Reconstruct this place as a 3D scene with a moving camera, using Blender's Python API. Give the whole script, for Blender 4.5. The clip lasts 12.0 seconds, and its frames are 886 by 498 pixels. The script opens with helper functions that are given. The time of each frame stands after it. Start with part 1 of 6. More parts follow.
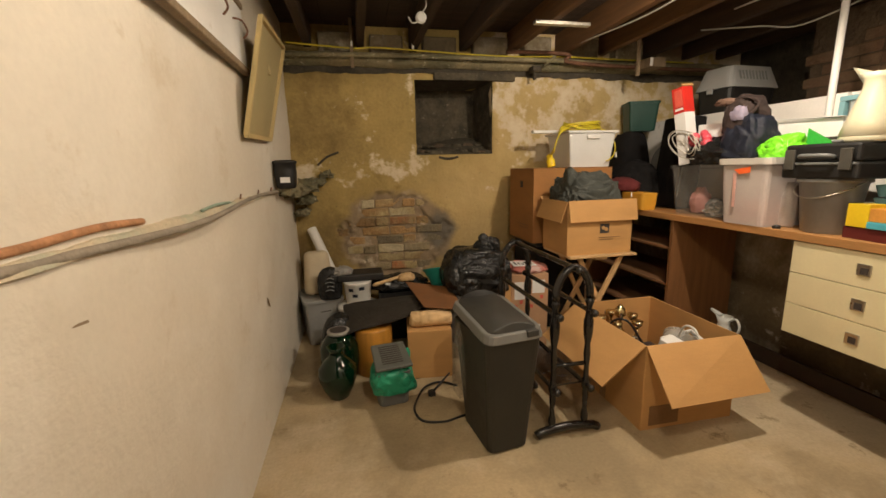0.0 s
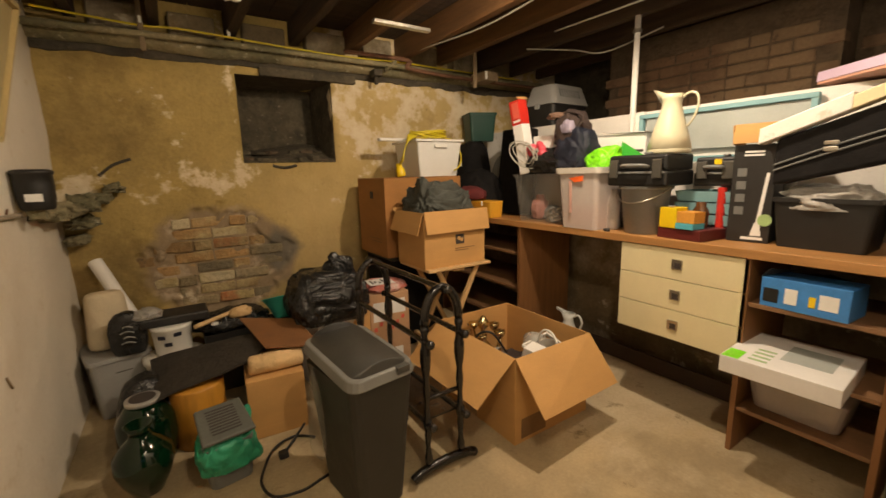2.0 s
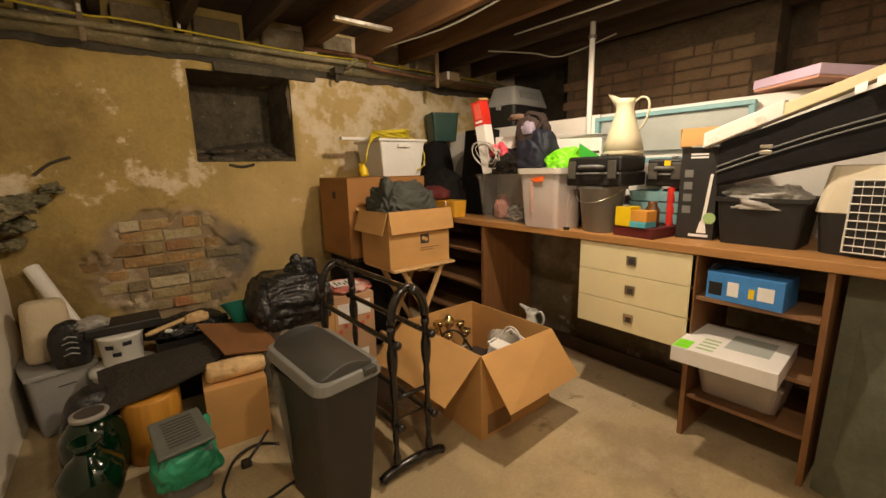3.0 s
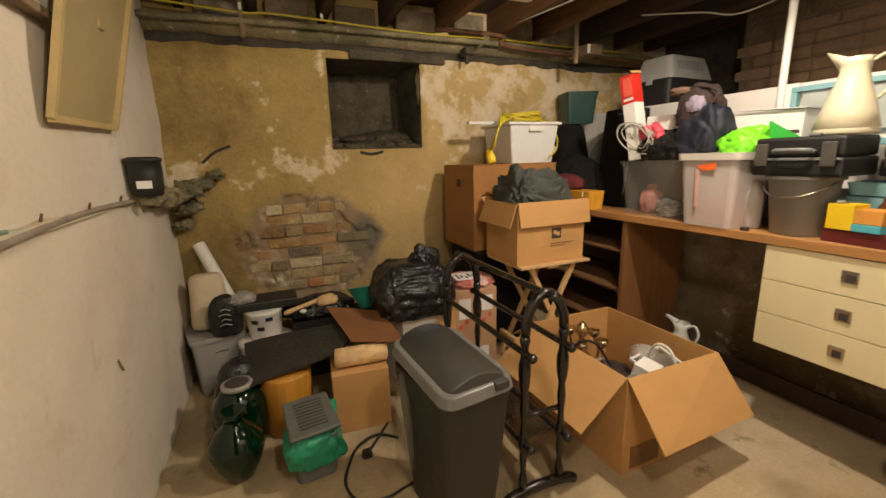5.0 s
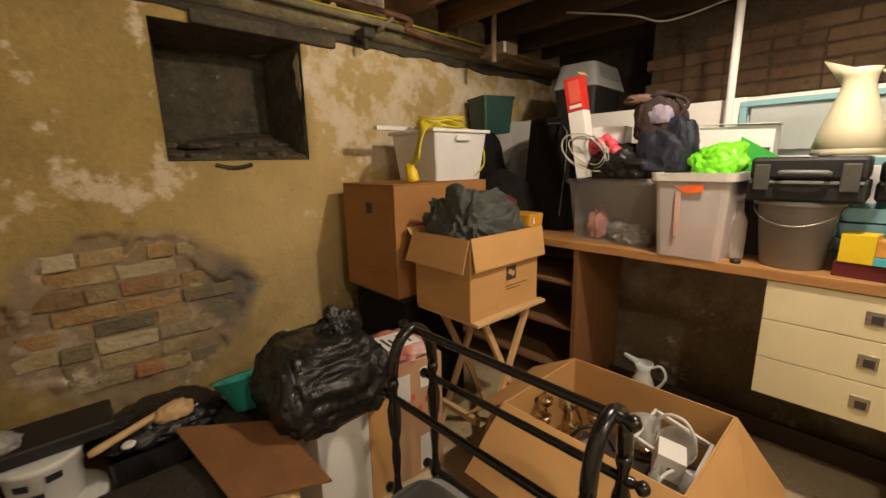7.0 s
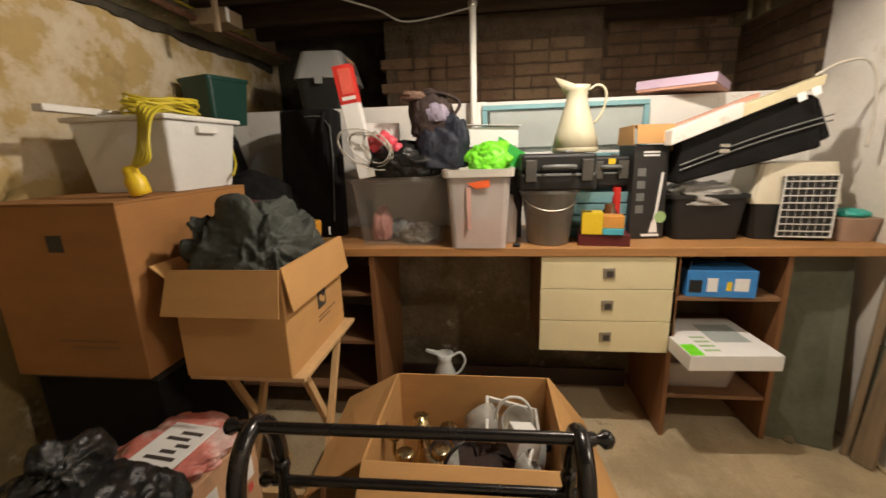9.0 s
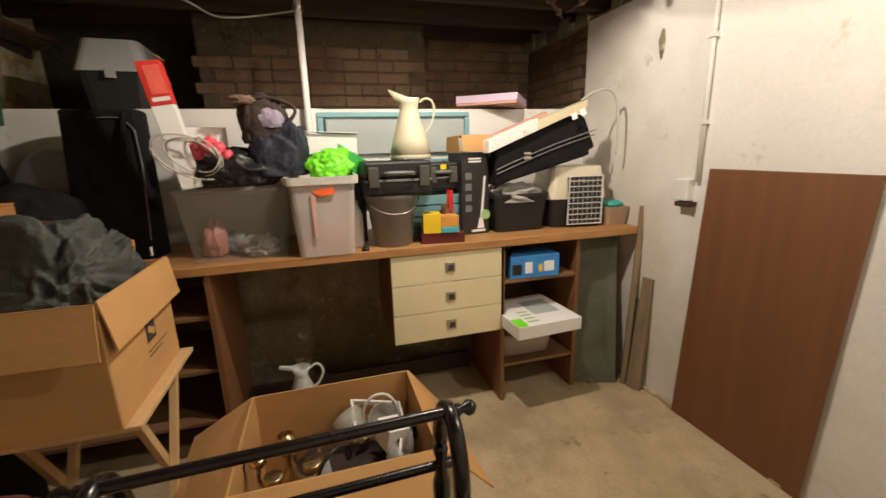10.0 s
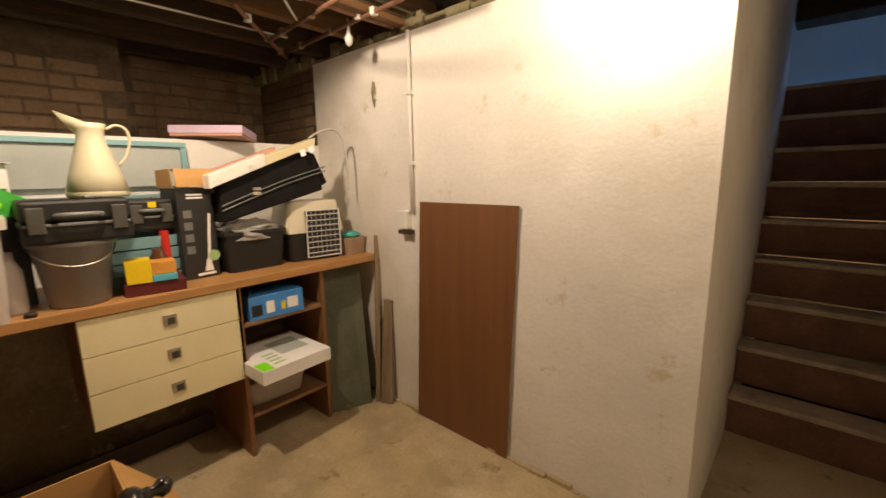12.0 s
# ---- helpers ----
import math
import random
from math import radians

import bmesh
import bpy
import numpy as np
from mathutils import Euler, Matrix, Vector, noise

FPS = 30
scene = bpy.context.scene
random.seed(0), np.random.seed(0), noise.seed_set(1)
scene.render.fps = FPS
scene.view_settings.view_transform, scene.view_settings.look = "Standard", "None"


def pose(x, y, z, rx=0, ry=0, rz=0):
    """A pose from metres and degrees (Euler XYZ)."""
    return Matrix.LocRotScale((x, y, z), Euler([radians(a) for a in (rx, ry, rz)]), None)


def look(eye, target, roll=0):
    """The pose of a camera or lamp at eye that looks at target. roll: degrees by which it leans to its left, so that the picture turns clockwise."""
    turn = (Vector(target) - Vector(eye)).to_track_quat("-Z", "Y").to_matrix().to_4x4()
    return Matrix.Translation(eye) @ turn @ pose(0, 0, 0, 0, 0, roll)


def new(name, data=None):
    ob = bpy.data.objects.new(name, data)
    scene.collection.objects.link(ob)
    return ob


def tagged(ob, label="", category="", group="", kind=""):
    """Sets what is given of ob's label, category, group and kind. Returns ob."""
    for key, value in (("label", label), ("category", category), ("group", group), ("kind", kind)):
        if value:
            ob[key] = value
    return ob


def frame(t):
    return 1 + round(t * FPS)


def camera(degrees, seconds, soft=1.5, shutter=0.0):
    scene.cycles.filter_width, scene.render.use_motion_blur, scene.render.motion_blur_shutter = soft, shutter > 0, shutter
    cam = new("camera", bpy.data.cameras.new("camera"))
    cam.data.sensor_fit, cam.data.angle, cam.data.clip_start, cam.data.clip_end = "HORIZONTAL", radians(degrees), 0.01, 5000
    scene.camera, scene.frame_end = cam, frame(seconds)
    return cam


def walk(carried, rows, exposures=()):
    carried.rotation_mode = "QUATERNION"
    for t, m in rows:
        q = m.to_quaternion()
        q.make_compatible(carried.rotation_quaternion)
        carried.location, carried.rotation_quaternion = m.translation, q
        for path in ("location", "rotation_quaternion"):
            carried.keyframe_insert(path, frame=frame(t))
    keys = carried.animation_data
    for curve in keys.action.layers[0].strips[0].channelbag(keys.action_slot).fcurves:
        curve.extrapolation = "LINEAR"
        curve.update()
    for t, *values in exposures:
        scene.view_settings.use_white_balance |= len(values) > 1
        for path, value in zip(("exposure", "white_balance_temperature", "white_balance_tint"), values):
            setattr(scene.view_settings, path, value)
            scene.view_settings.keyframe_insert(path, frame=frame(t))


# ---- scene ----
cam = camera(94.4, 12.0, shutter=0.3)
PATH = [
    (0, (0.305, 0.271, 1.239), (0.702, 2.192, 0.845), -1.3),
    (0.5, (0.341, 0.345, 1.247), (0.853, 2.23, 0.817), -1.2),
    (1, (0.349, 0.444, 1.245), (1.057, 2.269, 0.834), -1.4),
    (1.5, (0.365, 0.506, 1.251), (1.243, 2.262, 0.867), -1.6),
    (2, (0.369, 0.528, 1.245), (1.44, 2.176, 0.874), -1.5),
    (2.5, (0.367, 0.523, 1.25), (1.587, 2.062, 0.872), -1.4),
    (4.5, (0.329, 0.63, 1.256), (1.279, 2.338, 0.83), -1.8),
    (5, (0.373, 0.744, 1.254), (1.126, 2.547, 0.825), -1.6),
    (5.5, (0.434, 0.894, 1.277), (1.106, 2.729, 0.85), 0.6),
    (6, (0.406, 1.121, 1.285), (1.295, 2.87, 0.898), -0.4),
    (6.5, (0.422, 1.316, 1.294), (1.54, 2.927, 0.9), -0.9),
    (8.5, (0.532, 1.953, 1.333), (2.373, 2.594, 0.885), -1.9),
    (9, (0.525, 2.0, 1.322), (2.458, 2.229, 0.86), -1.7),
    (9.5, (0.497, 2.053, 1.333), (2.433, 1.888, 0.86), -2.3),
    (10, (0.466, 2.051, 1.341), (2.334, 1.512, 0.872), -1.6),
    (10.5, (0.442, 2.035, 1.351), (2.244, 1.289, 0.907), -1.8),
    (11, (0.407, 2.004, 1.347), (2.106, 1.03, 0.94), -1.6),
    (11.5, (0.378, 1.973, 1.36), (1.901, 0.734, 0.982), -1.1),
    (12, (0.358, 1.938, 1.362), (1.676, 0.475, 1.01), -0.9),
]
walk(cam, [(t, look(eye, target, roll)) for t, eye, target, roll in PATH],
     exposures=[(0, -0.15, 6500, 10), (1.5, -0.17, 7300, 11), (2.5, -0.22, 7300, 12), (4.5, -0.12, 6600, 10), (5.5, 0.0, 6500, 10), (6.5, -0.15, 6600, 10), (8.5, -0.25, 6300, 10), (9.5, -0.22, 6000, 9), (10.5, -0.4, 6300, 10), (12, -0.5, 7300, 14)])

# world: faint, the cellar is closed
world = bpy.data.worlds.new("world")
scene.world = world
world.use_nodes = True
sky = world.node_tree.nodes.new("ShaderNodeTexSky")
sky.sky_type, sky.sun_disc, sky.sun_elevation, sky.sun_rotation = "NISHITA", False, radians(20), radians(200)
world.node_tree.links.new(sky.outputs[0], world.node_tree.nodes["Background"].inputs[0])
world.node_tree.nodes["Background"].inputs[1].default_value = 0.05


def lamp(name, kind, loc, energy, color, size=0.1, target=None):
    d = bpy.data.lights.new(name, kind)
    d.energy, d.color = energy, color
    if kind == "AREA":
        d.shape, d.size = "SQUARE", size
    else:
        d.shadow_soft_size = size
    ob = new(name, d)
    ob.matrix_world = look(loc, target) if target else Matrix.Translation(loc)
    return ob


LAMP = (0.80, 0.66, 2.06)
BULB = (1.84, 1.60, 2.155)
lamp("ceiling_bulb_light", "POINT", BULB, 84, (1.0, 0.86, 0.69), 0.035)
lamp("wall_bulb_light", "POINT", LAMP, 38, (1.0, 0.86, 0.66), 0.03)
lamp("stair_daylight", "AREA", (0.2, -2.6, 2.8), 17, (0.16, 0.42, 1.0), 0.5, (0.2, -1.6, 1.6))


# ---- materials ----
def mat(name, color, rough=0.6, var=0.15, scale=6.0, bump=0.1, grain=90.0, metal=0.0, alpha=1.0, second=None, spread=0.2, spot=None, rand=0.0, stretch=None, rough_var=0.1, coat=0.0, emit=None, spec=0.5, world_space=False):
    """A surface with two scales of colour change, fine relief and uneven gloss."""
    m = bpy.data.materials.new(name)
    m.use_nodes = True
    n, l = m.node_tree.nodes, m.node_tree.links
    p = n["Principled BSDF"]
    tc = n.new("ShaderNodeTexCoord")
    src = tc.outputs["Object"]
    if world_space:
        src = n.new("ShaderNodeNewGeometry").outputs["Position"]
    if stretch:
        mp = n.new("ShaderNodeMapping")
        mp.inputs["Scale"].default_value = stretch
        l.new(src, mp.inputs["Vector"])
        src = mp.outputs[0]

    def nz(s, detail=5.0, rg=0.6):
        a = n.new("ShaderNodeTexNoise")
        a.inputs["Scale"].default_value, a.inputs["Detail"].default_value, a.inputs["Roughness"].default_value = s, detail, rg
        l.new(src, a.inputs["Vector"])
        return a.outputs["Fac"]

    def ramp(fac, lo, hi):
        r = n.new("ShaderNodeMapRange")
        r.inputs["From Min"].default_value, r.inputs["From Max"].default_value = lo, hi
        l.new(fac, r.inputs["Value"])
        return r.outputs[0]

    def mix(fac, a, b):
        x = n.new("ShaderNodeMix")
        x.data_type = "RGBA"
        if fac is not None:
            l.new(fac, x.inputs["Factor"])
        for sock, v in ((x.inputs["A"], a), (x.inputs["B"], b)):
            if isinstance(v, tuple):
                sock.default_value = (*v[:3], 1)
            else:
                l.new(v, sock)
        return x.outputs["Result"]

    dark = tuple(c * (1 - var) for c in color)
    light = tuple(min(1, c * (1 + var)) for c in color)
    col = mix(ramp(nz(scale), 0.5 - spread, 0.5 + spread), dark, light)
    if second:
        col = mix(ramp(nz(scale * 0.45, 8, 0.65), 0.48, 0.60), col, second)
    if spot:
        col = mix(ramp(nz(scale * 3.1, 7, 0.7), 0.60, 0.68), col, spot)
    fine = nz(grain, 4)
    g = n.new("ShaderNodeHueSaturation")
    l.new(col, g.inputs["Color"])
    l.new(ramp(fine, 0.2, 0.8), g.inputs["Value"])
    gr = n.new("ShaderNodeMapRange")
    gr.inputs["From Min"].default_value, gr.inputs["From Max"].default_value = 0.25, 0.75
    gr.inputs["To Min"].default_value, gr.inputs["To Max"].default_value = 1 - var * 0.6, 1 + var * 0.6
    l.new(fine, gr.inputs["Value"])
    l.new(gr.outputs[0], g.inputs["Value"])
    out = g.outputs[0]
    if rand:
        oi = n.new("ShaderNodeObjectInfo")
        h = n.new("ShaderNodeHueSaturation")
        mr = n.new("ShaderNodeMapRange")
        mr.inputs["To Min"].default_value, mr.inputs["To Max"].default_value = 1 - rand, 1 + rand
        l.new(oi.outputs["Random"], mr.inputs["Value"])
        l.new(mr.outputs[0], h.inputs["Value"])
        l.new(out, h.inputs["Color"])
        out = h.outputs[0]
    l.new(out, p.inputs["Base Color"])
    rr = n.new("ShaderNodeMapRange")
    rr.inputs["To Min"].default_value, rr.inputs["To Max"].default_value = max(0.02, rough - rough_var), min(1, rough + rough_var)
    l.new(nz(scale * 2), rr.inputs["Value"])
    l.new(rr.outputs[0], p.inputs["Roughness"])
    p.inputs["Metallic"].default_value = metal
    p.inputs["Alpha"].default_value = alpha
    p.inputs["Coat Weight"].default_value = coat
    p.inputs["Specular IOR Level"].default_value = spec
    if emit:
        p.inputs["Emission Color"].default_value = (*emit[:3], 1)
        p.inputs["Emission Strength"].default_value = emit[3]
    if bump:
        b = n.new("ShaderNodeBump")
        b.inputs["Strength"].default_value, b.inputs["Distance"].default_value = bump, 0.01
        l.new(fine, b.inputs["Height"])
        b2 = n.new("ShaderNodeBump")
        b2.inputs["Strength"].default_value, b2.inputs["Distance"].default_value = bump, 0.04
        l.new(nz(scale * 2.2, 6), b2.inputs["Height"])
        l.new(b.outputs[0], b2.inputs["Normal"])
        l.new(b2.outputs[0], p.inputs["Normal"])
    return m


PLASTER = mat("white_plaster", (0.72, 0.66, 0.56), 0.85, 0.06, 1.6, 0.22, 60, second=(0.66, 0.59, 0.48), spot=(0.62, 0.54, 0.42))
PLASTER_B = mat("painted_plaster", (0.75, 0.715, 0.675), 0.8, 0.08, 1.6, 0.13, 55, second=(0.68, 0.63, 0.56), spot=(0.60, 0.53, 0.42))


def damp_wall():
    """Olive limewash with pale flaking along an old band and beside the recess, and dark damp."""
    m = mat("damp_limewash", (0.36, 0.255, 0.085), 0.85, 0.22, 2.4, 0.45, 45)
    n, l = m.node_tree.nodes, m.node_tree.links
    p = n["Principled BSDF"]
    old = p.inputs["Base Color"].links[0].from_socket
    tc = n.new("ShaderNodeTexCoord")
    sx = n.new("ShaderNodeSeparateXYZ")
    l.new(tc.outputs["Object"], sx.inputs[0])

    def math_(op, a, b_):
        q = n.new("ShaderNodeMath")
        q.operation = op
        for i, v in enumerate((a, b_)):
            if isinstance(v, (int, float)):
                q.inputs[i].default_value = v
            else:
                l.new(v, q.inputs[i])
        return q.outputs[0]

    def noise_(s, d=8, r=0.65):
        q = n.new("ShaderNodeTexNoise")
        q.inputs["Scale"].default_value, q.inputs["Detail"].default_value, q.inputs["Roughness"].default_value = s, d, r
        l.new(tc.outputs["Object"], q.inputs["Vector"])
        return q.outputs["Fac"]

    def rng(v, a, b_, c=0.0, d=1.0):
        q = n.new("ShaderNodeMapRange")
        for k, w in zip(("From Min", "From Max", "To Min", "To Max"), (a, b_, c, d)):
            q.inputs[k].default_value = w
        l.new(v, q.inputs["Value"])
        return q.outputs[0]

    def over(fac, base, color):
        q = n.new("ShaderNodeMix")
        q.data_type = "RGBA"
        l.new(fac, q.inputs["Factor"])
        l.new(base, q.inputs["A"])
        q.inputs["B"].default_value = (*color, 1)
        return q.outputs["Result"]

    x, z = sx.outputs["X"], sx.outputs["Z"]
    wob = math_("MULTIPLY", math_("SUBTRACT", noise_(3.5, 4), 0.5), 0.5)
    off = math_("ABSOLUTE", math_("SUBTRACT", math_("ADD", z, wob), math_("ADD", math_("MULTIPLY", x, 0.10), 1.17)), 0)
    band = math_("MULTIPLY", rng(off, 0.02, 0.20, 1.0, 0.0), rng(x, 0.75, 1.0, 1.0, 0.0))
    right = rng(math_("ADD", x, math_("MULTIPLY", wob, 0.15)), 1.40, 1.48)
    upper = math_("MULTIPLY", right, rng(math_("ADD", z, wob), 1.1, 1.5))
    jamb = rng(math_("ABSOLUTE", math_("SUBTRACT", x, 0.77), 0), 0.0, 0.07, 1.0, 0.0)
    jamb = math_("MULTIPLY", jamb, rng(z, 1.15, 1.35))
    middle = math_("MULTIPLY", rng(x, 0.55, 1.25), rng(z, 1.5, 1.2))
    # warm ochre ground under the recess and beside it
    c = over(math_("MULTIPLY", math_("MAXIMUM", right, middle), rng(noise_(2.2, 6), 0.30, 0.62, 0.45, 1.0)), old, (0.56, 0.41, 0.18))
    c = over(rng(math_("ADD", noise_(1.3, 9, 0.7), rng(x, 0.45, -0.1, 0.0, 0.09)), 0.56, 0.68, 0.0, 0.75), c, (0.17, 0.11, 0.035))
    c = over(math_("MULTIPLY", math_("MULTIPLY", rng(z, 0.9, 0.3), rng(noise_(3.0, 8), 0.42, 0.6)), 0.6), c, (0.23, 0.165, 0.085))
    # bare mortar and old render within the fallen patch
    ex = math_("DIVIDE", math_("SUBTRACT", x, 0.60), 0.46)
    ez = math_("DIVIDE", math_("SUBTRACT", z, 0.68), 0.37)
    rad = math_("ADD", math_("ADD", math_("MULTIPLY", ex, ex), math_("MULTIPLY", ez, ez)), math_("MULTIPLY", wob, 2.2))
    inside = rng(rad, 1.15, 0.85)
    c = over(math_("MULTIPLY", inside, 0.85), c, (0.26, 0.19, 0.125))
    c = over(math_("MULTIPLY", inside, rng(noise_(6.5), 0.55, 0.62, 0.0, 0.9)), c, (0.46, 0.36, 0.25))
    grey = math_("ADD", math_("ABSOLUTE", math_("SUBTRACT", x, 0.95), 0), math_("ABSOLUTE", math_("SUBTRACT", z, 0.72), 0))
    c = over(rng(math_("ADD", grey, math_("MULTIPLY", wob, 0.5)), 0.20, 0.10, 0.0, 0.8), c, (0.12, 0.11, 0.09))
    # pale flakes: a band at shoulder height, round the recess, and most of the upper right
    bias = math_("ADD", math_("ADD", math_("MULTIPLY", band, 0.13), math_("MULTIPLY", upper, 0.13)), math_("MULTIPLY", jamb, 0.14))
    bias = math_("ADD", bias, math_("MULTIPLY", math_("MULTIPLY", middle, rng(inside, 0.0, 1.0, 1.0, 0.0)), 0.03))
    flake = math_("ADD", math_("MULTIPLY", noise_(4.2), 0.75), math_("MULTIPLY", noise_(13, 6), 0.25))
    c = over(rng(math_("ADD", flake, bias), 0.60, 0.655, 0.0, 0.9), c, (0.66, 0.55, 0.38))
    c = over(rng(math_("ADD", flake, math_("MULTIPLY", bias, 0.6)), 0.62, 0.66, 0.0, 0.5), c, (0.74, 0.66, 0.50))
    c = over(rng(noise_(17, 6), 0.68, 0.74, 0.0, 0.8), c, (0.14, 0.10, 0.05))
    l.new(c, p.inputs["Base Color"])
    return m


DAMP = damp_wall()
UNDERWALL = mat("brown_rough_render", (0.17, 0.13, 0.075), 0.9, 0.3, 3, 0.6, 40, second=(0.36, 0.31, 0.23), spot=(0.44, 0.39, 0.31))
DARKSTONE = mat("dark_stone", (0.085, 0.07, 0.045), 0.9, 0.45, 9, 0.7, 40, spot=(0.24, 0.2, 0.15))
FLOOR = mat("dusty_concrete", (0.42, 0.325, 0.19), 0.8, 0.18, 2.0, 0.25, 70, second=(0.54, 0.44, 0.29), spot=(0.27, 0.20, 0.11), spread=0.11)
BRICK = mat("old_brick", (0.42, 0.16, 0.065), 0.9, 0.3, 4.5, 0.7, 50, rand=0.25, second=(0.40, 0.31, 0.15), spot=(0.15, 0.13, 0.09), world_space=True)
BRICK_PALE = mat("limewashed_brick", (0.52, 0.44, 0.28), 0.9, 0.2, 6, 0.6, 50, second=(0.40, 0.31, 0.15), world_space=True)
BRICK_BROWN = mat("ochre_stained_brick", (0.30, 0.18, 0.075), 0.9, 0.3, 5, 0.7, 50, rand=0.25, second=(0.42, 0.33, 0.17), spot=(0.14, 0.10, 0.06), world_space=True)
BRICK_DARK = mat("sooty_brick", (0.25, 0.205, 0.13), 0.9, 0.3, 6, 0.7, 50, rand=0.3, second=(0.33, 0.25, 0.13), world_space=True)
BRICK_DUSTY = mat("dusty_brick", (0.17, 0.10, 0.058), 0.9, 0.22, 3.5, 0.5, 60, rand=0.12, second=(0.22, 0.145, 0.085), spot=(0.10, 0.065, 0.04), world_space=True)
MORTAR = mat("mortar", (0.115, 0.08, 0.05), 0.95, 0.25, 14, 0.6, 60)
JOIST = mat("old_joist_timber", (0.055, 0.031, 0.016), 0.85, 0.35, 5, 0.3, 60, stretch=(6, 0.5, 6))
# lighter orange copy of the joist timber: lamplight on three joists as colour
LIT_JOIST = mat("lit_joist_timber", (0.18, 0.09, 0.035), 0.75, 0.25, 5, 0.2, 60, stretch=(6, 0.5, 6))
BOARDS = mat("floorboard_underside", (0.055, 0.033, 0.019), 0.9, 0.35, 5, 0.3, 60, stretch=(0.5, 6, 6))
LEDGE = mat("crumbling_render", (0.25, 0.21, 0.12), 0.9, 0.3, 5, 0.6, 50, second=(0.15, 0.135, 0.075), spot=(0.5, 0.46, 0.34))
# near-black for shade in gaps, scars and the void; also an iron bracket
SHADE_IRON_BLACK = mat("shade_iron_black", (0.06, 0.05, 0.035), 0.95, 0.4, 9, 0.5, 50)
WORKTOP = mat("oak_worktop", (0.42, 0.21, 0.075), 0.45, 0.18, 5, 0.08, 90, stretch=(6, 0.6, 6))
TEAK = mat("teak_panel", (0.23, 0.105, 0.04), 0.5, 0.2, 5, 0.08, 90, stretch=(6, 6, 0.5))
SHELFWOOD = mat("shelf_laminate", (0.22, 0.115, 0.055), 0.5, 0.18, 5, 0.06, 90, stretch=(6, 0.6, 6))
CREAM = mat("cream_melamine", (0.76, 0.68, 0.43), 0.4, 0.04, 5, 0.03, 90)
STEEL = mat("brushed_metal", (0.55, 0.52, 0.46), 0.3, 0.1, 20, 0.05, 200, metal=1.0)
BROWN_DOOR = mat("brown_hardboard", (0.175, 0.072, 0.026), 0.55, 0.12, 3, 0.05, 90, stretch=(8, 8, 0.4))
CARD = mat("cardboard", (0.55, 0.305, 0.11), 0.8, 0.08, 4, 0.06, 120, stretch=(1, 1, 3))
# darker, browner cardboard: the tall carton's shade is put into its colour
SHADED_CARD = mat("shaded_cardboard", (0.36, 0.165, 0.05), 0.85, 0.12, 4, 0.06, 120, stretch=(1, 1, 3))
TAPE = mat("packing_tape", (0.40, 0.26, 0.14), 0.25, 0.08, 10, 0.05, 60)
INK = mat("dark_ink", (0.05, 0.04, 0.035), 0.7, 0.1, 10, 0)
BLACK_GLOSS = mat("black_lacquer", (0.012, 0.010, 0.009), 0.25, 0.08, 6, 0.02, 120, coat=0.3)
BLACK_BAG = mat("black_polythene", (0.014, 0.014, 0.014), 0.24, 0.3, 12, 0.25, 60)
BLACK_FABRIC = mat("black_fabric", (0.011, 0.010, 0.010), 0.9, 0.3, 12, 0.2, 220, spec=0.2)
BLACK_PLASTIC = mat("black_plastic", (0.013, 0.0125, 0.012), 0.5, 0.2, 15, 0.05, 200)
BIN_BODY = mat("charcoal_plastic", (0.026, 0.025, 0.021), 0.5, 0.1, 8, 0.06, 240)
BIN_LID = mat("dark_grey_plastic", (0.05, 0.048, 0.042), 0.5, 0.1, 8, 0.06, 240)
BIN_RIM = mat("silver_grey_plastic", (0.17, 0.168, 0.155), 0.33, 0.06, 8, 0.03, 200)
GREY_PLASTIC = mat("grey_plastic", (0.30, 0.30, 0.29), 0.45, 0.08, 8, 0.03, 200)
MID_GREY = mat("mid_grey_plastic", (0.16, 0.165, 0.16), 0.45, 0.1, 8, 0.03, 200)
WHITE_PLASTIC = mat("white_plastic", (0.74, 0.73, 0.69), 0.4, 0.05, 6, 0.03, 200)
WHITE_PAINT = mat("white_paint", (0.80, 0.775, 0.73), 0.5, 0.06, 4, 0.06, 90, spot=(0.6, 0.55, 0.46))
CLEAR = mat("clear_plastic", (0.45, 0.43, 0.39), 0.15, 0.05, 6, 0.03, 90, alpha=0.09)
FROST = mat("frosted_plastic", (0.80, 0.73, 0.69), 0.35, 0.05, 6, 0.03, 90, alpha=0.45)
GREENGLASS = mat("green_glass", (0.001, 0.014, 0.005), 0.06, 0.2, 6, 0.0, 90, coat=0.15)
CREAM_ENAMEL = mat("cream_enamel", (0.60, 0.56, 0.40), 0.32, 0.04, 6, 0.02, 90, coat=0.3)
PALE_BLUE = mat("pale_blue_paint", (0.22, 0.42, 0.46), 0.5, 0.08, 6, 0.08, 90)
GREY_PANEL = mat("grey_green_panel", (0.42, 0.46, 0.44), 0.5, 0.08, 5, 0.04, 90)
TEAL = mat("teal_plastic", (0.03, 0.33, 0.27), 0.4, 0.08, 6, 0.03, 90)
TEAL_BAG = mat("teal_polythene", (0.02, 0.30, 0.17), 0.35, 0.1, 12, 0.2, 60)
DARK_GREEN = mat("dark_green_plastic", (0.003, 0.045, 0.032), 0.45, 0.1, 8, 0.03, 90)
LIME = mat("lime_polythene", (0.22, 0.80, 0.03), 0.3, 0.12, 12, 0.2, 60)
PINK = mat("pink_plastic", (0.80, 0.10, 0.14), 0.4, 0.1, 8, 0.05, 90)
LILAC = mat("lilac_card", (0.66, 0.50, 0.66), 0.5, 0.05, 8, 0.03, 90)
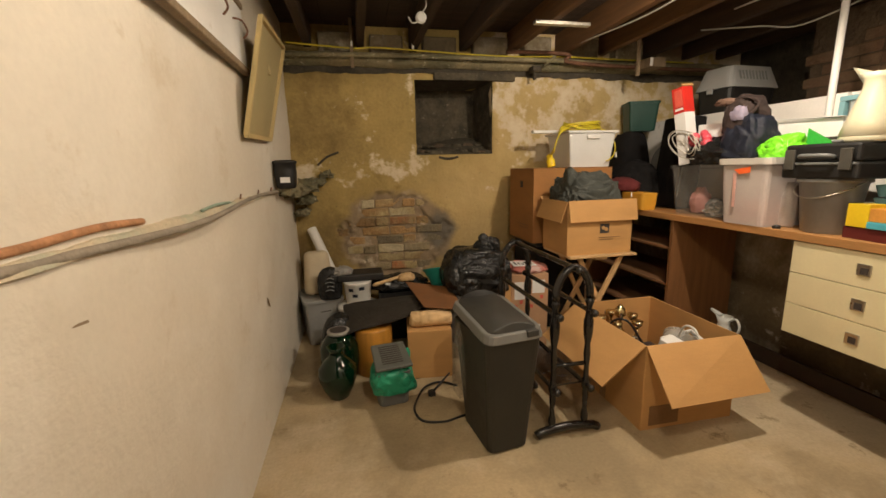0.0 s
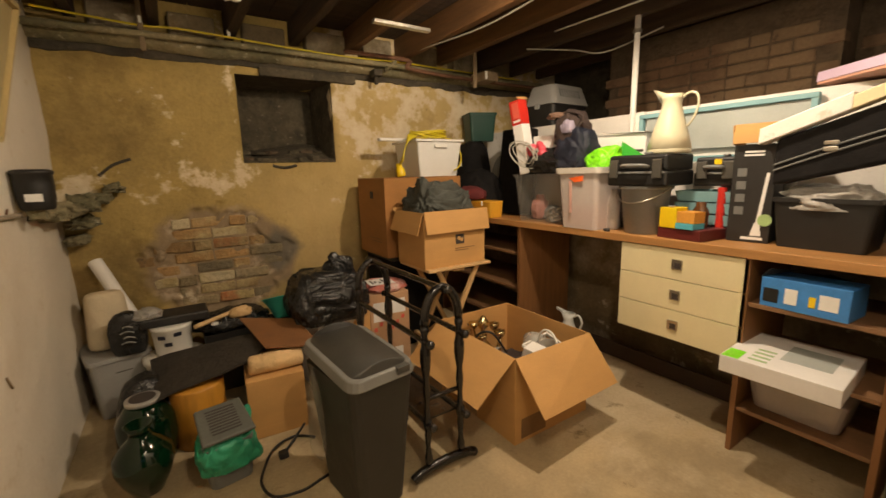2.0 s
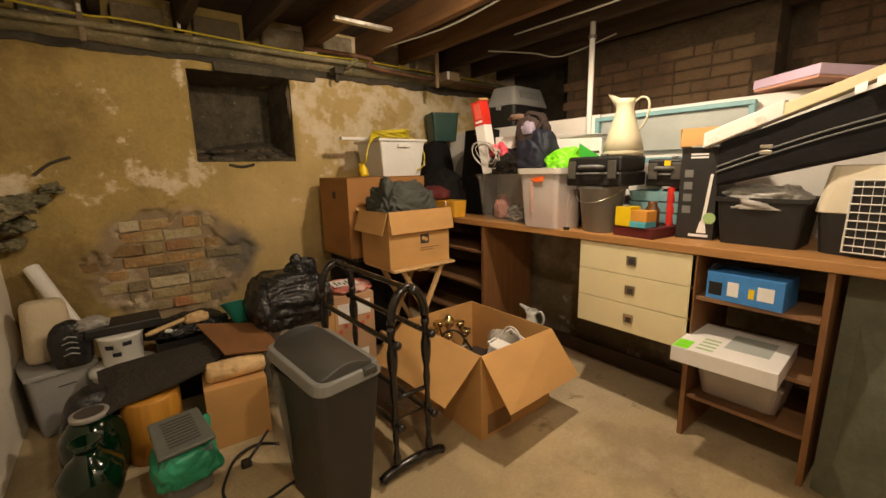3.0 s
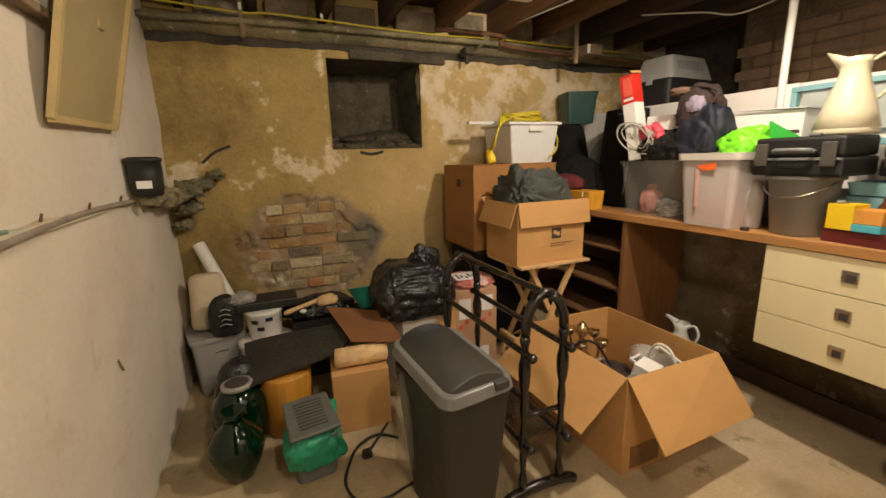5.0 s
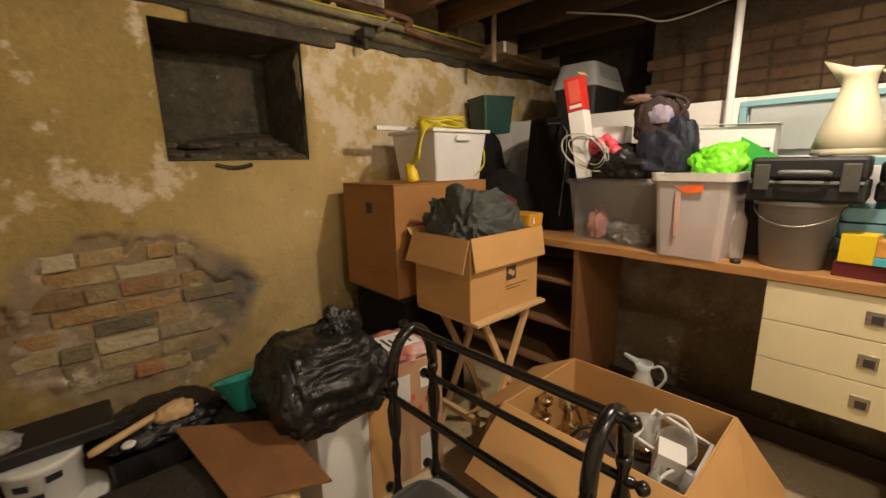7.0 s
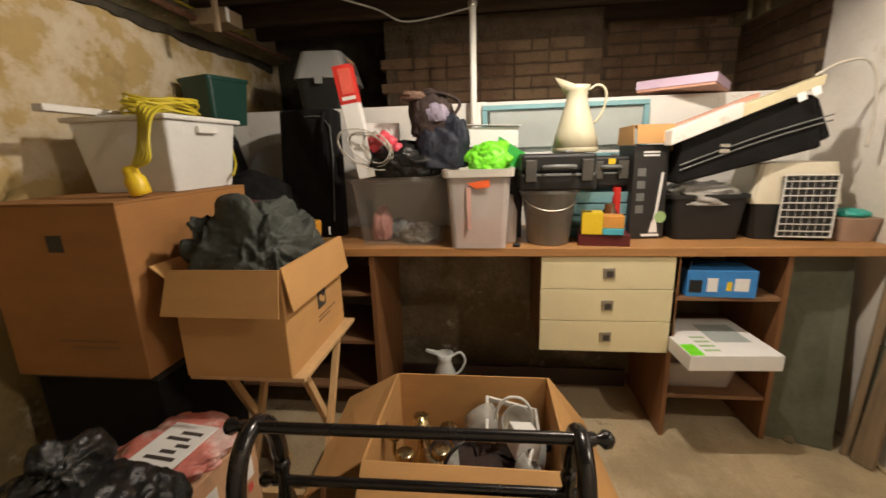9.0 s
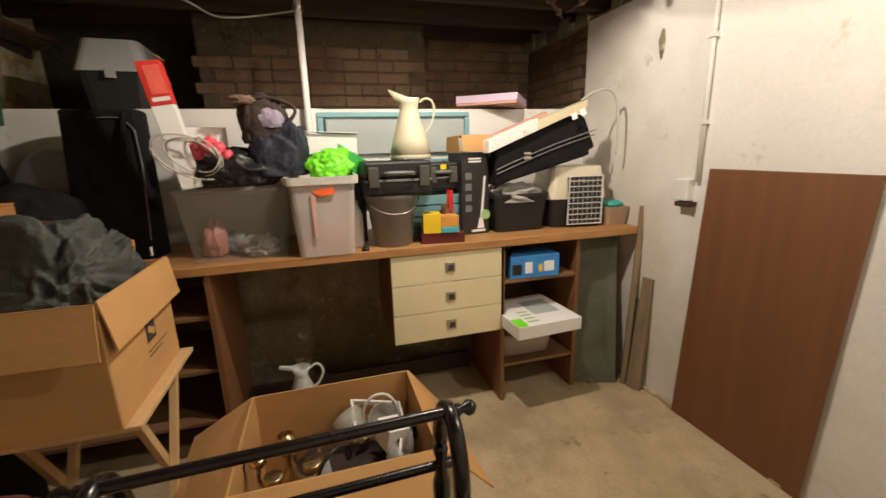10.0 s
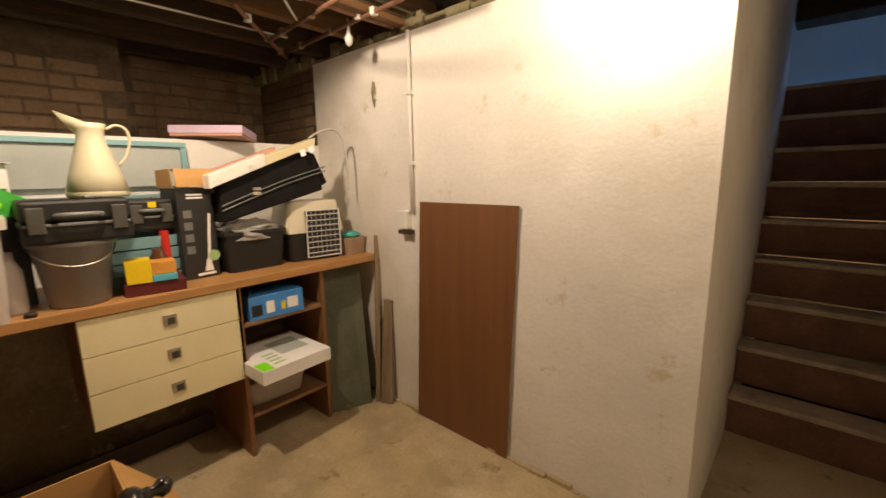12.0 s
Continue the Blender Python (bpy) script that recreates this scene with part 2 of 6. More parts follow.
PEACH = mat("peach_card", (0.62, 0.33, 0.24), 0.6, 0.05, 8, 0.03, 90)
RED = mat("red_print", (0.62, 0.03, 0.02), 0.45, 0.1, 8, 0.03, 90)
ORANGE = mat("orange_plastic", (0.85, 0.14, 0.03), 0.4, 0.05, 8, 0.03, 90)
YELLOW = mat("yellow_plastic", (0.80, 0.56, 0.02), 0.4, 0.08, 8, 0.03, 90)
CYAN = mat("cyan_card", (0.08, 0.40, 0.50), 0.5, 0.08, 8, 0.03, 90)
BLUE = mat("blue_print", (0.05, 0.24, 0.62), 0.4, 0.12, 12, 0.03, 90)
MAROON = mat("maroon_board", (0.11, 0.015, 0.015), 0.45, 0.1, 8, 0.03, 90)
AMBER = mat("amber_varnished_wood", (0.52, 0.24, 0.035), 0.4, 0.15, 6, 0.05, 90, stretch=(5, 5, 0.6))
RUST_BOARD = mat("rust_brown_board", (0.22, 0.095, 0.035), 0.7, 0.15, 8, 0.08, 90)
PINE = mat("pale_pine", (0.62, 0.41, 0.20), 0.5, 0.1, 6, 0.05, 90, stretch=(5, 5, 0.6))
PEACH_CLOTH = mat("peach_towelling", (0.82, 0.56, 0.29), 0.95, 0.12, 12, 0.5, 260)
DARK_MAT = mat("dark_rubber_mat", (0.035, 0.028, 0.02), 0.85, 0.2, 20, 0.6, 160)
CLOTH_GREY = mat("charcoal_cloth", (0.062, 0.066, 0.058), 0.6, 0.3, 10, 0.3, 160, spec=0.25)
BROWN_CLOTH = mat("brown_cloth", (0.042, 0.026, 0.022), 0.85, 0.25, 10, 0.3, 160)
NAVY = mat("navy_cloth", (0.009, 0.012, 0.025), 0.6, 0.25, 10, 0.3, 160)
GREY_BAG = mat("grey_polythene", (0.40, 0.38, 0.35), 0.3, 0.15, 14, 0.25, 60, alpha=0.85)
CABLE_Y = mat("yellow_cable", (0.62, 0.50, 0.03), 0.4, 0.1, 8, 0.02, 90)
CABLE_W = mat("pale_cable", (0.50, 0.47, 0.41), 0.45, 0.1, 8, 0.02, 90)
CABLE_K = mat("black_cable", (0.02, 0.018, 0.016), 0.45, 0.1, 8, 0.02, 90)
GREYWOOD = mat("weathered_wood", (0.24, 0.17, 0.10), 0.8, 0.25, 5, 0.2, 90, stretch=(6, 6, 0.5))
MOSSBOARD = mat("grey_green_board", (0.10, 0.105, 0.07), 0.5, 0.25, 5, 0.1, 60)
STEP = mat("worn_step", (0.19, 0.10, 0.075), 0.9, 0.25, 6, 0.4, 60)
NOSE = mat("worn_step_edge", (0.44, 0.37, 0.30), 0.85, 0.25, 8, 0.3, 60)
TERRA = mat("beige_tub", (0.36, 0.24, 0.17), 0.6, 0.1, 8, 0.05, 90)
BRASS = mat("tarnished_brass", (0.66, 0.54, 0.30), 0.25, 0.2, 18, 0.1, 90, metal=1.0)
BOARDGOLD = mat("olive_backed_board", (0.37, 0.30, 0.15), 0.55, 0.08, 5, 0.06, 90)
PAPER = mat("printed_white_card", (0.82, 0.81, 0.79), 0.5, 0.04, 8, 0.02, 90)
RUSTPIPE = mat("rusty_pipe", (0.17, 0.08, 0.045), 0.7, 0.3, 18, 0.3, 90, metal=0.3)
DAYWALL = mat("upstairs_wall", (0.55, 0.58, 0.62), 0.7, 0.04, 5, 0.03, 90)
GLOW = mat("bulb_glass", (0.9, 0.8, 0.6), 0.4, 0, 5, 0, emit=(1.0, 0.78, 0.5, 25))
SKYGLOW = mat("daylit_pane", (0.3, 0.7, 0.9), 0.3, 0, 5, 0, emit=(0.15, 0.62, 1.0, 3.0))


# ---- mesh helpers ----
def thing(name, loc, label="", category="", group="", kind="", rz=0.0, rx=0.0, ry=0.0):
    ob = new(name)
    ob.empty_display_size = 0.05
    ob.matrix_world = pose(*loc, rx, ry, rz)
    return tagged(ob, label, category, group, kind)


def part(name, bm, material, parent=None, label="", smooth=False, bevel=0.0, kind="", category=""):
    """Links a bmesh as one mesh object under its parent."""
    if smooth:
        for f in bm.faces:
            f.smooth = True
    me = bpy.data.meshes.new(name)
    bm.normal_update()
    bm.to_mesh(me)
    bm.free()
    for m in material if isinstance(material, (list, tuple)) else [material]:
        me.materials.append(m)
    ob = new(name, me)
    ob.parent = parent
    if bevel:
        b = ob.modifiers.new("bevel", "BEVEL")
        b.width, b.segments, b.limit_method = bevel, 2, "ANGLE"
    return tagged(ob, label, category, "", kind)


def box(bm, lo, hi, mi=0, m=None):
    """An axis-aligned block between two corners."""
    v = [bm.verts.new((x, y, z)) for x in (lo[0], hi[0]) for y in (lo[1], hi[1]) for z in (lo[2], hi[2])]
    if m is not None:
        for a in v:
            a.co = m @ a.co
    for q in ((0, 1, 3, 2), (4, 6, 7, 5), (0, 4, 5, 1), (2, 3, 7, 6), (0, 2, 6, 4), (1, 5, 7, 3)):
        bm.faces.new([v[i] for i in q]).material_index = mi
    return v


def boxes(*args):
    bm = bmesh.new()
    for lo, hi in args:
        box(bm, lo, hi)
    return bm


def plate(bm, a, b, c, d, thick, mi=0):
    """A thick plate on four corners, thickened along its normal."""
    a, b, c, d = map(Vector, (a, b, c, d))
    n = (b - a).cross(d - a).normalized() * thick
    v = [bm.verts.new(p) for p in (a, b, c, d, a + n, b + n, c + n, d + n)]
    for q in ((3, 2, 1, 0), (4, 5, 6, 7), (0, 1, 5, 4), (1, 2, 6, 5), (2, 3, 7, 6), (3, 0, 4, 7)):
        bm.faces.new([v[i] for i in q]).material_index = mi
    return bm


def plated(a, b, c, d, thick):
    return plate(bmesh.new(), a, b, c, d, thick)


def taper(w0, d0, w1, d1, z0, z1, wall=0.0, rc=0.03, seg=3, floor=True, steps=1, bulge=0.0):
    """A tapered tub with rounded corners about the z axis; open with walls where wall is given."""
    bm = bmesh.new()

    def ring(w, d, z):
        out = []
        for cx, cy, a0 in ((1, 1, 0), (-1, 1, 90), (-1, -1, 180), (1, -1, 270)):
            for i in range(seg + 1):
                a = radians(a0 + 90 * i / seg)
                out.append(bm.verts.new((cx * (w / 2 - rc) + rc * math.cos(a), cy * (d / 2 - rc) + rc * math.sin(a), z)))
        return out

    def skin(r0, r1, flip=False):
        n = len(r0)
        for i in range(n):
            q = [r0[i], r0[(i + 1) % n], r1[(i + 1) % n], r1[i]]
            bm.faces.new(q[::-1] if flip else q)

    r0, r1 = ring(w0, d0, z0), ring(w1, d1, z1)
    skin(r0, r1)
    bm.faces.new(r0[::-1])
    if wall:
        i1 = ring(w1 - 2 * wall, d1 - 2 * wall, z1)
        i0 = ring(w0 - 2 * wall, d0 - 2 * wall, z0 + wall)
        skin(r1, i1)
        skin(i0, i1, True)
        bm.faces.new(i0)
    else:
        bm.faces.new(r1)
    return bm


def lathe(profile, seg=28, bm=None, at=(0, 0, 0), axis=None):
    """A turned body from (radius, height) pairs."""
    bm = bm or bmesh.new()
    rings = []
    m = Matrix.Translation(at) @ (axis or Matrix())
    for r, z in profile:
        rings.append([bm.verts.new(m @ Vector((r * math.cos(2 * math.pi * i / seg), r * math.sin(2 * math.pi * i / seg), z))) for i in range(seg)])
    for a, b in zip(rings, rings[1:]):
        for i in range(seg):
            bm.faces.new((a[i], a[(i + 1) % seg], b[(i + 1) % seg], b[i]))
    bm.faces.new(rings[0][::-1])
    bm.faces.new(rings[-1])
    return bm


def rod(bm, a, b, profile, seg=12):
    """A turned rod from a to b; the profile is (radius, share of the length)."""
    a, b = Vector(a), Vector(b)
    turn = (b - a).to_track_quat("Z", "Y").to_matrix().to_4x4()
    return lathe([(r, s * (b - a).length) for r, s in profile], seg, bm, a, turn)


def tube(bm, pts, r, seg=8, smooth=6):
    """A round tube through points, smoothed between them."""
    p = [Vector(q) for q in pts]
    path = []
    if smooth > 1 and len(p) > 2:
        for i in range(len(p) - 1):
            p0, p1, p2, p3 = p[max(i - 1, 0)], p[i], p[i + 1], p[min(i + 2, len(p) - 1)]
            for s in range(smooth):
                t = s / smooth
                path.append(0.5 * (2 * p1 + (p2 - p0) * t + (2 * p0 - 5 * p1 + 4 * p2 - p3) * t * t + (3 * p1 - p0 - 3 * p2 + p3) * t ** 3))
        path.append(p[-1])
    else:
        path = p
    rings, side = [], None
    for i, q in enumerate(path):
        d = (path[min(i + 1, len(path) - 1)] - path[max(i - 1, 0)]).normalized()
        side = (d.orthogonal() if side is None else side - side.dot(d) * d).normalized()
        up = d.cross(side)
        rings.append([bm.verts.new(q + r * (math.cos(2 * math.pi * k / seg) * side + math.sin(2 * math.pi * k / seg) * up)) for k in range(seg)])
    for a, b in zip(rings, rings[1:]):
        for i in range(seg):
            bm.faces.new((a[i], a[(i + 1) % seg], b[(i + 1) % seg], b[i]))
    bm.faces.new(rings[0][::-1])
    bm.faces.new(rings[-1])
    return bm


def tubes(pts, r, seg=8, smooth=6):
    return tube(bmesh.new(), pts, r, seg, smooth)


def crumple(size, seed, amp=0.18, freq=3.0, sub=5, flat=0.5, center=(0, 0, 0), squash=1.0, peaks=()):
    """A sack or heap of cloth: long warped folds with sharp creases, flat beneath. peaks: (direction, height) of pulled-up tips."""
    bm = bmesh.new()
    bmesh.ops.create_icosphere(bm, subdivisions=sub, radius=1.0)
    off = Vector((seed * 7.3, seed * 3.1, seed * 5.7))
    for v in bm.verts:
        d = v.co.normalized()
        w = Vector((noise.noise(d * 1.3 + off), noise.noise(d * 1.3 - off), noise.noise(d * 1.3 + off * 2)))
        e = Vector((d.x, d.y, d.z * 0.55)) + 0.7 * w
        k = noise.noise(e * freq * 0.75 + off)
        k2 = noise.noise(e * freq * 1.9 + off * 3)
        k3 = noise.noise((d + 0.3 * w) * freq * 4.5 + off * 5)
        f = 1.0 + amp * (1.5 * (abs(k) - 0.22) + 0.75 * (0.2 - abs(k2)) + 0.22 * (0.2 - abs(k3))) + 0.5 * amp * noise.noise(d * 1.1 + off)
        for pd, ph in peaks:
            a = max(0.0, d.dot(Vector(pd).normalized()))
            f += ph * a ** 24
        q = d * f
        if q.z < -flat:
            q.z = -flat + (q.z + flat) * 0.04
        q = Vector((math.copysign(abs(q.x) ** squash, q.x), math.copysign(abs(q.y) ** squash, q.y), q.z))
        v.co = Vector((q.x * size[0] / 2, q.y * size[1] / 2, max(0.0, (q.z + flat)) * size[2] / (1 + flat))) + Vector(center)
    return bm


# ---- the shell: room from x -0.16 to 2.85, y 0.40 to 3.62 ----
L, B, S, N = -0.16, 2.85, 0.40, 3.62


def sheet(bm, origin, u, v, nu, nv, relief, skip=None, hollow=None, seed=0, mi=0, seam=None):
    """A wall face as a fine uneven sheet: origin, two edges, cells."""
    o, u, v = Vector(origin), Vector(u), Vector(v)
    n = u.cross(v).normalized()
    grid = {}
    for i in range(nu + 1):
        for j in range(nv + 1):
            p = o + u * (i / nu) + v * (j / nv)
            k = noise.noise(p * 1.7 + Vector((seed, 0, 0))) + 0.5 * noise.noise(p * 5 + Vector((0, seed, 0))) + 0.3 * noise.noise(p * 14)
            edge = min(i, nu - i, j, nv - j) == 0 and not (seam and seam(p))
            grid[i, j] = bm.verts.new(p + n * ((0 if edge else relief * k) + (hollow(p) if hollow else 0)))
    for i in range(nu):
        for j in range(nv):
            p = o + u * ((i + 0.5) / nu) + v * ((j + 0.5) / nv)
            if skip and skip(p):
                continue
            f = bm.faces.new((grid[i, j], grid[i + 1, j], grid[i + 1, j + 1], grid[i, j + 1]))
            f.smooth, f.material_index = True, mi
    for q in [w for w in bm.verts if not w.link_faces]:
        bm.verts.remove(q)


bm = bmesh.new()
sheet(bm, (L - 0.1, -0.6, 0), (4.1, 0, 0), (0, 4.3, 0), 120, 120, 0.008, seed=4)
part("floor", bm, FLOOR, kind="structure", label="dusty tan concrete cellar floor with stains", category="floor")

WX0, WX1, WZ0, WZ1 = 0.80, 1.435, 1.335, 1.905


def in_patch(p):
    """The stretch of the back wall where the render has fallen off the bricks."""
    a = (p.x - 0.60) / 0.42
    b = (p.z - 0.68) / 0.34
    return a * a + b * b + 0.55 * noise.noise(Vector((p.x * 5, 0, p.z * 5))) + 0.35 * noise.noise(Vector((p.x * 17, 3, p.z * 17)))


def joined(p):
    """Where two stretches of the back wall meet below the recess."""
    return 0.0 < p.z < WZ0 - 0.005 and min(abs(p.x - WX0), abs(p.x - WX1)) < 0.001


def hollow_n(p):
    k = in_patch(p)
    d = -0.024 + 0.016 * noise.noise(Vector((p.x * 9, 7, p.z * 12)))
    return d if k < 0.9 else (d * (1.05 - k) / 0.15 if k < 1.05 else 0.0)


bm = bmesh.new()
sheet(bm, (L - 0.05, N, 0), (WX0 - L + 0.05, 0, 0), (0, 0, 2.0), 90, 176, 0.012, seed=1, hollow=hollow_n, seam=joined)
sheet(bm, (WX0, N, 0), (WX1 - WX0, 0, 0), (0, 0, WZ0), 56, 118, 0.012, seed=1, hollow=hollow_n, seam=joined)
sheet(bm, (WX0, N, WZ1), (WX1 - WX0, 0, 0), (0, 0, 2.0 - WZ1), 26, 4, 0.0, seed=1)
sheet(bm, (WX1, N, 0), (3.75 - WX1, 0, 0), (0, 0, 2.0), 180, 160, 0.012, seed=1, seam=joined)
for lo, hi in (((L - 0.3, N + 0.045, 0), (WX0 - 0.0, N + 0.5, 2.4)), ((WX1, N + 0.045, 0), (3.9, N + 0.5, 2.4)),
               ((WX0, N + 0.045, 0), (WX1, N + 0.5, WZ0)), ((WX0, N + 0.045, WZ1), (WX1, N + 0.5, 2.4))):
    box(bm, lo, hi)
wall_north = part("wall_north", bm, DAMP, kind="structure", label="damp ochre limewashed wall with flaking patches and bare bricks", category="wall")
# recess sides, sill, top and back in one very dark stone colour
bm = bmesh.new()
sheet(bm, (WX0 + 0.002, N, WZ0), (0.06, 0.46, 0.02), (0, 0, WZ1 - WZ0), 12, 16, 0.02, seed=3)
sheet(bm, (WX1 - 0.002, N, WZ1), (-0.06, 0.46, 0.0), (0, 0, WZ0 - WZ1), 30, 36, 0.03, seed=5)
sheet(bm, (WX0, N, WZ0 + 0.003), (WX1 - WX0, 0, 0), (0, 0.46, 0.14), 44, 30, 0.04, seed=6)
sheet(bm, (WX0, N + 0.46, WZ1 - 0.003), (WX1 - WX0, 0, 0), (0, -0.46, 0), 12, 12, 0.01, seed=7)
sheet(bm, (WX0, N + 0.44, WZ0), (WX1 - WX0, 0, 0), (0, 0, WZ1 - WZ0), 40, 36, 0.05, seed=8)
part("window", bm, DARKSTONE, kind="structure", label="blocked cellar window recess with very dark stone", category="window")

bm = bmesh.new()
sheet(bm, (L, -0.55, 0), (0, N + 0.6, 0), (0, 0, 2.3), 110, 60, 0.012, seed=9)
box(bm, (L - 0.3, -3.5, 0), (L - 0.02, N + 0.5, 3.2))
part("wall_west", bm, PLASTER, kind="structure", label="rough off-white plastered cellar wall", category="wall")

PT = 2.075
bm = bmesh.new()
sheet(bm, (B, S, 0), (0.58 - B, 0, 0), (0, 0, PT), 80, 60, 0.003, seed=12)
sheet(bm, (0.58, S, 0), (0, -2.3, 0), (0, 0, 2.9), 60, 60, 0.006, seed=13)
box(bm, (0.60, S - 0.24, 0), (B, S - 0.01, PT - 0.003))
box(bm, (0.60, -2.2, 0), (0.8, S - 0.012, 2.9))
part("wall_south", bm, PLASTER_B, kind="structure", label="smooth white painted plaster wall", category="wall")
bm = bmesh.new()
x = 0.6
random.seed(5)
while x < 3.9:
    w = random.uniform(0.06, 0.16)
    box(bm, (x, S - 0.2, PT - 0.004), (x + w - 0.006, S - 0.002 - random.uniform(0, 0.03), PT + random.uniform(0.03, 0.12)))
    x += w
part("wall_top_rubble", bm, LEDGE, kind="structure", label="rough stone rubble along the wall head", category="wall", bevel=0.008)

bm = bmesh.new()
sheet(bm, (B, N, 0), (0, S - N, 0), (0, 0, 0.9), 70, 24, 0.014, seed=15)
box(bm, (B + 0.02, S, 0), (3.9, N, 1.562))
part("wall_east_lower", bm, UNDERWALL, kind="structure", label="dark rough lower wall behind the worktop", category="wall")
bm = bmesh.new()
sheet(bm, (B - 0.005, N, 0.88), (0, S - N, 0), (0, 0, 0.69), 60, 16, 0.005, seed=16)
box(bm, (B + 0.012, S, 0.88), (B + 0.06, N, 1.568))
part("wall_east_upper", bm, WHITE_PAINT, kind="structure", label="white painted low wall behind the worktop", category="wall")

random.seed(14)
bm = bmesh.new()
x = 0.60
while x < 2.2:
    w = random.uniform(0.03, 0.12)
    box(bm, (x, S - 0.002, 0.0), (x + w, S + random.uniform(0.008, 0.03), random.uniform(0.008, 0.03)))
    x += w + random.uniform(-0.01, 0.02)
part("skirting_rubble", bm, FLOOR, kind="structure", label="crumbled plaster along the foot of the wall", category="rubble", bevel=0.006)

# mortar backing of the brick piers and a near-black slab for the void's shade
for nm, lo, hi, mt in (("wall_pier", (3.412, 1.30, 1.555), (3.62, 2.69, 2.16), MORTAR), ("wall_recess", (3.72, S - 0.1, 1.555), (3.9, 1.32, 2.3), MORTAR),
                   ("wall_void", (3.85, 1.32, 1.5), (4.0, N + 0.4, 2.4), SHADE_IRON_BLACK), ("wall_side", (B + 0.01, 0.12, 1.5), (4.0, S - 0.055, 2.4), MORTAR)):
    part(nm, boxes((lo, hi)), mt, kind="structure", label="rough mortar between old bricks" if mt is MORTAR else "near-black backing painted for the shade of the cavity", category="wall")

# ceiling: joists run along y, boards above
bm = boxes(((L - 0.3, -0.3, 2.30), (4.0, N + 0.5, 2.33)))
bx = L
while bx < 4.0:
    box(bm, (bx, -0.3, 2.285), (bx + 0.145, N + 0.4, 2.2995))
    bx += 0.15
part("ceiling", bm, BOARDS, kind="structure", label="underside of dark brown floorboards", category="ceiling")
for i, jx in enumerate((0.02, 0.40, 0.80, 1.20, 1.60, 2.02, 2.42, 2.82, 3.22, 3.6)):
    bm = bmesh.new()
    z0 = 2.125 + 0.012 * math.sin(i * 2.3)
    box(bm, (jx - 0.028, 0.14, z0), (jx + 0.028, N + 0.1, 2.284))
    part("joist", bm, LIT_JOIST if jx in (1.60, 2.02, 2.42) else JOIST, kind="structure", label="rough old dark timber ceiling joist", category="joist", bevel=0.006)
# stones packed between the joist ends
random.seed(3)
bm = bmesh.new()
for jx in (0.10, 0.47, 0.87, 1.27, 1.68, 2.1, 2.5, 2.9):
    box(bm, (jx, N - 0.03 - random.uniform(0, 0.05), 2.08), (jx + random.uniform(0.18, 0.28), N + 0.1, 2.2 + random.uniform(0, 0.05)))
part("joist_end_stones", bm, UNDERWALL, kind="structure", label="blocks of stone between the joist ends", category="wall", bevel=0.01)

# crumbling ledge along the head of the back wall, ragged dark strip beneath
bm = bmesh.new()
g = {}
for i in range(261):
    x = L + 3.85 * i / 260
    n1, n2, n3 = (noise.noise(Vector((x * f, s, 0))) for f, s in ((2.3, 1), (6.5, 4), (15, 9)))
    zb = 1.985 + 0.012 * n1 + 0.012 * n2
    zt = 2.078 + 0.012 * n2 + 0.008 * n3
    prof = ((N + 0.05, zb), (N - 0.045 - 0.02 * n2, zb - 0.004), (N - 0.078 - 0.018 * n3, zb + 0.03), (N - 0.086 - 0.015 * n1, (zb + zt) / 2 + 0.01 * n3), (N - 0.072 - 0.02 * n2, zt - 0.01), (N - 0.03, zt + 0.01 * n1), (N + 0.05, zt))
    for k, (yy, zz) in enumerate(prof):
        g[i, k] = bm.verts.new((x, yy + 0.01 * noise.noise(Vector((x * 20, k * 3.0, 0))), zz))
for i in range(260):
    for k in range(6):
        bm.faces.new((g[i, k], g[i, k + 1], g[i + 1, k + 1], g[i + 1, k]))
part("ledge", bm, LEDGE, kind="structure", label="crumbling greenish rendered ledge under the joists", category="ledge", smooth=True)
# raised strip below the ledge: the gap's shade put in as colour
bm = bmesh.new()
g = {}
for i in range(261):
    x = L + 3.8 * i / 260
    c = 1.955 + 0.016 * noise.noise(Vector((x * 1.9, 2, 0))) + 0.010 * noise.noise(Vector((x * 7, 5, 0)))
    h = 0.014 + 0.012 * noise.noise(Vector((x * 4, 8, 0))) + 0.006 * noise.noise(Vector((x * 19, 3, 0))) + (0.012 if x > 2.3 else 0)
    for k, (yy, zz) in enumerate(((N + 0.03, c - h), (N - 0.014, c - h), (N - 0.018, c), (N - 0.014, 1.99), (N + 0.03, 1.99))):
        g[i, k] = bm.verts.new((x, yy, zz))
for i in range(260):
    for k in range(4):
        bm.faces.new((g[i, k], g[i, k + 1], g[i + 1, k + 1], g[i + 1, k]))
part("ledge_gap", bm, SHADE_IRON_BLACK, kind="structure", label="uneven near-black strip painted for the shaded gap beneath the ledge", category="gap")
bm = boxes(((0.95, N - 0.03, 1.902), (1.62, N + 0.06, 1.958)))
part("lintel", bm, DARKSTONE, kind="structure", label="dark stone lintel over the window recess", category="lintel", bevel=0.008)

# stairs
for k in range(9):
    y1 = -0.52 - 0.17 * k
    z1 = 0.215 * (k + 1)
    st = part("step", boxes(((L, y1 - (0.19 if k < 8 else 1.6), 0 if k == 0 else z1 - 0.215), (0.58, y1 - 0.012, z1 - 0.012))), STEP, kind="structure", label="worn brown stone stair step", category="step")
    part("nosing", boxes(((L, y1 - (0.16 if k < 8 else 0.5), z1 - 0.03), (0.58, y1, z1))), NOSE, st, "worn pale grey tread edge", bevel=0.008)
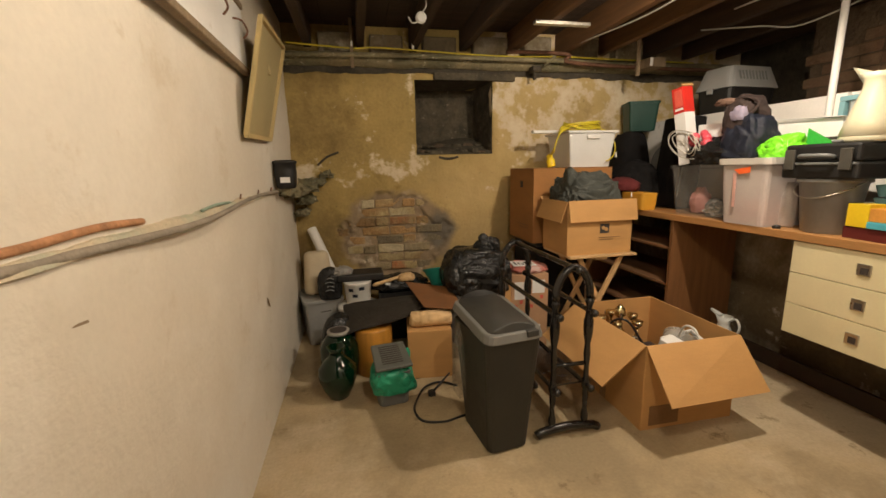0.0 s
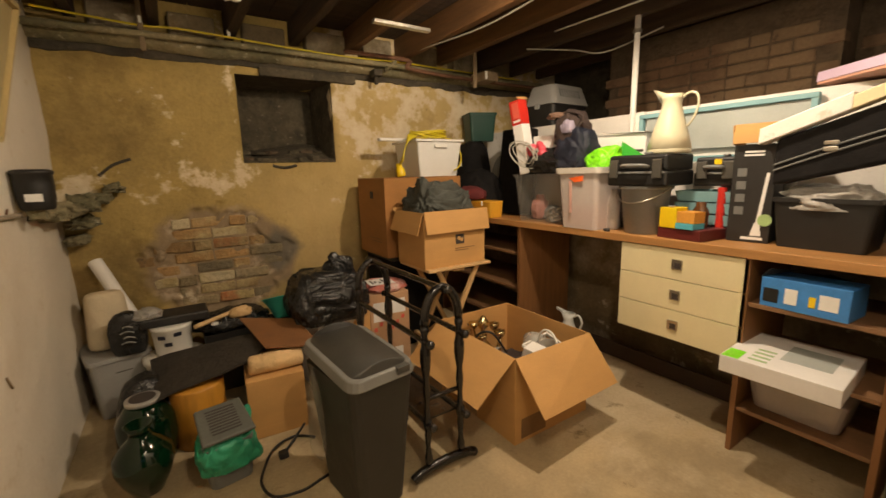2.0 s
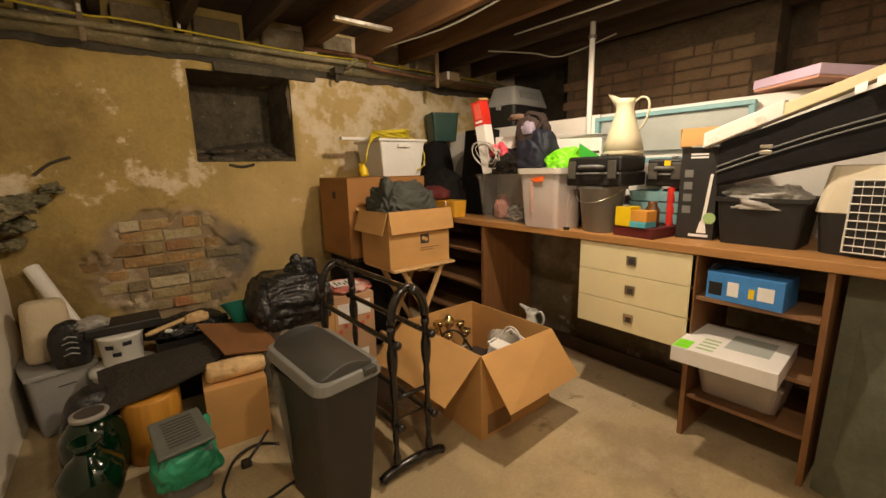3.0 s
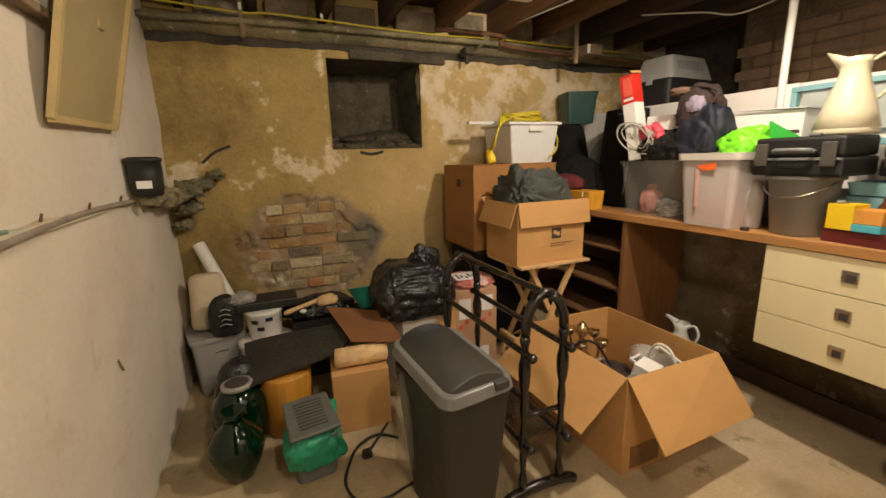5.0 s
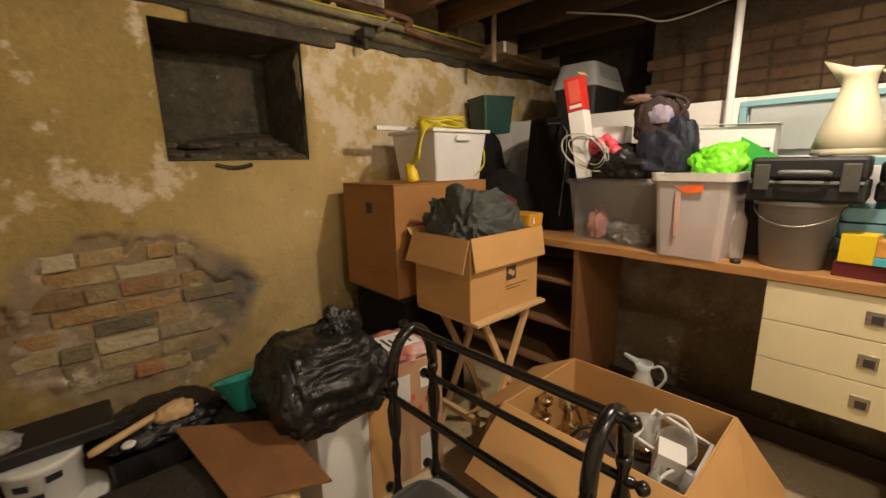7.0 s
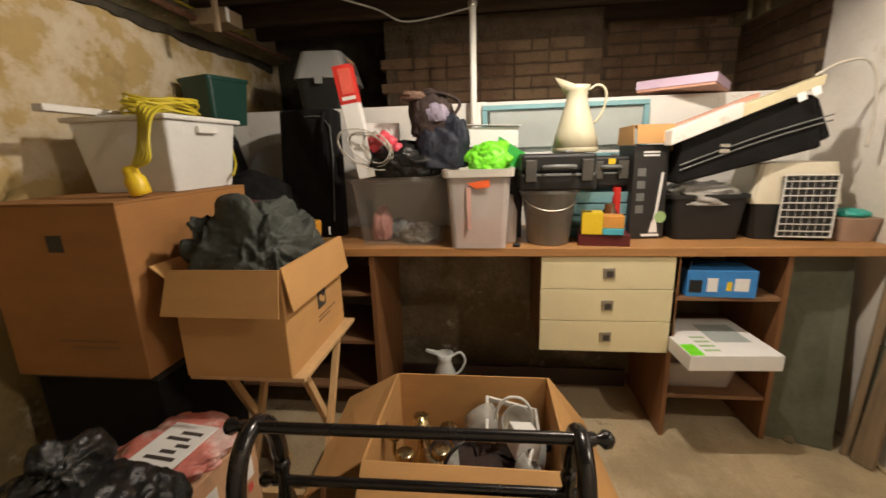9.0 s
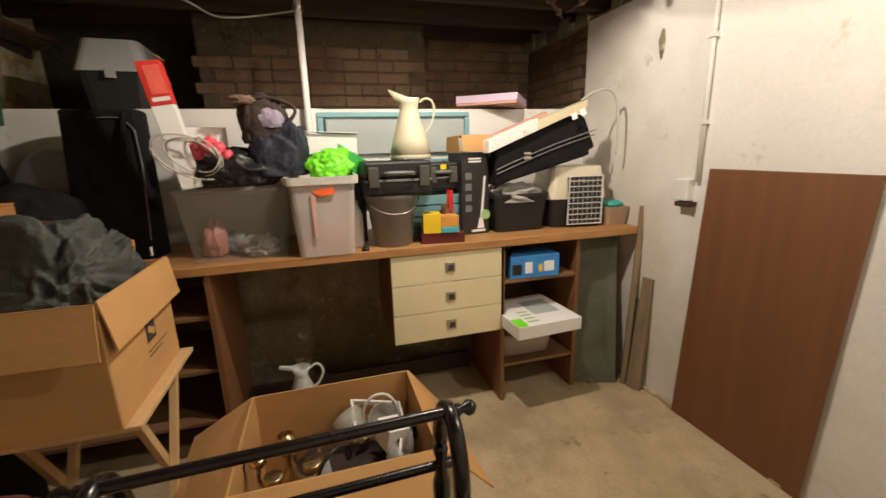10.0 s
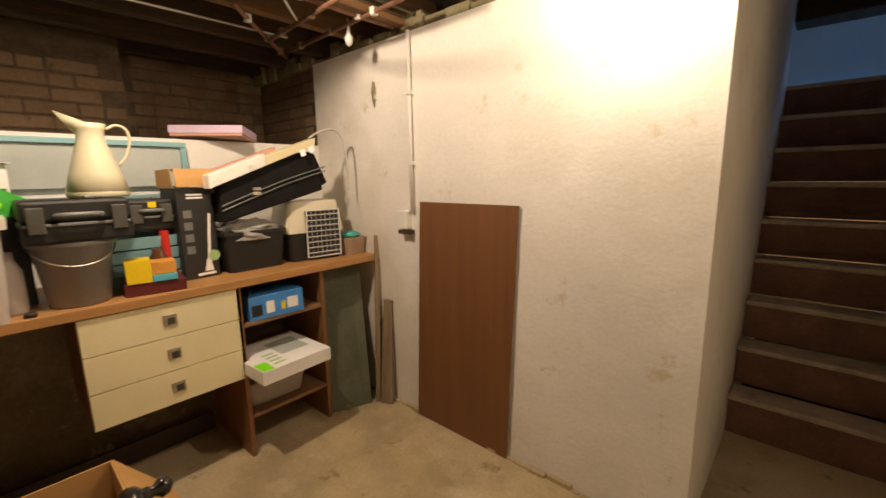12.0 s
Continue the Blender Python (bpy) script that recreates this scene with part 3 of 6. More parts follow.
part("stair_header", boxes(((L, -2.2, 2.36), (0.58, -1.95, 3.0))), JOIST, kind="structure", label="dark timber header above the stair head", category="beam", bevel=0.01)
part("stair_ceiling", boxes(((L - 0.3, -3.5, 3.0), (1.6, -0.3, 3.05))), BOARDS, kind="structure", label="dark stair ceiling", category="ceiling")
part("stair_side_ceiling", boxes(((L, -0.45, 2.31), (0.6, -0.3, 3.0))), BOARDS, kind="structure", label="dark boards over the stair", category="ceiling")
part("upstairs_wall", boxes(((L - 0.3, -3.4, 1.9), (1.6, -3.3, 3.0)), ((1.5, -3.3, 1.9), (1.6, -2.2, 3.0))), DAYWALL, kind="structure", label="pale upstairs wall in blue daylight", category="wall")
part("upstairs_window", boxes(((0.78, -3.29, 2.30), (0.9, -3.28, 2.52))), SKYGLOW, kind="structure", label="small bright pane of daylight upstairs", category="window")


# ---- fixtures on walls and ceiling ----
t = thing("ceiling_bulb", (BULB[0], BULB[1], BULB[2]), "lit bare warm bulb in a white holder fixed between two joists", "ceiling light")
part("lamp_holder", lathe([(0.018, 0.045), (0.02, 0.06), (0.018, 0.09), (0.03, 0.10), (0.03, 0.129)], 16), WHITE_PLASTIC, t, smooth=True)
b = part("bulb", lathe([(0.006, -0.036), (0.022, -0.028), (0.032, 0), (0.024, 0.024), (0.015, 0.044)], 18), GLOW, t, smooth=True)
b.visible_shadow = False
t = thing("wall_lamp", (LAMP[0], S, LAMP[2]), "lit warm bulb in a white holder on the plaster wall", "wall lamp")
part("lamp_holder", rod(bmesh.new(), (0, -0.006, 0.09), (0, LAMP[1] - S - 0.0, 0.06), [(0.045, 0), (0.045, 0.12), (0.02, 0.2), (0.02, 1)], 16), WHITE_PLASTIC, t)
b = part("bulb", lathe([(0.006, -0.03), (0.022, -0.022), (0.03, 0), (0.024, 0.02), (0.014, 0.045), (0.014, 0.06)], 16, at=(0, LAMP[1] - S, 0)), GLOW, t, smooth=True)
b.visible_shadow = False

t = thing("pipe_conduit", (1.945, S, 1.17), "white cable conduit with a small switch box on plaster", "conduit")
part("tube", tubes([(0, 0.015, 0.0), (0, 0.015, 0.905)], 0.010, 8, 1), PLASTER_B, t, smooth=True)
for z in (0.25, 0.6):
    part("clip", boxes(((-0.018, 0.0, z), (0.018, 0.034, z + 0.02))), WHITE_PLASTIC, t)
part("switch_box", boxes(((0.02, -0.004, -0.09), (0.10, 0.045, 0.01))), WHITE_PLASTIC, t, bevel=0.006)
part("bracket", boxes(((0.0, -0.003, -0.115), (0.08, 0.05, -0.095))), JOIST, t)
t = thing("wall_stain_plug", (2.24, S, 1.83), "grey damp drip mark of old fixing on the wall", "wall fixing")
part("plug", lathe([(0.002, -0.09), (0.012, -0.05), (0.018, 0.0), (0.006, 0.05)], 10, at=(0, 0.002, 0)), LEDGE, t, smooth=True)

t = thing("wall_pipe", (L, 0, 1.10), "old painted pipe along the plaster wall with rust and green marks", "pipe")
pts = [(0.02 + 0.012 * math.sin(y * 5), y, 0.012 * math.sin(y * 3.1) + 0.012) for y in [i * 0.16 - 0.3 for i in range(20)]]
# grey-brown puts the shadow side under the cream render into the colour
part("pipe", tubes(pts, 0.009, 8, 3), mat("shadow_side_grey_brown", (0.28, 0.235, 0.18), 0.7, 0.25, 9, 0.3), t, "grey-brown tube coloured as the shadow side below the cream render", smooth=True)
bm = bmesh.new()
g = {}
for i in range(161):
    y = i * 0.02 - 0.3
    h = 0.020 + 0.010 * noise.noise(Vector((y * 6, 1, 0))) + 0.005 * noise.noise(Vector((y * 23, 4, 0)))
    w = 0.016 + 0.005 * noise.noise(Vector((y * 9, 7, 0)))
    for k, (a, c) in enumerate(((-0.015, h + 0.012), (w * 0.6, h + 0.004), (w, 0.004), (-0.015, -0.006))):
        g[i, k] = bm.verts.new((a, y, c + 0.004 * math.sin(y * 3.1)))
for i in range(160):
    for k in range(4):
        bm.faces.new((g[i, k], g[i + 1, k], g[i + 1, (k + 1) % 4], g[i, (k + 1) % 4]))
bm.faces.new([g[0, k] for k in range(4)])
bm.faces.new([g[160, k] for k in (3, 2, 1, 0)])
part("ragged_render", bm, mat("cream_flaked_render", (0.56, 0.47, 0.33), 0.85, 0.15, 9, 0.4, second=(0.46, 0.45, 0.33), spot=(0.34, 0.25, 0.15)), t, "crumbling cream render over the pipe")
part("rust_patch", tubes([(0.002, 0.55, 0.034), (0.004, 0.75, 0.040), (0.006, 0.93, 0.040), (0.007, 1.05, 0.044), (0.006, 1.15, 0.044), (0.003, 1.28, 0.036)], 0.0075, 8), mat("rust_stain", (0.46, 0.22, 0.10), 0.8, 0.3, 20, 0.4), t, "orange rusty patch", smooth=True)
part("green_patch", tubes([(0.010, 1.62, 0.026), (0.011, 1.75, 0.032), (0.010, 1.9, 0.028)], 0.005, 8), mat("green_paint", (0.27, 0.36, 0.27), 0.6, 0.2, 20, 0.3), t, "flaked green painted patch", smooth=True)
for i, (ex, ey, ez, es) in enumerate(((0.03, 2.98, 0.01, 0.07), (0.05, 3.14, -0.01, 0.08), (0.08, 3.30, 0.0, 0.09), (0.12, 3.44, 0.02, 0.10), (0.17, 3.54, 0.05, 0.09), (0.10, 3.52, -0.08, 0.09), (0.06, 3.55, -0.18, 0.07), (0.25, 3.575, 0.10, 0.07))):
    part("crust", crumple((es * 1.5, es * 1.9, es * 0.75), 300 + i, 0.75, 2.2, 4, flat=0.8, center=(ex, ey, ez - es * 0.4), squash=0.75), LEDGE, t, "crusted lump of render round the pipe bend", smooth=True)
for i in range(3):
    part("fixing", rod(bmesh.new(), (0.01, 2.05 + 0.31 * i, 0.03), (0.016, 2.05 + 0.31 * i, 0.05), [(0.004, 0), (0.003, 1)], 8), RUSTPIPE, t)

t = thing("gas_meter_cap", (L + 0.075, 2.80, 1.135), "small black plastic canister with a white label on the pipe", "canister")
part("canister", lathe([(0.046, 0), (0.054, 0.008), (0.060, 0.05), (0.062, 0.10), (0.060, 0.138), (0.066, 0.142), (0.066, 0.154), (0.05, 0.16)], 24), BLACK_PLASTIC, t, smooth=True)
part("label", boxes(((-0.022, -0.0635, 0.035), (0.03, -0.056, 0.065))), PAPER, t, "small white paper label")
part("bracket", boxes(((-0.03, -0.02, -0.035), (0.02, 0.02, 0.0))), LEDGE, t)

t = thing("hook_rail", (L + 0.012, 0.9, 1.66), "long white board with rusty coat hooks fixed to the plaster wall", "coat rail")
part("board", boxes(((0, -1.5, 0.015), (0.02, 1.42, 0.25))), WHITE_PAINT, t, bevel=0.003)
part("lower_rail", boxes(((0, -1.5, -0.012), (0.032, 1.42, 0.014))), GREYWOOD, t, "grey bare wooden batten", bevel=0.004)
part("upper_rail", boxes(((0, -1.5, 0.251), (0.028, 1.42, 0.275))), GREYWOOD, t, "grey bare wooden batten", bevel=0.004)
random.seed(11)
for i in range(9):
    y = -0.9 + 0.27 * i
    part("hook", tubes([(0.02, y, 0.17), (0.05, y + 0.01, 0.165), (0.065, y + 0.03, 0.13), (0.045, y + 0.035, 0.105)], 0.004, 6, 3), RUSTPIPE, t, "bent rusty iron hook")

t = thing("wall_board", (L + 0.012, 2.18, 1.386), "framed olive board hung edgewise on the plaster wall", "framed board")
part("board", plated((0.012, 0.02, 0.0), (0.012, 0.50, 0.012), (0.105, 0.62, 0.50), (0.105, 0.08, 0.47), -0.012), BOARDGOLD, t)
bm = bmesh.new()
C = [Vector(p) for p in ((0.0, 0.0, 0.0), (0.0, 0.52, 0.014), (0.093, 0.64, 0.51), (0.093, 0.06, 0.48))]
for a, c in ((0, 1), (1, 2), (2, 3), (3, 0)):
    tube(bm, [C[a] + Vector((0.018, 0, 0)), C[c] + Vector((0.018, 0, 0))], 0.013, 4, 1)
part("frame", bm, mat("ochre_frame", (0.50, 0.38, 0.17), 0.5, 0.12, 6, 0.1), t, "thin pale ochre wooden frame")
part("catch", boxes(((0.068, 0.32, 0.31), (0.082, 0.36, 0.35))), BOARDGOLD, t)

t = thing("wall_scar", (0, 0, 0), "dark jagged scar in the flaking limewash", "crack")
part("scar", tubes([(0.03, N - 0.004, 1.27), (0.10, N - 0.004, 1.33), (0.19, N - 0.004, 1.365)], 0.009, 6, 3), SHADE_IRON_BLACK, t)
for i, pts in enumerate(([(L + 0.004, 0.62, 1.02), (L + 0.006, 0.72, 1.035), (L + 0.004, 0.80, 1.03)], [(L + 0.004, 1.0, 1.0), (L + 0.005, 1.04, 0.995)], [(L + 0.005, 0.30, 1.0), (L + 0.006, 0.42, 0.985), (L + 0.005, 0.5, 1.0)], [(L + 0.004, 2.35, 0.62), (L + 0.005, 2.38, 0.57)])):
    t = thing("plaster_crack", (0, 0, 0), "short dark crack in the white plaster", "crack", "cracks in the plaster")
    part("crack", tubes(pts, 0.004, 5, 4), GREYWOOD, t)
# near-black tube on the surface, painted for the hollow's shade
t = thing("sill_scar", (0, 0, 0), "dark streak painted for a hollow's shade under the window recess", "crack")
part("scar", tubes([(0.98, N - 0.004, 1.315), (1.06, N - 0.004, 1.30), (1.14, N - 0.004, 1.315)], 0.010, 6, 3), SHADE_IRON_BLACK, t)
random.seed(6)
for i in range(7):
    for j in range(2):
        t = thing("sill_stone", (0.83 + 0.088 * i + random.uniform(-0.02, 0.02), N + 0.07 + 0.14 * j + random.uniform(-0.03, 0.03), 1.345 + 0.05 * j), "loose dusty stone on the sloping window sill", "stone", "stones on the window sill", rz=random.uniform(-40, 40))
        part("stone", crumple((random.uniform(0.07, 0.13), random.uniform(0.08, 0.13), random.uniform(0.015, 0.04)), 200 + i * 3 + j, 0.35, 2, 3, squash=0.5), DARKSTONE if (i + j) % 3 else MORTAR, t)

# cables, pipes and hangers below the joists
t = thing("yellow_wall_cable", (0, 0, 0), "thin yellow cable clipped along the head of the damp wall", "cable")
part("cable", tubes([(L + 0.05, 3.5, 2.11), (0.1, 3.51, 2.10), (0.35, 3.5, 2.085), (0.5, 3.5, 2.095), (0.8, 3.5, 2.085), (1.2, 3.5, 2.07), (1.6, 3.5, 2.065), (1.95, 3.5, 2.075), (2.3, 3.5, 2.07), (3.2, 3.5, 2.06)], 0.006, 6), CABLE_Y, t, smooth=True)
part("clip", boxes(((0.33, 3.48, 2.095), (0.345, 3.495, 2.13))), WHITE_PLASTIC, t)
part("clip", boxes(((0.77, 3.48, 2.09), (0.785, 3.495, 2.125))), WHITE_PLASTIC, t)
t = thing("ledge_pipe", (0, 0, 0), "old green-grey crusted pipe along the head of the damp wall", "pipe")
part("pipe", tubes([(L, 3.49, 2.03), (0.6, 3.5, 2.045), (1.4, 3.49, 2.04), (2.0, 3.49, 2.04), (2.5, 3.5, 2.03), (3.6, 3.5, 2.0)], 0.018, 10), LEDGE, t, smooth=True)
part("pipe", tubes([(1.9, 3.46, 2.07), (1.82, 3.5, 2.0)], 0.012, 8, 1), LEDGE, t, smooth=True)
part("pipe", tubes([(1.5, 3.47, 2.09), (2.0, 3.46, 2.085), (2.02, 3.47, 2.03), (2.6, 3.45, 2.0), (3.5, 3.4, 1.98)], 0.015, 10), RUSTPIPE, t, "rusty thin pipe", smooth=True)
part("elbow", boxes(((1.72, 3.47, 1.955), (1.79, 3.56, 2.0)), ((1.74, 3.50, 1.90), (1.765, 3.53, 1.96))), SHADE_IRON_BLACK, t, "black iron bracket", bevel=0.006)

for (hx, hy, z0, z1, w) in ((2.49, 3.25, 1.89, 2.285, 0.022), (0.345, 3.50, 1.955, 2.285, 0.022)):
    t = thing("timber_hanger", (hx, hy, z0), "narrow bare timber strip hanging from a joist", "timber strip")
    part("strip", boxes(((-w, -0.01, 0), (w * 0.2, 0.01, z1 - z0))), GREYWOOD, t, bevel=0.003)
t = thing("timber_block", (2.62, 3.38, 1.97), "short pale block of timber under the joists", "timber block")
part("block", boxes(((-0.01, -0.1, 0), (0.13, 0.1, 0.07))), GREYWOOD, t, bevel=0.004)
part("pale_end", boxes(((-0.014, -0.105, 0.005), (0.01, -0.101, 0.065))), PAPER, t)

t = thing("metal_batten", (1.46, 2.884, 2.10), "short grey metal batten fixed across the joists", "metal batten")
part("batten", boxes(((0, -0.02, 0), (0.38, 0.02, 0.022))), STEEL, t, bevel=0.003)
t = thing("ceiling_rose", (0.716, 2.715, 2.05), "white round ceiling rose with loose wires hanging under the joists", "ceiling rose")
part("rose", rod(bmesh.new(), (0, -0.012, 0), (0, 0.012, 0.0), [(0.022, 0), (0.03, 0.3), (0.03, 1)], 20), WHITE_PLASTIC, t)
part("wire", tubes([(0.0, 0, 0.02), (0.03, 0, 0.06), (0.02, 0, 0.12), (0.0, 0.0, 0.2), (0.02, 0, 0.24)], 0.004, 6), CABLE_W, t)
part("wire", tubes([(-0.01, 0, -0.02), (-0.05, 0, -0.03), (-0.07, 0, 0.0)], 0.004, 6), CABLE_W, t)
for i, pp in enumerate(([(2.7, 2.9, 2.12), (2.85, 2.6, 2.06), (3.0, 2.45, 2.03), (3.1, 2.1, 2.11)],
                        [(1.2, 1.7, 2.12), (1.55, 1.3, 2.06), (1.9, 1.1, 2.05), (2.3, 0.8, 2.10)],
                        [(2.0, 3.3, 2.12), (2.05, 2.6, 2.09), (2.05, 2.0, 2.115), (2.0, 1.4, 2.09), (2.1, 0.9, 2.12)],
                        [(2.55, 2.5, 2.11), (2.5, 1.8, 2.08), (2.55, 1.2, 2.1), (2.6, 0.7, 2.12)])):
    t = thing("ceiling_cable", (0, 0, 0), "pale electric cable drooping beneath the joists", "cable")
    part("cable", tubes(pp, 0.005, 6), CABLE_W, t, smooth=True)
for i, (a, c) in enumerate((((1.75, 0.62, 2.11), (2.75, 0.62, 2.09)), ((1.6, 0.85, 2.10), (2.6, 0.80, 2.085)), ((2.05, 0.42, 2.11), (2.05, 1.5, 2.11)), ((2.3, 1.1, 2.1), (2.9, 0.55, 2.1)))):
    t = thing("ceiling_pipe", (0, 0, 0), "thin rusty pipe slung under the joists by the plaster wall", "pipe")
    part("pipe", tubes([a, c], 0.011, 8, 1), RUSTPIPE, t, smooth=True)
    for s in (0.2, 0.55, 0.85):
        p = Vector(a).lerp(Vector(c), s)
        part("clip", boxes((p - Vector((0.013, 0.013, 0.014)), p + Vector((0.013, 0.013, 0.02)))), WHITE_PLASTIC if s < 0.5 else GREYWOOD, t)
for i, (px, py) in enumerate(((1.92, 0.45), (1.98, 0.45))):
    t = thing("twin_conduit", (px, 0.4, 2.15), "pair of grey metal conduits between the joists", "conduit")
    part("tube", tubes([(0, 0, 0), (0.02, 1.1, 0.03)], 0.009, 8, 1), STEEL, t, smooth=True)
t = thing("hanging_pendant", (2.15, 0.62, 2.03), "small white plastic pendant dangling from the joists", "pendant")
part("pendant", lathe([(0.004, -0.03), (0.018, -0.015), (0.02, 0.01), (0.008, 0.03), (0.003, 0.10)], 12), WHITE_PLASTIC, t, smooth=True)

t = thing("steel_prop", (2.80, 2.085, 0.905), "slim white painted metal pole from the worktop to the joists", "pole")
part("pole", tubes([(0, 0, 0.0), (0, 0, 1.215)], 0.017, 14, 1), WHITE_PAINT, t, smooth=True)
part("collar", lathe([(0.024, 1.12), (0.024, 1.14)], 12), STEEL, t)
part("post", boxes(((0.015, -0.065, 0.32), (0.045, -0.005, 0.665))), WHITE_PAINT, t, "short white painted timber post", bevel=0.003)

# ---- the worktop and its units ----
UX = 2.29
t = thing("worktop", (UX - 0.01, S, 0.868), "long oak veneered worktop along the low wall", "worktop")
part("top", boxes(((0.021, 0.005, 0), (B - UX + 0.005, N - S - 0.02, 0.037))), WORKTOP, t, bevel=0.002)
part("front_edge", boxes(((0, 0.005, -0.001), (0.02, N - S - 0.02, 0.0375))), WORKTOP, t, "worn oak edging strip", bevel=0.003)

t = thing("drawer_unit", (UX, 1.204, 0.42), "cream three-drawer unit hung under the worktop", "drawer unit")
part("carcass", boxes(((0.018, 0, 0), (0.45, 0.576, 0.444))), SHELFWOOD, t)
for i in range(3):
    z = 0.002 + i * 0.148
    d = part("drawer_front", boxes(((0, 0.002, z), (0.017, 0.574, z + 0.145))), CREAM, t, bevel=0.002)
    h = part("handle", boxes(((-0.006, 0.262, z + 0.05), (0.0, 0.312, z + 0.098))), STEEL, d, "square brushed metal recessed pull", bevel=0.003)
    part("pull_hole", boxes(((-0.0075, 0.270, z + 0.056), (-0.0062, 0.298, z + 0.083))), INK, d, "dark finger hollow")
t = thing("shelf_unit", (UX, 0.765, 0), "open wood-effect shelf unit under the worktop with boxes on its shelves", "shelf unit")
part("side_panel", boxes(((0, 0.437, 0), (0.45, 0.457, 0.866))), TEAK, t)
part("side_panel", boxes(((0.005, 0, 0), (0.45, 0.02, 0.866))), TEAK, t)
for z in (0.665, 0.418, 0.195):
    part("shelf", boxes(((0.01, 0.021, z), (0.44, 0.436, z + 0.018))), SHELFWOOD, t, bevel=0.002)
t = thing("corner_shelf_unit", (UX, 2.53, 0), "open wood-effect shelf unit under the worktop by the damp wall", "shelf unit")
part("side_panel", boxes(((0, 0, 0), (0.50, 0.022, 0.866))), TEAK, t)
part("side_panel", boxes(((0.01, 1.05, 0), (0.50, 1.07, 0.866))), TEAK, t)
for z in (0.665, 0.418, 0.17):
    part("shelf", boxes(((0.02, 0.023, z), (0.50, 1.049, z + 0.018))), SHELFWOOD, t, bevel=0.002)
t = thing("kneehole_plinth", (2.70, 1.25, 0), "dark wooden plinth board on the floor below the worktop", "plinth")
part("board", boxes(((0, 0, 0), (0.02, 1.27, 0.10))), mat("dark_plinth", (0.05, 0.03, 0.02), 0.7, 0.2), t, bevel=0.003)


def carton_body(t, w, d, h, m=CARD, open_top=True, th=0.005):
    """Walls and bottom of a box, origin at one lower corner."""
    bm = taper(w, d, w, d, 0.001, h, th, 0.003, 1)
    bmesh.ops.translate(bm, verts=bm.verts, vec=(w / 2, d / 2, 0))
    return part("box_body", bm, m, t)


# shelf contents
t = thing("blue_carton", (2.285, 0.895, 0.684), "glossy blue carton with pictures of lamps on the shelf", "box", rz=-4)
part("carton", boxes(((0, 0, 0), (0.16, 0.27, 0.118))), BLUE, t, bevel=0.002)
part("picture", boxes(((-0.0015, 0.03, 0.03), (-0.0003, 0.085, 0.085))), PAPER, t, "pale printed picture")
part("picture", boxes(((-0.0015, 0.095, 0.03), (-0.0003, 0.115, 0.07))), YELLOW, t, "small yellow picture")
part("picture", boxes(((-0.0015, 0.15, 0.025), (-0.0003, 0.19, 0.085))), PAPER, t, "pale printed picture")
part("picture", boxes(((-0.0015, 0.21, 0.02), (-0.0003, 0.26, 0.075))), BLACK_PLASTIC, t, "dark printed picture")
part("flap", plated((-0.002, 0.27, 0.117), (0.02, 0.25, 0.15), (0.12, 0.2, 0.135), (0.10, 0.27, 0.118), 0.002), BLACK_PLASTIC, t)
t = thing("white_flat_carton", (2.13, 0.85, 0.437), "flat white carton with green print jutting from the shelf", "box", rz=3)
part("carton", boxes(((0, 0, 0), (0.38, 0.36, 0.066))), PAPER, t, bevel=0.002)
part("print", boxes(((0.004, 0.30, 0.0662), (0.10, 0.356, 0.0672))), LIME, t, "bright green printed corner")
part("print", boxes(((0.12, 0.05, 0.0662), (0.30, 0.20, 0.0672))), GREY_PANEL, t, "pale grey printed picture")
for i in range(4):
    part("print", boxes(((0.04 + i * 0.04, 0.22, 0.0662), (0.055 + i * 0.04, 0.28, 0.0672))), mat("soft_green_print", (0.35, 0.5, 0.25), 0.5, 0.1) if i == 0 else bpy.data.materials["soft_green_print"], t, "small green print")
t = thing("clear_food_box", (2.33, 0.86, 0.2135), "cloudy clear plastic box on the lowest shelf", "storage box")
part("tub", taper(0.2, 0.28, 0.24, 0.32, 0, 0.12, 0.003), FROST, t).location = (0.14, 0.17, 0)
part("lid", boxes(((0.02, 0.01, 0.1205), (0.26, 0.33, 0.13))), FROST, t, bevel=0.004)
t = thing("dark_shelf_bag", (2.5, 1.02, 0.684), "black crumpled bag at the back of the shelf", "bag")
part("sack", crumple((0.2, 0.25, 0.12), 9, 0.15, 2.5, 4), BLACK_BAG, t, smooth=True)

# leaning boards in the corner
t = thing("leaning_board", (0, 0, 0), "dark grey-green framed board leaning between unit and wall", "board")
part("board", plated((2.33, 0.74, 0.003), (2.25, 0.52, 0.003), (2.42, 0.44, 0.84), (2.44, 0.74, 0.84), 0.014), MOSSBOARD, t)
t = thing("leaning_lath", (0, 0, 0), "long bare wooden lath leaning against the worktop end", "timber")
part("lath", plated((2.22, 0.50, 0.003), (2.21, 0.475, 0.003), (2.265, 0.385, 1.02), (2.275, 0.415, 1.02), -0.016), GREYWOOD, t)
t = thing("leaning_plank", (0, 0, 0), "short weathered plank leaning in the corner", "timber")
part("plank", plated((2.20, 0.47, 0.003), (2.13, 0.44, 0.003), (2.15, 0.40, 0.64), (2.21, 0.41, 0.64), 0.02), GREYWOOD, t)
t = thing("leaning_offcut", (0, 0, 0), "grey weathered offcut of timber in the corner", "timber")
part("plank", plated((2.26, 0.45, 0.003), (2.225, 0.43, 0.003), (2.23, 0.395, 0.50), (2.262, 0.40, 0.50), 0.02), MOSSBOARD, t)
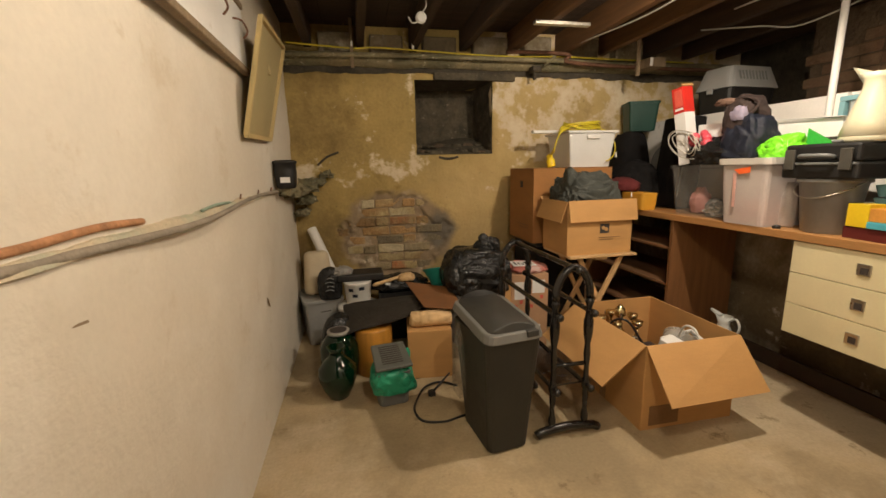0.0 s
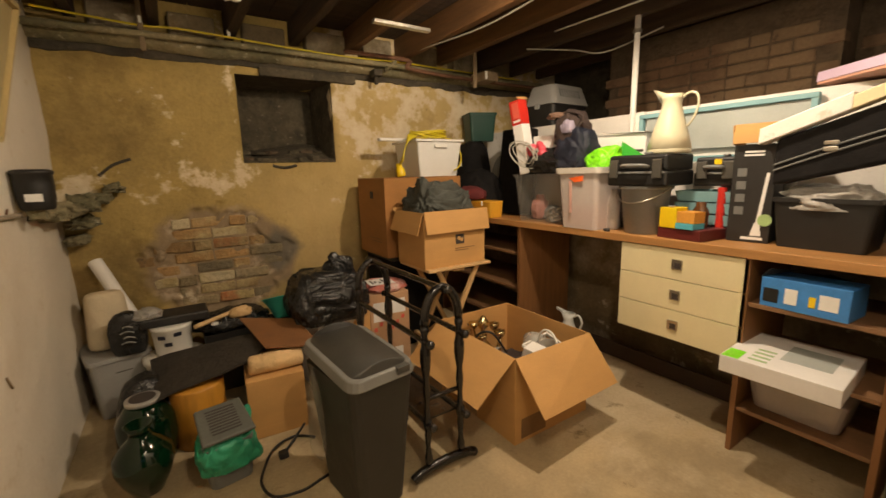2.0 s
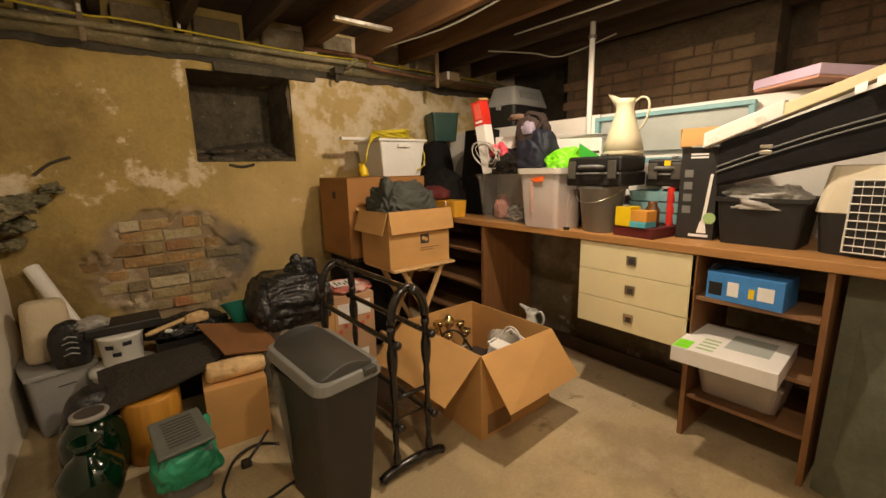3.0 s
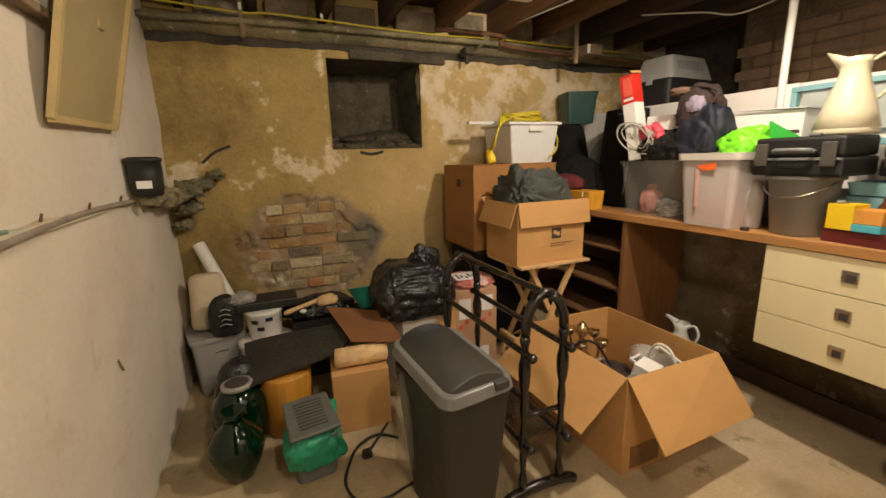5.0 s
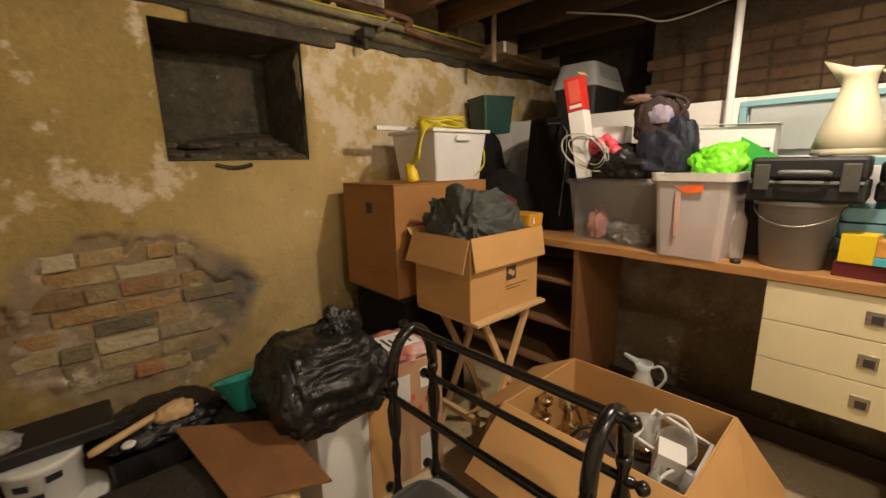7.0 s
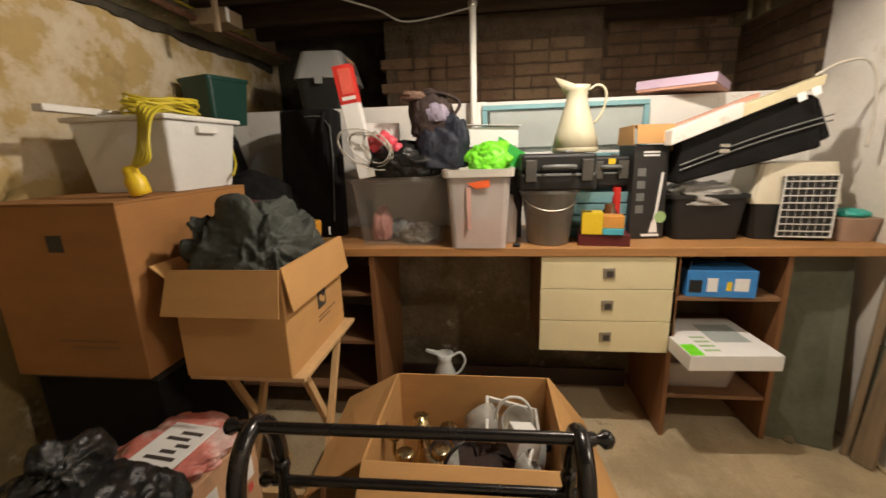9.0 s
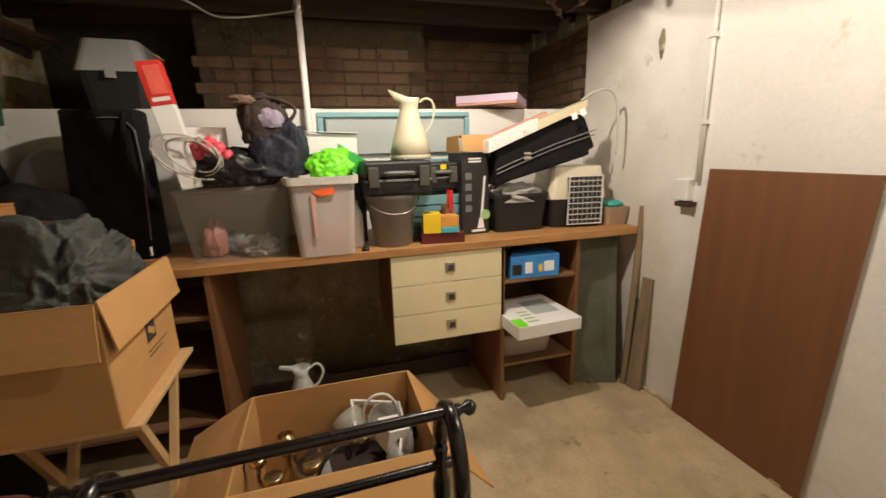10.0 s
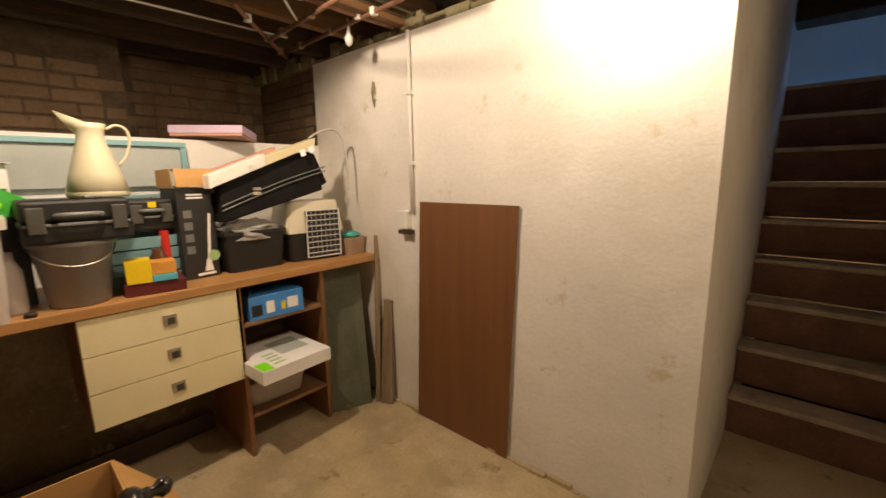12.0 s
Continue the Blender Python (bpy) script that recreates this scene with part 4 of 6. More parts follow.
t = thing("rubble_piece", (2.30, 0.66, 0.003), "small broken pale piece of rubble on the floor", "rubble")
part("lump", crumple((0.07, 0.05, 0.03), 3, 0.2, 2, 2), LEDGE, t)

t = thing("brown_door_panel", (1.29, S + 0.006, 0.0), "flat brown hardboard door panel leaning on the plaster wall", "door panel")
part("panel", plated((0.045, 0.012, 0.003), (0.645, 0.012, 0.003), (0.60, 0.003, 1.23), (0.0, 0.003, 1.23), -0.006), BROWN_DOOR, t, bevel=0.002)


# ---- things on the worktop ----
CATCH = mat("catch_grey", (0.07, 0.065, 0.055), 0.4)
W = 0.905
t = thing("clear_storage_box", (2.455, 2.405, W), "large clear plastic storage box with odds and ends inside", "storage box")
part("tub", taper(0.24, 0.37, 0.29, 0.43, 0.001, 0.295, 0.003, 0.025), CLEAR, t)
part("rim", taper(0.305, 0.45, 0.31, 0.455, 0.288, 0.308, 0.014, 0.03), CLEAR, t)
part("contents", crumple((0.18, 0.18, 0.085), 4, 0.35, 2.2, 5, center=(-0.01, -0.07, 0.006)), GREY_BAG, t, "crumpled grey paper and plastic inside", smooth=True)
part("contents", crumple((0.12, 0.10, 0.16), 6, 0.25, 3, 4, center=(0.02, 0.12, 0.006)), mat("dull_pink", (0.40, 0.17, 0.14), 0.6), t, "dull pink thing inside", smooth=True)
part("contents", crumple((0.10, 0.12, 0.10), 8, 0.25, 3, 4, center=(0.05, 0.04, 0.006)), MID_GREY, t, "grey thing inside", smooth=True)

t = thing("frosted_storage_bin", (2.42, 2.05, W), "tall frosted plastic bin with pink contents and an orange tag", "storage bin")
part("tub", taper(0.29, 0.235, 0.34, 0.27, 0.001, 0.315, 0.003, 0.025), FROST, t)
part("rim", taper(0.36, 0.30, 0.365, 0.305, 0.31, 0.342, 0.014, 0.03), mat("translucent_rim", (0.72, 0.68, 0.62), 0.35, 0.05, alpha=0.9), t, "milky white rim")
part("contents", boxes(((-0.13, -0.105, 0.01), (0.12, 0.10, 0.13))), mat("salmon", (0.72, 0.30, 0.22), 0.6), t, "salmon pink contents", bevel=0.01)
part("contents", boxes(((-0.12, -0.06, 0.132), (-0.11, 0.06, 0.23))), PAPER, t, "white paper inside")
part("contents", boxes(((-0.10, -0.09, 0.132), (0.1, 0.09, 0.29))), mat("pale_pink", (0.66, 0.42, 0.36), 0.6), t, "pale pink contents", bevel=0.01)
part("tag", plated((-0.176, 0.045, 0.285), (-0.173, -0.045, 0.30), (-0.178, -0.05, 0.27), (-0.174, 0.01, 0.262), 0.003), ORANGE, t, "bright orange tag")
part("tag", plated((-0.171, 0.05, 0.27), (-0.171, 0.03, 0.27), (-0.165, 0.03, 0.09), (-0.165, 0.045, 0.09), 0.002), mat("pale_red", (0.70, 0.42, 0.36), 0.5), t, "pale red strip")
t = thing("frosted_jug", (2.40, 1.915, W), "cloudy plastic bottle between the bin and the bucket", "bottle")
part("bottle", lathe([(0.03, 0), (0.035, 0.01), (0.036, 0.15), (0.02, 0.19), (0.018, 0.22)], 16), FROST, t, smooth=True)
t = thing("drinks_cup_lid", (2.31, 1.885, W), "small dark bottle top on the worktop", "bottle top")
part("lid", lathe([(0.017, 0), (0.018, 0.012), (0.015, 0.016)], 14), BLACK_PLASTIC, t)

t = thing("lime_bag", (2.43, 2.0, W + 0.335), "crumpled lime green plastic bag on the frosted bin", "bag")
part("bag", crumple((0.17, 0.19, 0.12), 13, 0.24, 2.4, 5, peaks=(((0, -0.6, 0.8), 0.35), ((-0.3, 0.9, 0.2), 0.3))), LIME, t, smooth=True)
t = thing("white_flat_box", (2.66, 2.03, 1.27), "flat white carton with dark printed edge against the wall", "box", rz=4)
part("carton", boxes(((-0.08, -0.16, 0), (0.12, 0.17, 0.16))), PAPER, t, bevel=0.002)
part("edge", boxes(((-0.0815, -0.15, 0.055), (-0.0803, 0.1, 0.07))), INK, t, "thin dark printed line")
part("flap", plated((-0.1, -0.17, 0.161), (0.1, -0.17, 0.162), (0.1, 0.16, 0.185), (-0.1, 0.16, 0.175), 0.003), PAPER, t)
t = thing("box_support", (2.68, 2.03, W), "dark cardboard box behind the plastic bins", "box")
part("carton", boxes(((-0.085, -0.13, 0), (0.12, 0.13, 0.364))), BLACK_PLASTIC, t, bevel=0.003)
t = thing("green_card", (2.52, 1.90, 1.24), "upright bright green card triangle", "card")
part("card", plated((0, 0.07, 0.0), (0.02, -0.06, 0.0), (0.02, -0.07, 0.06), (0.0, 0.06, 0.145), 0.003), mat("green_card", (0.04, 0.42, 0.05), 0.5), t)
t = thing("green_card_stand", (2.55, 1.9, W), "narrow dark box behind the bucket", "box")
part("carton", boxes(((-0.04, -0.05, 0), (0.05, 0.05, 0.334))), BLACK_PLASTIC, t, bevel=0.003)

t = thing("grey_bucket", (2.41, 1.738, W), "round grey plastic bucket on the worktop", "bucket")
part("bucket", lathe([(0.085, 0), (0.092, 0.004), (0.118, 0.225), (0.126, 0.228), (0.126, 0.242), (0.118, 0.243), (0.112, 0.235), (0.09, 0.02)], 32), mat("bucket_grey", (0.23, 0.23, 0.225), 0.35, 0.08), t, smooth=True)
part("rim", lathe([(0.127, 0.226), (0.130, 0.228), (0.130, 0.242), (0.127, 0.244)], 32), bpy.data.materials["bucket_grey"], t, smooth=True)
part("handle", tubes([(0, 0.13, 0.235), (-0.07, 0.11, 0.20), (-0.12, 0.06, 0.17), (-0.132, 0, 0.16), (-0.12, -0.06, 0.17), (-0.07, -0.11, 0.20), (0, -0.13, 0.235)], 0.003, 6, 4), STEEL, t, "thin wire handle", smooth=True)
for nm, loc, w, h, lab in (("black_toolbox", (2.28, 1.565, 1.150), 0.31, 0.15, "black plastic tool case resting across the bucket"), ("dark_tool_case", (2.50, 1.36, 1.145), 0.195, 0.135, "smaller dark tool case with a yellow sticker on the trays")):
    t = thing(nm, loc, lab, "tool case")
    part("lower_shell", boxes(((0, 0, 0), (0.25, w, h * 0.48))), BLACK_PLASTIC, t, bevel=0.01)
    part("upper_shell", boxes(((0.004, 0.004, h * 0.48 + 0.001), (0.246, w - 0.004, h))), BLACK_PLASTIC, t, bevel=0.012)
    part("rib", boxes(((-0.006, 0.01, h * 0.40), (-0.0005, w - 0.01, h * 0.47))), MID_GREY, t, "grey moulded rib", bevel=0.002)
    for y in (0.02, w - 0.065):
        part("catch", boxes(((-0.018, y, h * 0.25), (-0.0065, y + 0.045, h * 0.85))), CATCH, t, "dark grey catch", bevel=0.004)
    part("handle", tubes([(0, w * 0.3, h * 0.62), (-0.035, w * 0.34, h * 0.66), (-0.035, w * 0.66, h * 0.66), (0, w * 0.7, h * 0.62)], 0.009, 8, 3), MID_GREY, t, "grey carrying handle", smooth=True)
    part("lug", boxes(((0.02, w * 0.3, h + 0.0005), (0.05, w * 0.42, h + 0.012))), MID_GREY, t, bevel=0.004)
part("sticker", boxes(((-0.0015, 0.075, 0.10), (0.0035, 0.105, 0.125))), YELLOW, t, "small yellow warning sticker")
t = thing("teal_tray", (2.60, 1.49, W), "stack of pale blue plastic trays behind the board game", "tray")
for i in range(4):
    part("tray", taper(0.2, 0.28, 0.22, 0.30, 0.001 + i * 0.055, 0.05 + i * 0.055, 0.004, 0.02), PALE_BLUE, t)
t = thing("cream_jug", (2.41, 1.635, 1.302), "tall cream enamel jug standing on the tool case", "jug")
part("body", lathe([(0.092, 0), (0.097, 0.006), (0.094, 0.02), (0.093, 0.024), (0.096, 0.026), (0.080, 0.09), (0.062, 0.15), (0.047, 0.20), (0.042, 0.225), (0.044, 0.25), (0.052, 0.272), (0.048, 0.272), (0.038, 0.24), (0.036, 0.21), (0.05, 0.16)], 32), CREAM_ENAMEL, t, smooth=True)
part("spout", plate(plate(bmesh.new(), (-0.046, 0.01, 0.270), (0, 0.036, 0.215), (-0.004, 0.092, 0.305), (-0.006, 0.094, 0.309), 0.003), (0.046, 0.01, 0.270), (-0.006, 0.094, 0.309), (-0.004, 0.092, 0.305), (0, 0.036, 0.215), 0.003), CREAM_ENAMEL, t, smooth=True)
part("handle", tubes([(0, -0.05, 0.255), (0, -0.08, 0.272), (0, -0.11, 0.26), (0, -0.12, 0.22), (0, -0.105, 0.16), (0, -0.076, 0.12)], 0.0055, 8, 4), CREAM_ENAMEL, t, smooth=True)
t = thing("board_game", (2.30, 1.41, W), "dark maroon game case with coloured boxes stacked on it", "board game", rz=-8)
part("case", boxes(((0, 0, 0), (0.20, 0.21, 0.05))), MAROON, t, bevel=0.003)
t = thing("yellow_carton", (2.305, 1.555, W + 0.051), "small bright yellow carton on the game case", "box", rz=-8)
part("carton", boxes(((0.01, -0.03, 0), (0.09, 0.055, 0.095))), YELLOW, t, bevel=0.002)
part("carton", boxes(((0.012, -0.115, 0.028), (0.09, -0.0305, 0.08))), mat("amber_card", (0.62, 0.28, 0.05), 0.5), t, "amber carton side", bevel=0.002)
part("base_strip", boxes(((0.005, -0.115, 0.0005), (0.09, -0.0305, 0.027))), CYAN, t, "cyan carton base", bevel=0.002)
t = thing("brown_jar", (2.42, 1.47, W + 0.051), "brown glass jar behind the cartons", "jar")
part("jar", lathe([(0.03, 0), (0.034, 0.01), (0.034, 0.08), (0.022, 0.1), (0.022, 0.12)], 16), mat("brown_glass", (0.10, 0.04, 0.015), 0.1, 0.1, coat=0.5), t, smooth=True)
t = thing("red_tube", (2.50, 1.42, W), "upright red tube behind the game case", "tube")
part("tube", lathe([(0.018, 0), (0.018, 0.235)], 14), RED, t)

t = thing("steam_mop_box", (2.47, 1.215, W), "tall black printed appliance carton with open kraft flaps", "box", rz=6)
part("carton", boxes(((0, 0, 0), (0.17, 0.155, 0.42))), mat("black_print", (0.02, 0.018, 0.017), 0.45, 0.15), t, bevel=0.002)
part("flap", plated((-0.02, -0.002, 0.425), (-0.02, 0.157, 0.425), (-0.008, 0.157, 0.505), (-0.008, -0.002, 0.505), -0.004), CARD, t, "folded back kraft flap")
part("flap", plated((0.0, -0.002, 0.421), (0.17, -0.002, 0.421), (0.17, -0.03, 0.36), (0.0, -0.03, 0.36), 0.004), CARD, t, "drooping kraft flap")
part("flap", plated((-0.0055, -0.002, 0.505), (-0.0055, 0.157, 0.505), (0.15, 0.157, 0.50), (0.15, -0.002, 0.50), 0.004), CARD, t, "bent kraft top flap")
part("flap", plated((0.0, 0.16, 0.421), (0.0, 0.165, 0.505), (0.15, 0.165, 0.50), (0.17, 0.16, 0.421), 0.004), CARD, t, "upright kraft flap")
part("picture", plated((-0.002, 0.052, 0.075), (-0.002, 0.038, 0.075), (-0.002, 0.018, 0.30), (-0.002, 0.030, 0.30), -0.0012), PAPER, t, "printed white mop picture")
part("picture", plated((-0.002, 0.068, 0.03), (-0.002, 0.028, 0.03), (-0.002, 0.036, 0.085), (-0.002, 0.056, 0.085), -0.0012), PAPER, t, "printed mop head picture")
part("picture", plated((-0.002, 0.10, 0.012), (-0.002, 0.02, 0.012), (-0.002, 0.02, 0.024), (-0.002, 0.10, 0.024), -0.0012), PAPER, t, "printed pale pad picture")
part("picture", rod(bmesh.new(), (-0.0035, 0.02, 0.10), (-0.0008, 0.02, 0.10), [(0.026, 0), (0.026, 1)], 18), mat("pale_green_print", (0.35, 0.52, 0.22), 0.5), t, "pale green round print")
for i in range(4):
    part("picture", boxes(((-0.002, 0.10, 0.12 + i * 0.055), (-0.0005, 0.135, 0.155 + i * 0.055))), MID_GREY, t, "small grey printed picture")
for i in range(2):
    part("print_bar", boxes(((-0.002, 0.045, 0.385 - i * 0.014), (-0.0005, 0.115, 0.393 - i * 0.014))), PAPER, t, "illegible white wording bar")

t = thing("black_crate", (2.55, 1.045, W), "black plastic crate holding a crumpled grey bag", "crate")
part("crate", taper(0.22, 0.27, 0.25, 0.31, 0.001, 0.19, 0.004, 0.02), BLACK_PLASTIC, t)
part("rim", taper(0.265, 0.325, 0.265, 0.325, 0.185, 0.202, 0.012, 0.02), BLACK_PLASTIC, t)
t = thing("grey_crate_bag", (2.54, 1.045, 1.06), "crumpled grey polythene bag spilling over the black crate", "bag")
part("bag", crumple((0.235, 0.30, 0.095), 21, 0.3, 2.6, 5, squash=0.7), GREY_BAG, t, smooth=True)

t = thing("pet_carrier", (2.56, 0.69, W), "cream-topped pet carrier with a white wire door", "pet carrier", rz=-8)
part("base", taper(0.27, 0.30, 0.29, 0.33, 0.001, 0.155, 0, 0.04), BLACK_PLASTIC, t)
part("top", taper(0.30, 0.345, 0.265, 0.29, 0.156, 0.33, 0, 0.04), mat("cream_plastic", (0.66, 0.60, 0.46), 0.4, 0.05), t, "cream plastic top", bevel=0.004)
part("door_recess", boxes(((-0.158, -0.125, 0.02), (-0.12, 0.06, 0.275))), BLACK_PLASTIC, t, "dark open doorway")
d = part("door_frame", tubes([(-0.164, -0.13, 0.02), (-0.164, -0.13, 0.28), (-0.164, 0.06, 0.28), (-0.164, 0.065, 0.02), (-0.164, -0.13, 0.02)], 0.004, 6, 1), WHITE_PLASTIC, t, "white wire door frame")
for i in range(8):
    part("wire", tubes([(-0.166, -0.13, 0.045 + i * 0.03), (-0.166, 0.063, 0.045 + i * 0.03)], 0.0026, 5, 1), WHITE_PLASTIC, d, "white door wire")
for i in range(6):
    part("wire", tubes([(-0.163, -0.10 + i * 0.027, 0.02), (-0.163, -0.10 + i * 0.027, 0.28)], 0.0010, 5, 1), WHITE_PLASTIC, d, "white door wire")
t = thing("lidded_tub", (2.44, 0.475, W), "beige plastic tub with a teal lid at the worktop end", "tub")
part("tub", taper(0.13, 0.13, 0.155, 0.155, 0.001, 0.10, 0, 0.03), TERRA, t)
part("lid", crumple((0.13, 0.12, 0.035), 5, 0.08, 2, 3, center=(0, 0, 0.101)), TEAL, t, "teal lid")

CX, CY, CZ = 2.40, 0.97, 1.13
t = thing("black_instrument_case", (CX, CY, CZ), "long black soft case with grey piping lying aslant over the crates", "case")
part("case", plated((0.15, 0.235, 0.025), (0.15, -0.31, 0.165), (0.15, -0.255, 0.375), (0.15, 0.235, 0.205), 0.15), BLACK_FABRIC, t, bevel=0.012)
part("end_flap", plated((0.14, -0.305, 0.185), (0.14, -0.345, 0.205), (0.14, -0.275, 0.36), (0.14, -0.25, 0.365), 0.13), BLACK_FABRIC, t, "sagging black end panel", bevel=0.01)
for k in (0.0, 0.022):
    part("piping", tubes([(-0.004, 0.232, 0.085 + k), (-0.006, 0.10, 0.135 + k), (-0.006, -0.10, 0.205 + k), (-0.008, -0.325, 0.27 + k)], 0.0035, 6), MID_GREY, t, "grey piping")
part("clasp", boxes(((-0.012, 0.045, 0.152), (-0.004, 0.085, 0.168)), ((-0.012, 0.045, 0.176), (-0.004, 0.085, 0.190))), STEEL, t, bevel=0.002)
t = thing("cream_board_length", (CX, CY, CZ), "long cream painted board lying on the black case", "board")
part("board", plated((0.05, 0.28, 0.19), (0.05, -0.26, 0.402), (0.05, -0.265, 0.442), (0.05, 0.28, 0.245), 0.075), mat("cream_board", (0.68, 0.60, 0.38), 0.5, 0.06), t, bevel=0.003)
part("white_face", plated((0.052, 0.285, 0.188), (0.052, 0.02, 0.292), (0.052, 0.02, 0.352), (0.052, 0.285, 0.25), 0.08), WHITE_PAINT, t, "thicker white painted end", bevel=0.004)
part("tan_edge", plated((0.11, 0.275, 0.240), (0.11, -0.08, 0.376), (0.11, -0.08, 0.392), (0.11, 0.275, 0.262), 0.05), PEACH, t, "reddish brown strip")
# pale tabs added for the white highlight under the board edge
t = thing("highlight_tabs", (CX, CY, CZ), "curled pale tabs standing in for a white highlight under the board edge", "paper")
for y, z in ((-0.215, 0.382), (-0.165, 0.362)):
    part("tab", plated((-0.027, y, z + 0.008), (-0.027, y - 0.03, z + 0.020), (-0.04, y - 0.032, z - 0.012), (-0.04, y - 0.004, z - 0.022), 0.001), PAPER, t)
t = thing("wire_hoop", (CX, CY, CZ), "thin pale wire hoop handle rising from the board end", "wire hoop")
part("hoop", tubes([(0.0, -0.24, 0.44), (0.0, -0.30, 0.475), (0.0, -0.37, 0.494), (0.0, -0.42, 0.485), (0.0, -0.455, 0.435), (0.0, -0.47, 0.35), (0.0, -0.474, 0.24), (0.0, -0.47, 0.16)], 0.006, 8, 4), CABLE_W, t, smooth=True)

t = thing("leaning_frame_panel", (2.815, 1.20, 1.313), "grey panel in a pale blue frame hung on the white wall", "framed panel")
part("panel", boxes(((0, 0.02, 0.02), (0.012, 0.80, 0.21))), GREY_PANEL, t)
for nm, lo, hi in (("frame_top", (-0.02, 0, 0.212), (0.014, 0.84, 0.236)), ("frame_bottom", (-0.02, 0.0, -0.05), (0.014, 0.84, -0.02)), ("frame_side", (-0.02, 0.0, -0.019), (0.014, 0.026, 0.211)), ("frame_side", (-0.02, 0.814, -0.019), (0.014, 0.84, 0.211))):
    part(nm, boxes((lo, hi)), PALE_BLUE, t, "pale blue painted frame", bevel=0.003)
t = thing("white_board_strip", (2.79, 1.24, 1.222), "white painted board under the pale blue frame", "board")
part("board", boxes(((0, 0, -0.15), (0.02, 0.78, 0.04))), WHITE_PAINT, t, bevel=0.003)

# the parcel shelf behind the low wall
t = thing("lilac_box", (2.67, 0.96, 1.59), "flat lilac gift box with a peach underside on the wall top", "box", rz=-38, ry=4)
part("base", boxes(((0.004, 0.004, 0), (0.28, 0.36, 0.012))), PEACH, t, bevel=0.002)
part("lid", boxes(((0, 0, 0.0125), (0.284, 0.364, 0.055))), LILAC, t, bevel=0.003)

t = thing("grey_pet_carrier", (3.10, 2.96, 1.569), "grey-topped black pet carrier standing on the low wall", "pet carrier", rz=4)
part("base", taper(0.40, 0.25, 0.44, 0.28, 0, 0.17, 0, 0.04), BLACK_PLASTIC, t)
part("top", taper(0.47, 0.31, 0.38, 0.23, 0.171, 0.32, 0, 0.04), GREY_PLASTIC, t, "grey plastic slotted top", bevel=0.004)
for i in range(9):
    part("slot", plated((-0.20 + 0.0, 0.08 - i * 0.02, 0.225), (-0.20, 0.072 - i * 0.02, 0.225), (-0.196, 0.072 - i * 0.02, 0.285), (-0.196, 0.08 - i * 0.02, 0.285), -0.03), MID_GREY, t, "dark air slot")
for i in range(9):
    part("slot", plated((-0.14 + i * 0.03, -0.142, 0.225), (-0.13 + i * 0.03, -0.142, 0.225), (-0.13 + i * 0.03, -0.124, 0.285), (-0.14 + i * 0.03, -0.124, 0.285), 0.004), MID_GREY, t, "dark air slot")
part("clip", boxes(((-0.25, -0.02, 0.14), (-0.235, 0.02, 0.18))), GREY_PLASTIC, t)

# the pile on the clear box
t = thing("black_soft_case", (2.60, 2.92, W), "large black soft case standing upright against the wall", "case", ry=5)
part("case", taper(0.16, 0.32, 0.14, 0.30, 0.001, 0.64, 0, 0.05), BLACK_FABRIC, t, bevel=0.01)
part("zip", tubes([(-0.085, -0.13, 0.08), (-0.078, -0.13, 0.55), (-0.078, 0.0, 0.60)], 0.003, 5, 3), MID_GREY, t)
part("strap", tubes([(-0.078, -0.10, 0.62), (-0.10, -0.09, 0.5), (-0.09, -0.08, 0.42)], 0.01, 6, 3), BLACK_FABRIC, t)
t = thing("black_clothing_pile", (2.47, 3.19, W), "heap of black bags and clothes on the worktop", "clothes")
part("garment", crumple((0.34, 0.44, 0.34), 31, 0.18, 1.8, 5, squash=0.75), BLACK_FABRIC, t, smooth=True)
t = thing("black_satchel", (2.60, 3.45, 0.905), "black bag under the green tub", "bag")
part("bag", crumple((0.30, 0.27, 0.60), 33, 0.08, 2.0, 4, squash=0.6), BLACK_FABRIC, t, smooth=True)
part("tag", boxes(((-0.155, -0.04, 0.38), (-0.145, -0.025, 0.42))), PAPER, t)
t = thing("amber_tub", (2.32, 2.92, W), "amber plastic tub among the black clothes", "tub")
part("tub", taper(0.12, 0.24, 0.13, 0.26, 0, 0.12, 0, 0.03), mat("amber_plastic", (0.72, 0.36, 0.04), 0.4, 0.06), t, bevel=0.005)
t = thing("red_cloth", (2.30, 3.1, 1.03), "dark red cloth folded on the black heap", "cloth")
part("cloth", crumple((0.2, 0.34, 0.10), 37, 0.15, 2.5, 4), mat("dark_red_cloth", (0.13, 0.02, 0.02), 0.9), t, smooth=True)
t = thing("green_tub", (2.66, 3.43, 1.49), "dark green square plastic tub upside on the pile", "tub", rz=-20)
part("tub", taper(0.20, 0.20, 0.235, 0.235, 0, 0.225, 0.004, 0.02), DARK_GREEN, t)
part("rim", taper(0.245, 0.245, 0.247, 0.247, 0.212, 0.23, 0.01, 0.02), DARK_GREEN, t)
t = thing("grey_oval_tray", (2.72, 3.18, 1.24), "pale grey oval tray leaning on the low wall", "tray", ry=12)
part("tray", rod(bmesh.new(), (0, 0, 0), (0.02, 0, 0), [(0.15, 0), (0.16, 0.5), (0.15, 1)], 28), GREY_PLASTIC, t)
t = thing("tray_stand_box", (2.75, 3.2, W), "dark box behind the clothes", "box")
part("carton", boxes(((-0.04, -0.12, 0), (0.08, 0.12, 0.19))), BLACK_PLASTIC, t, bevel=0.003)

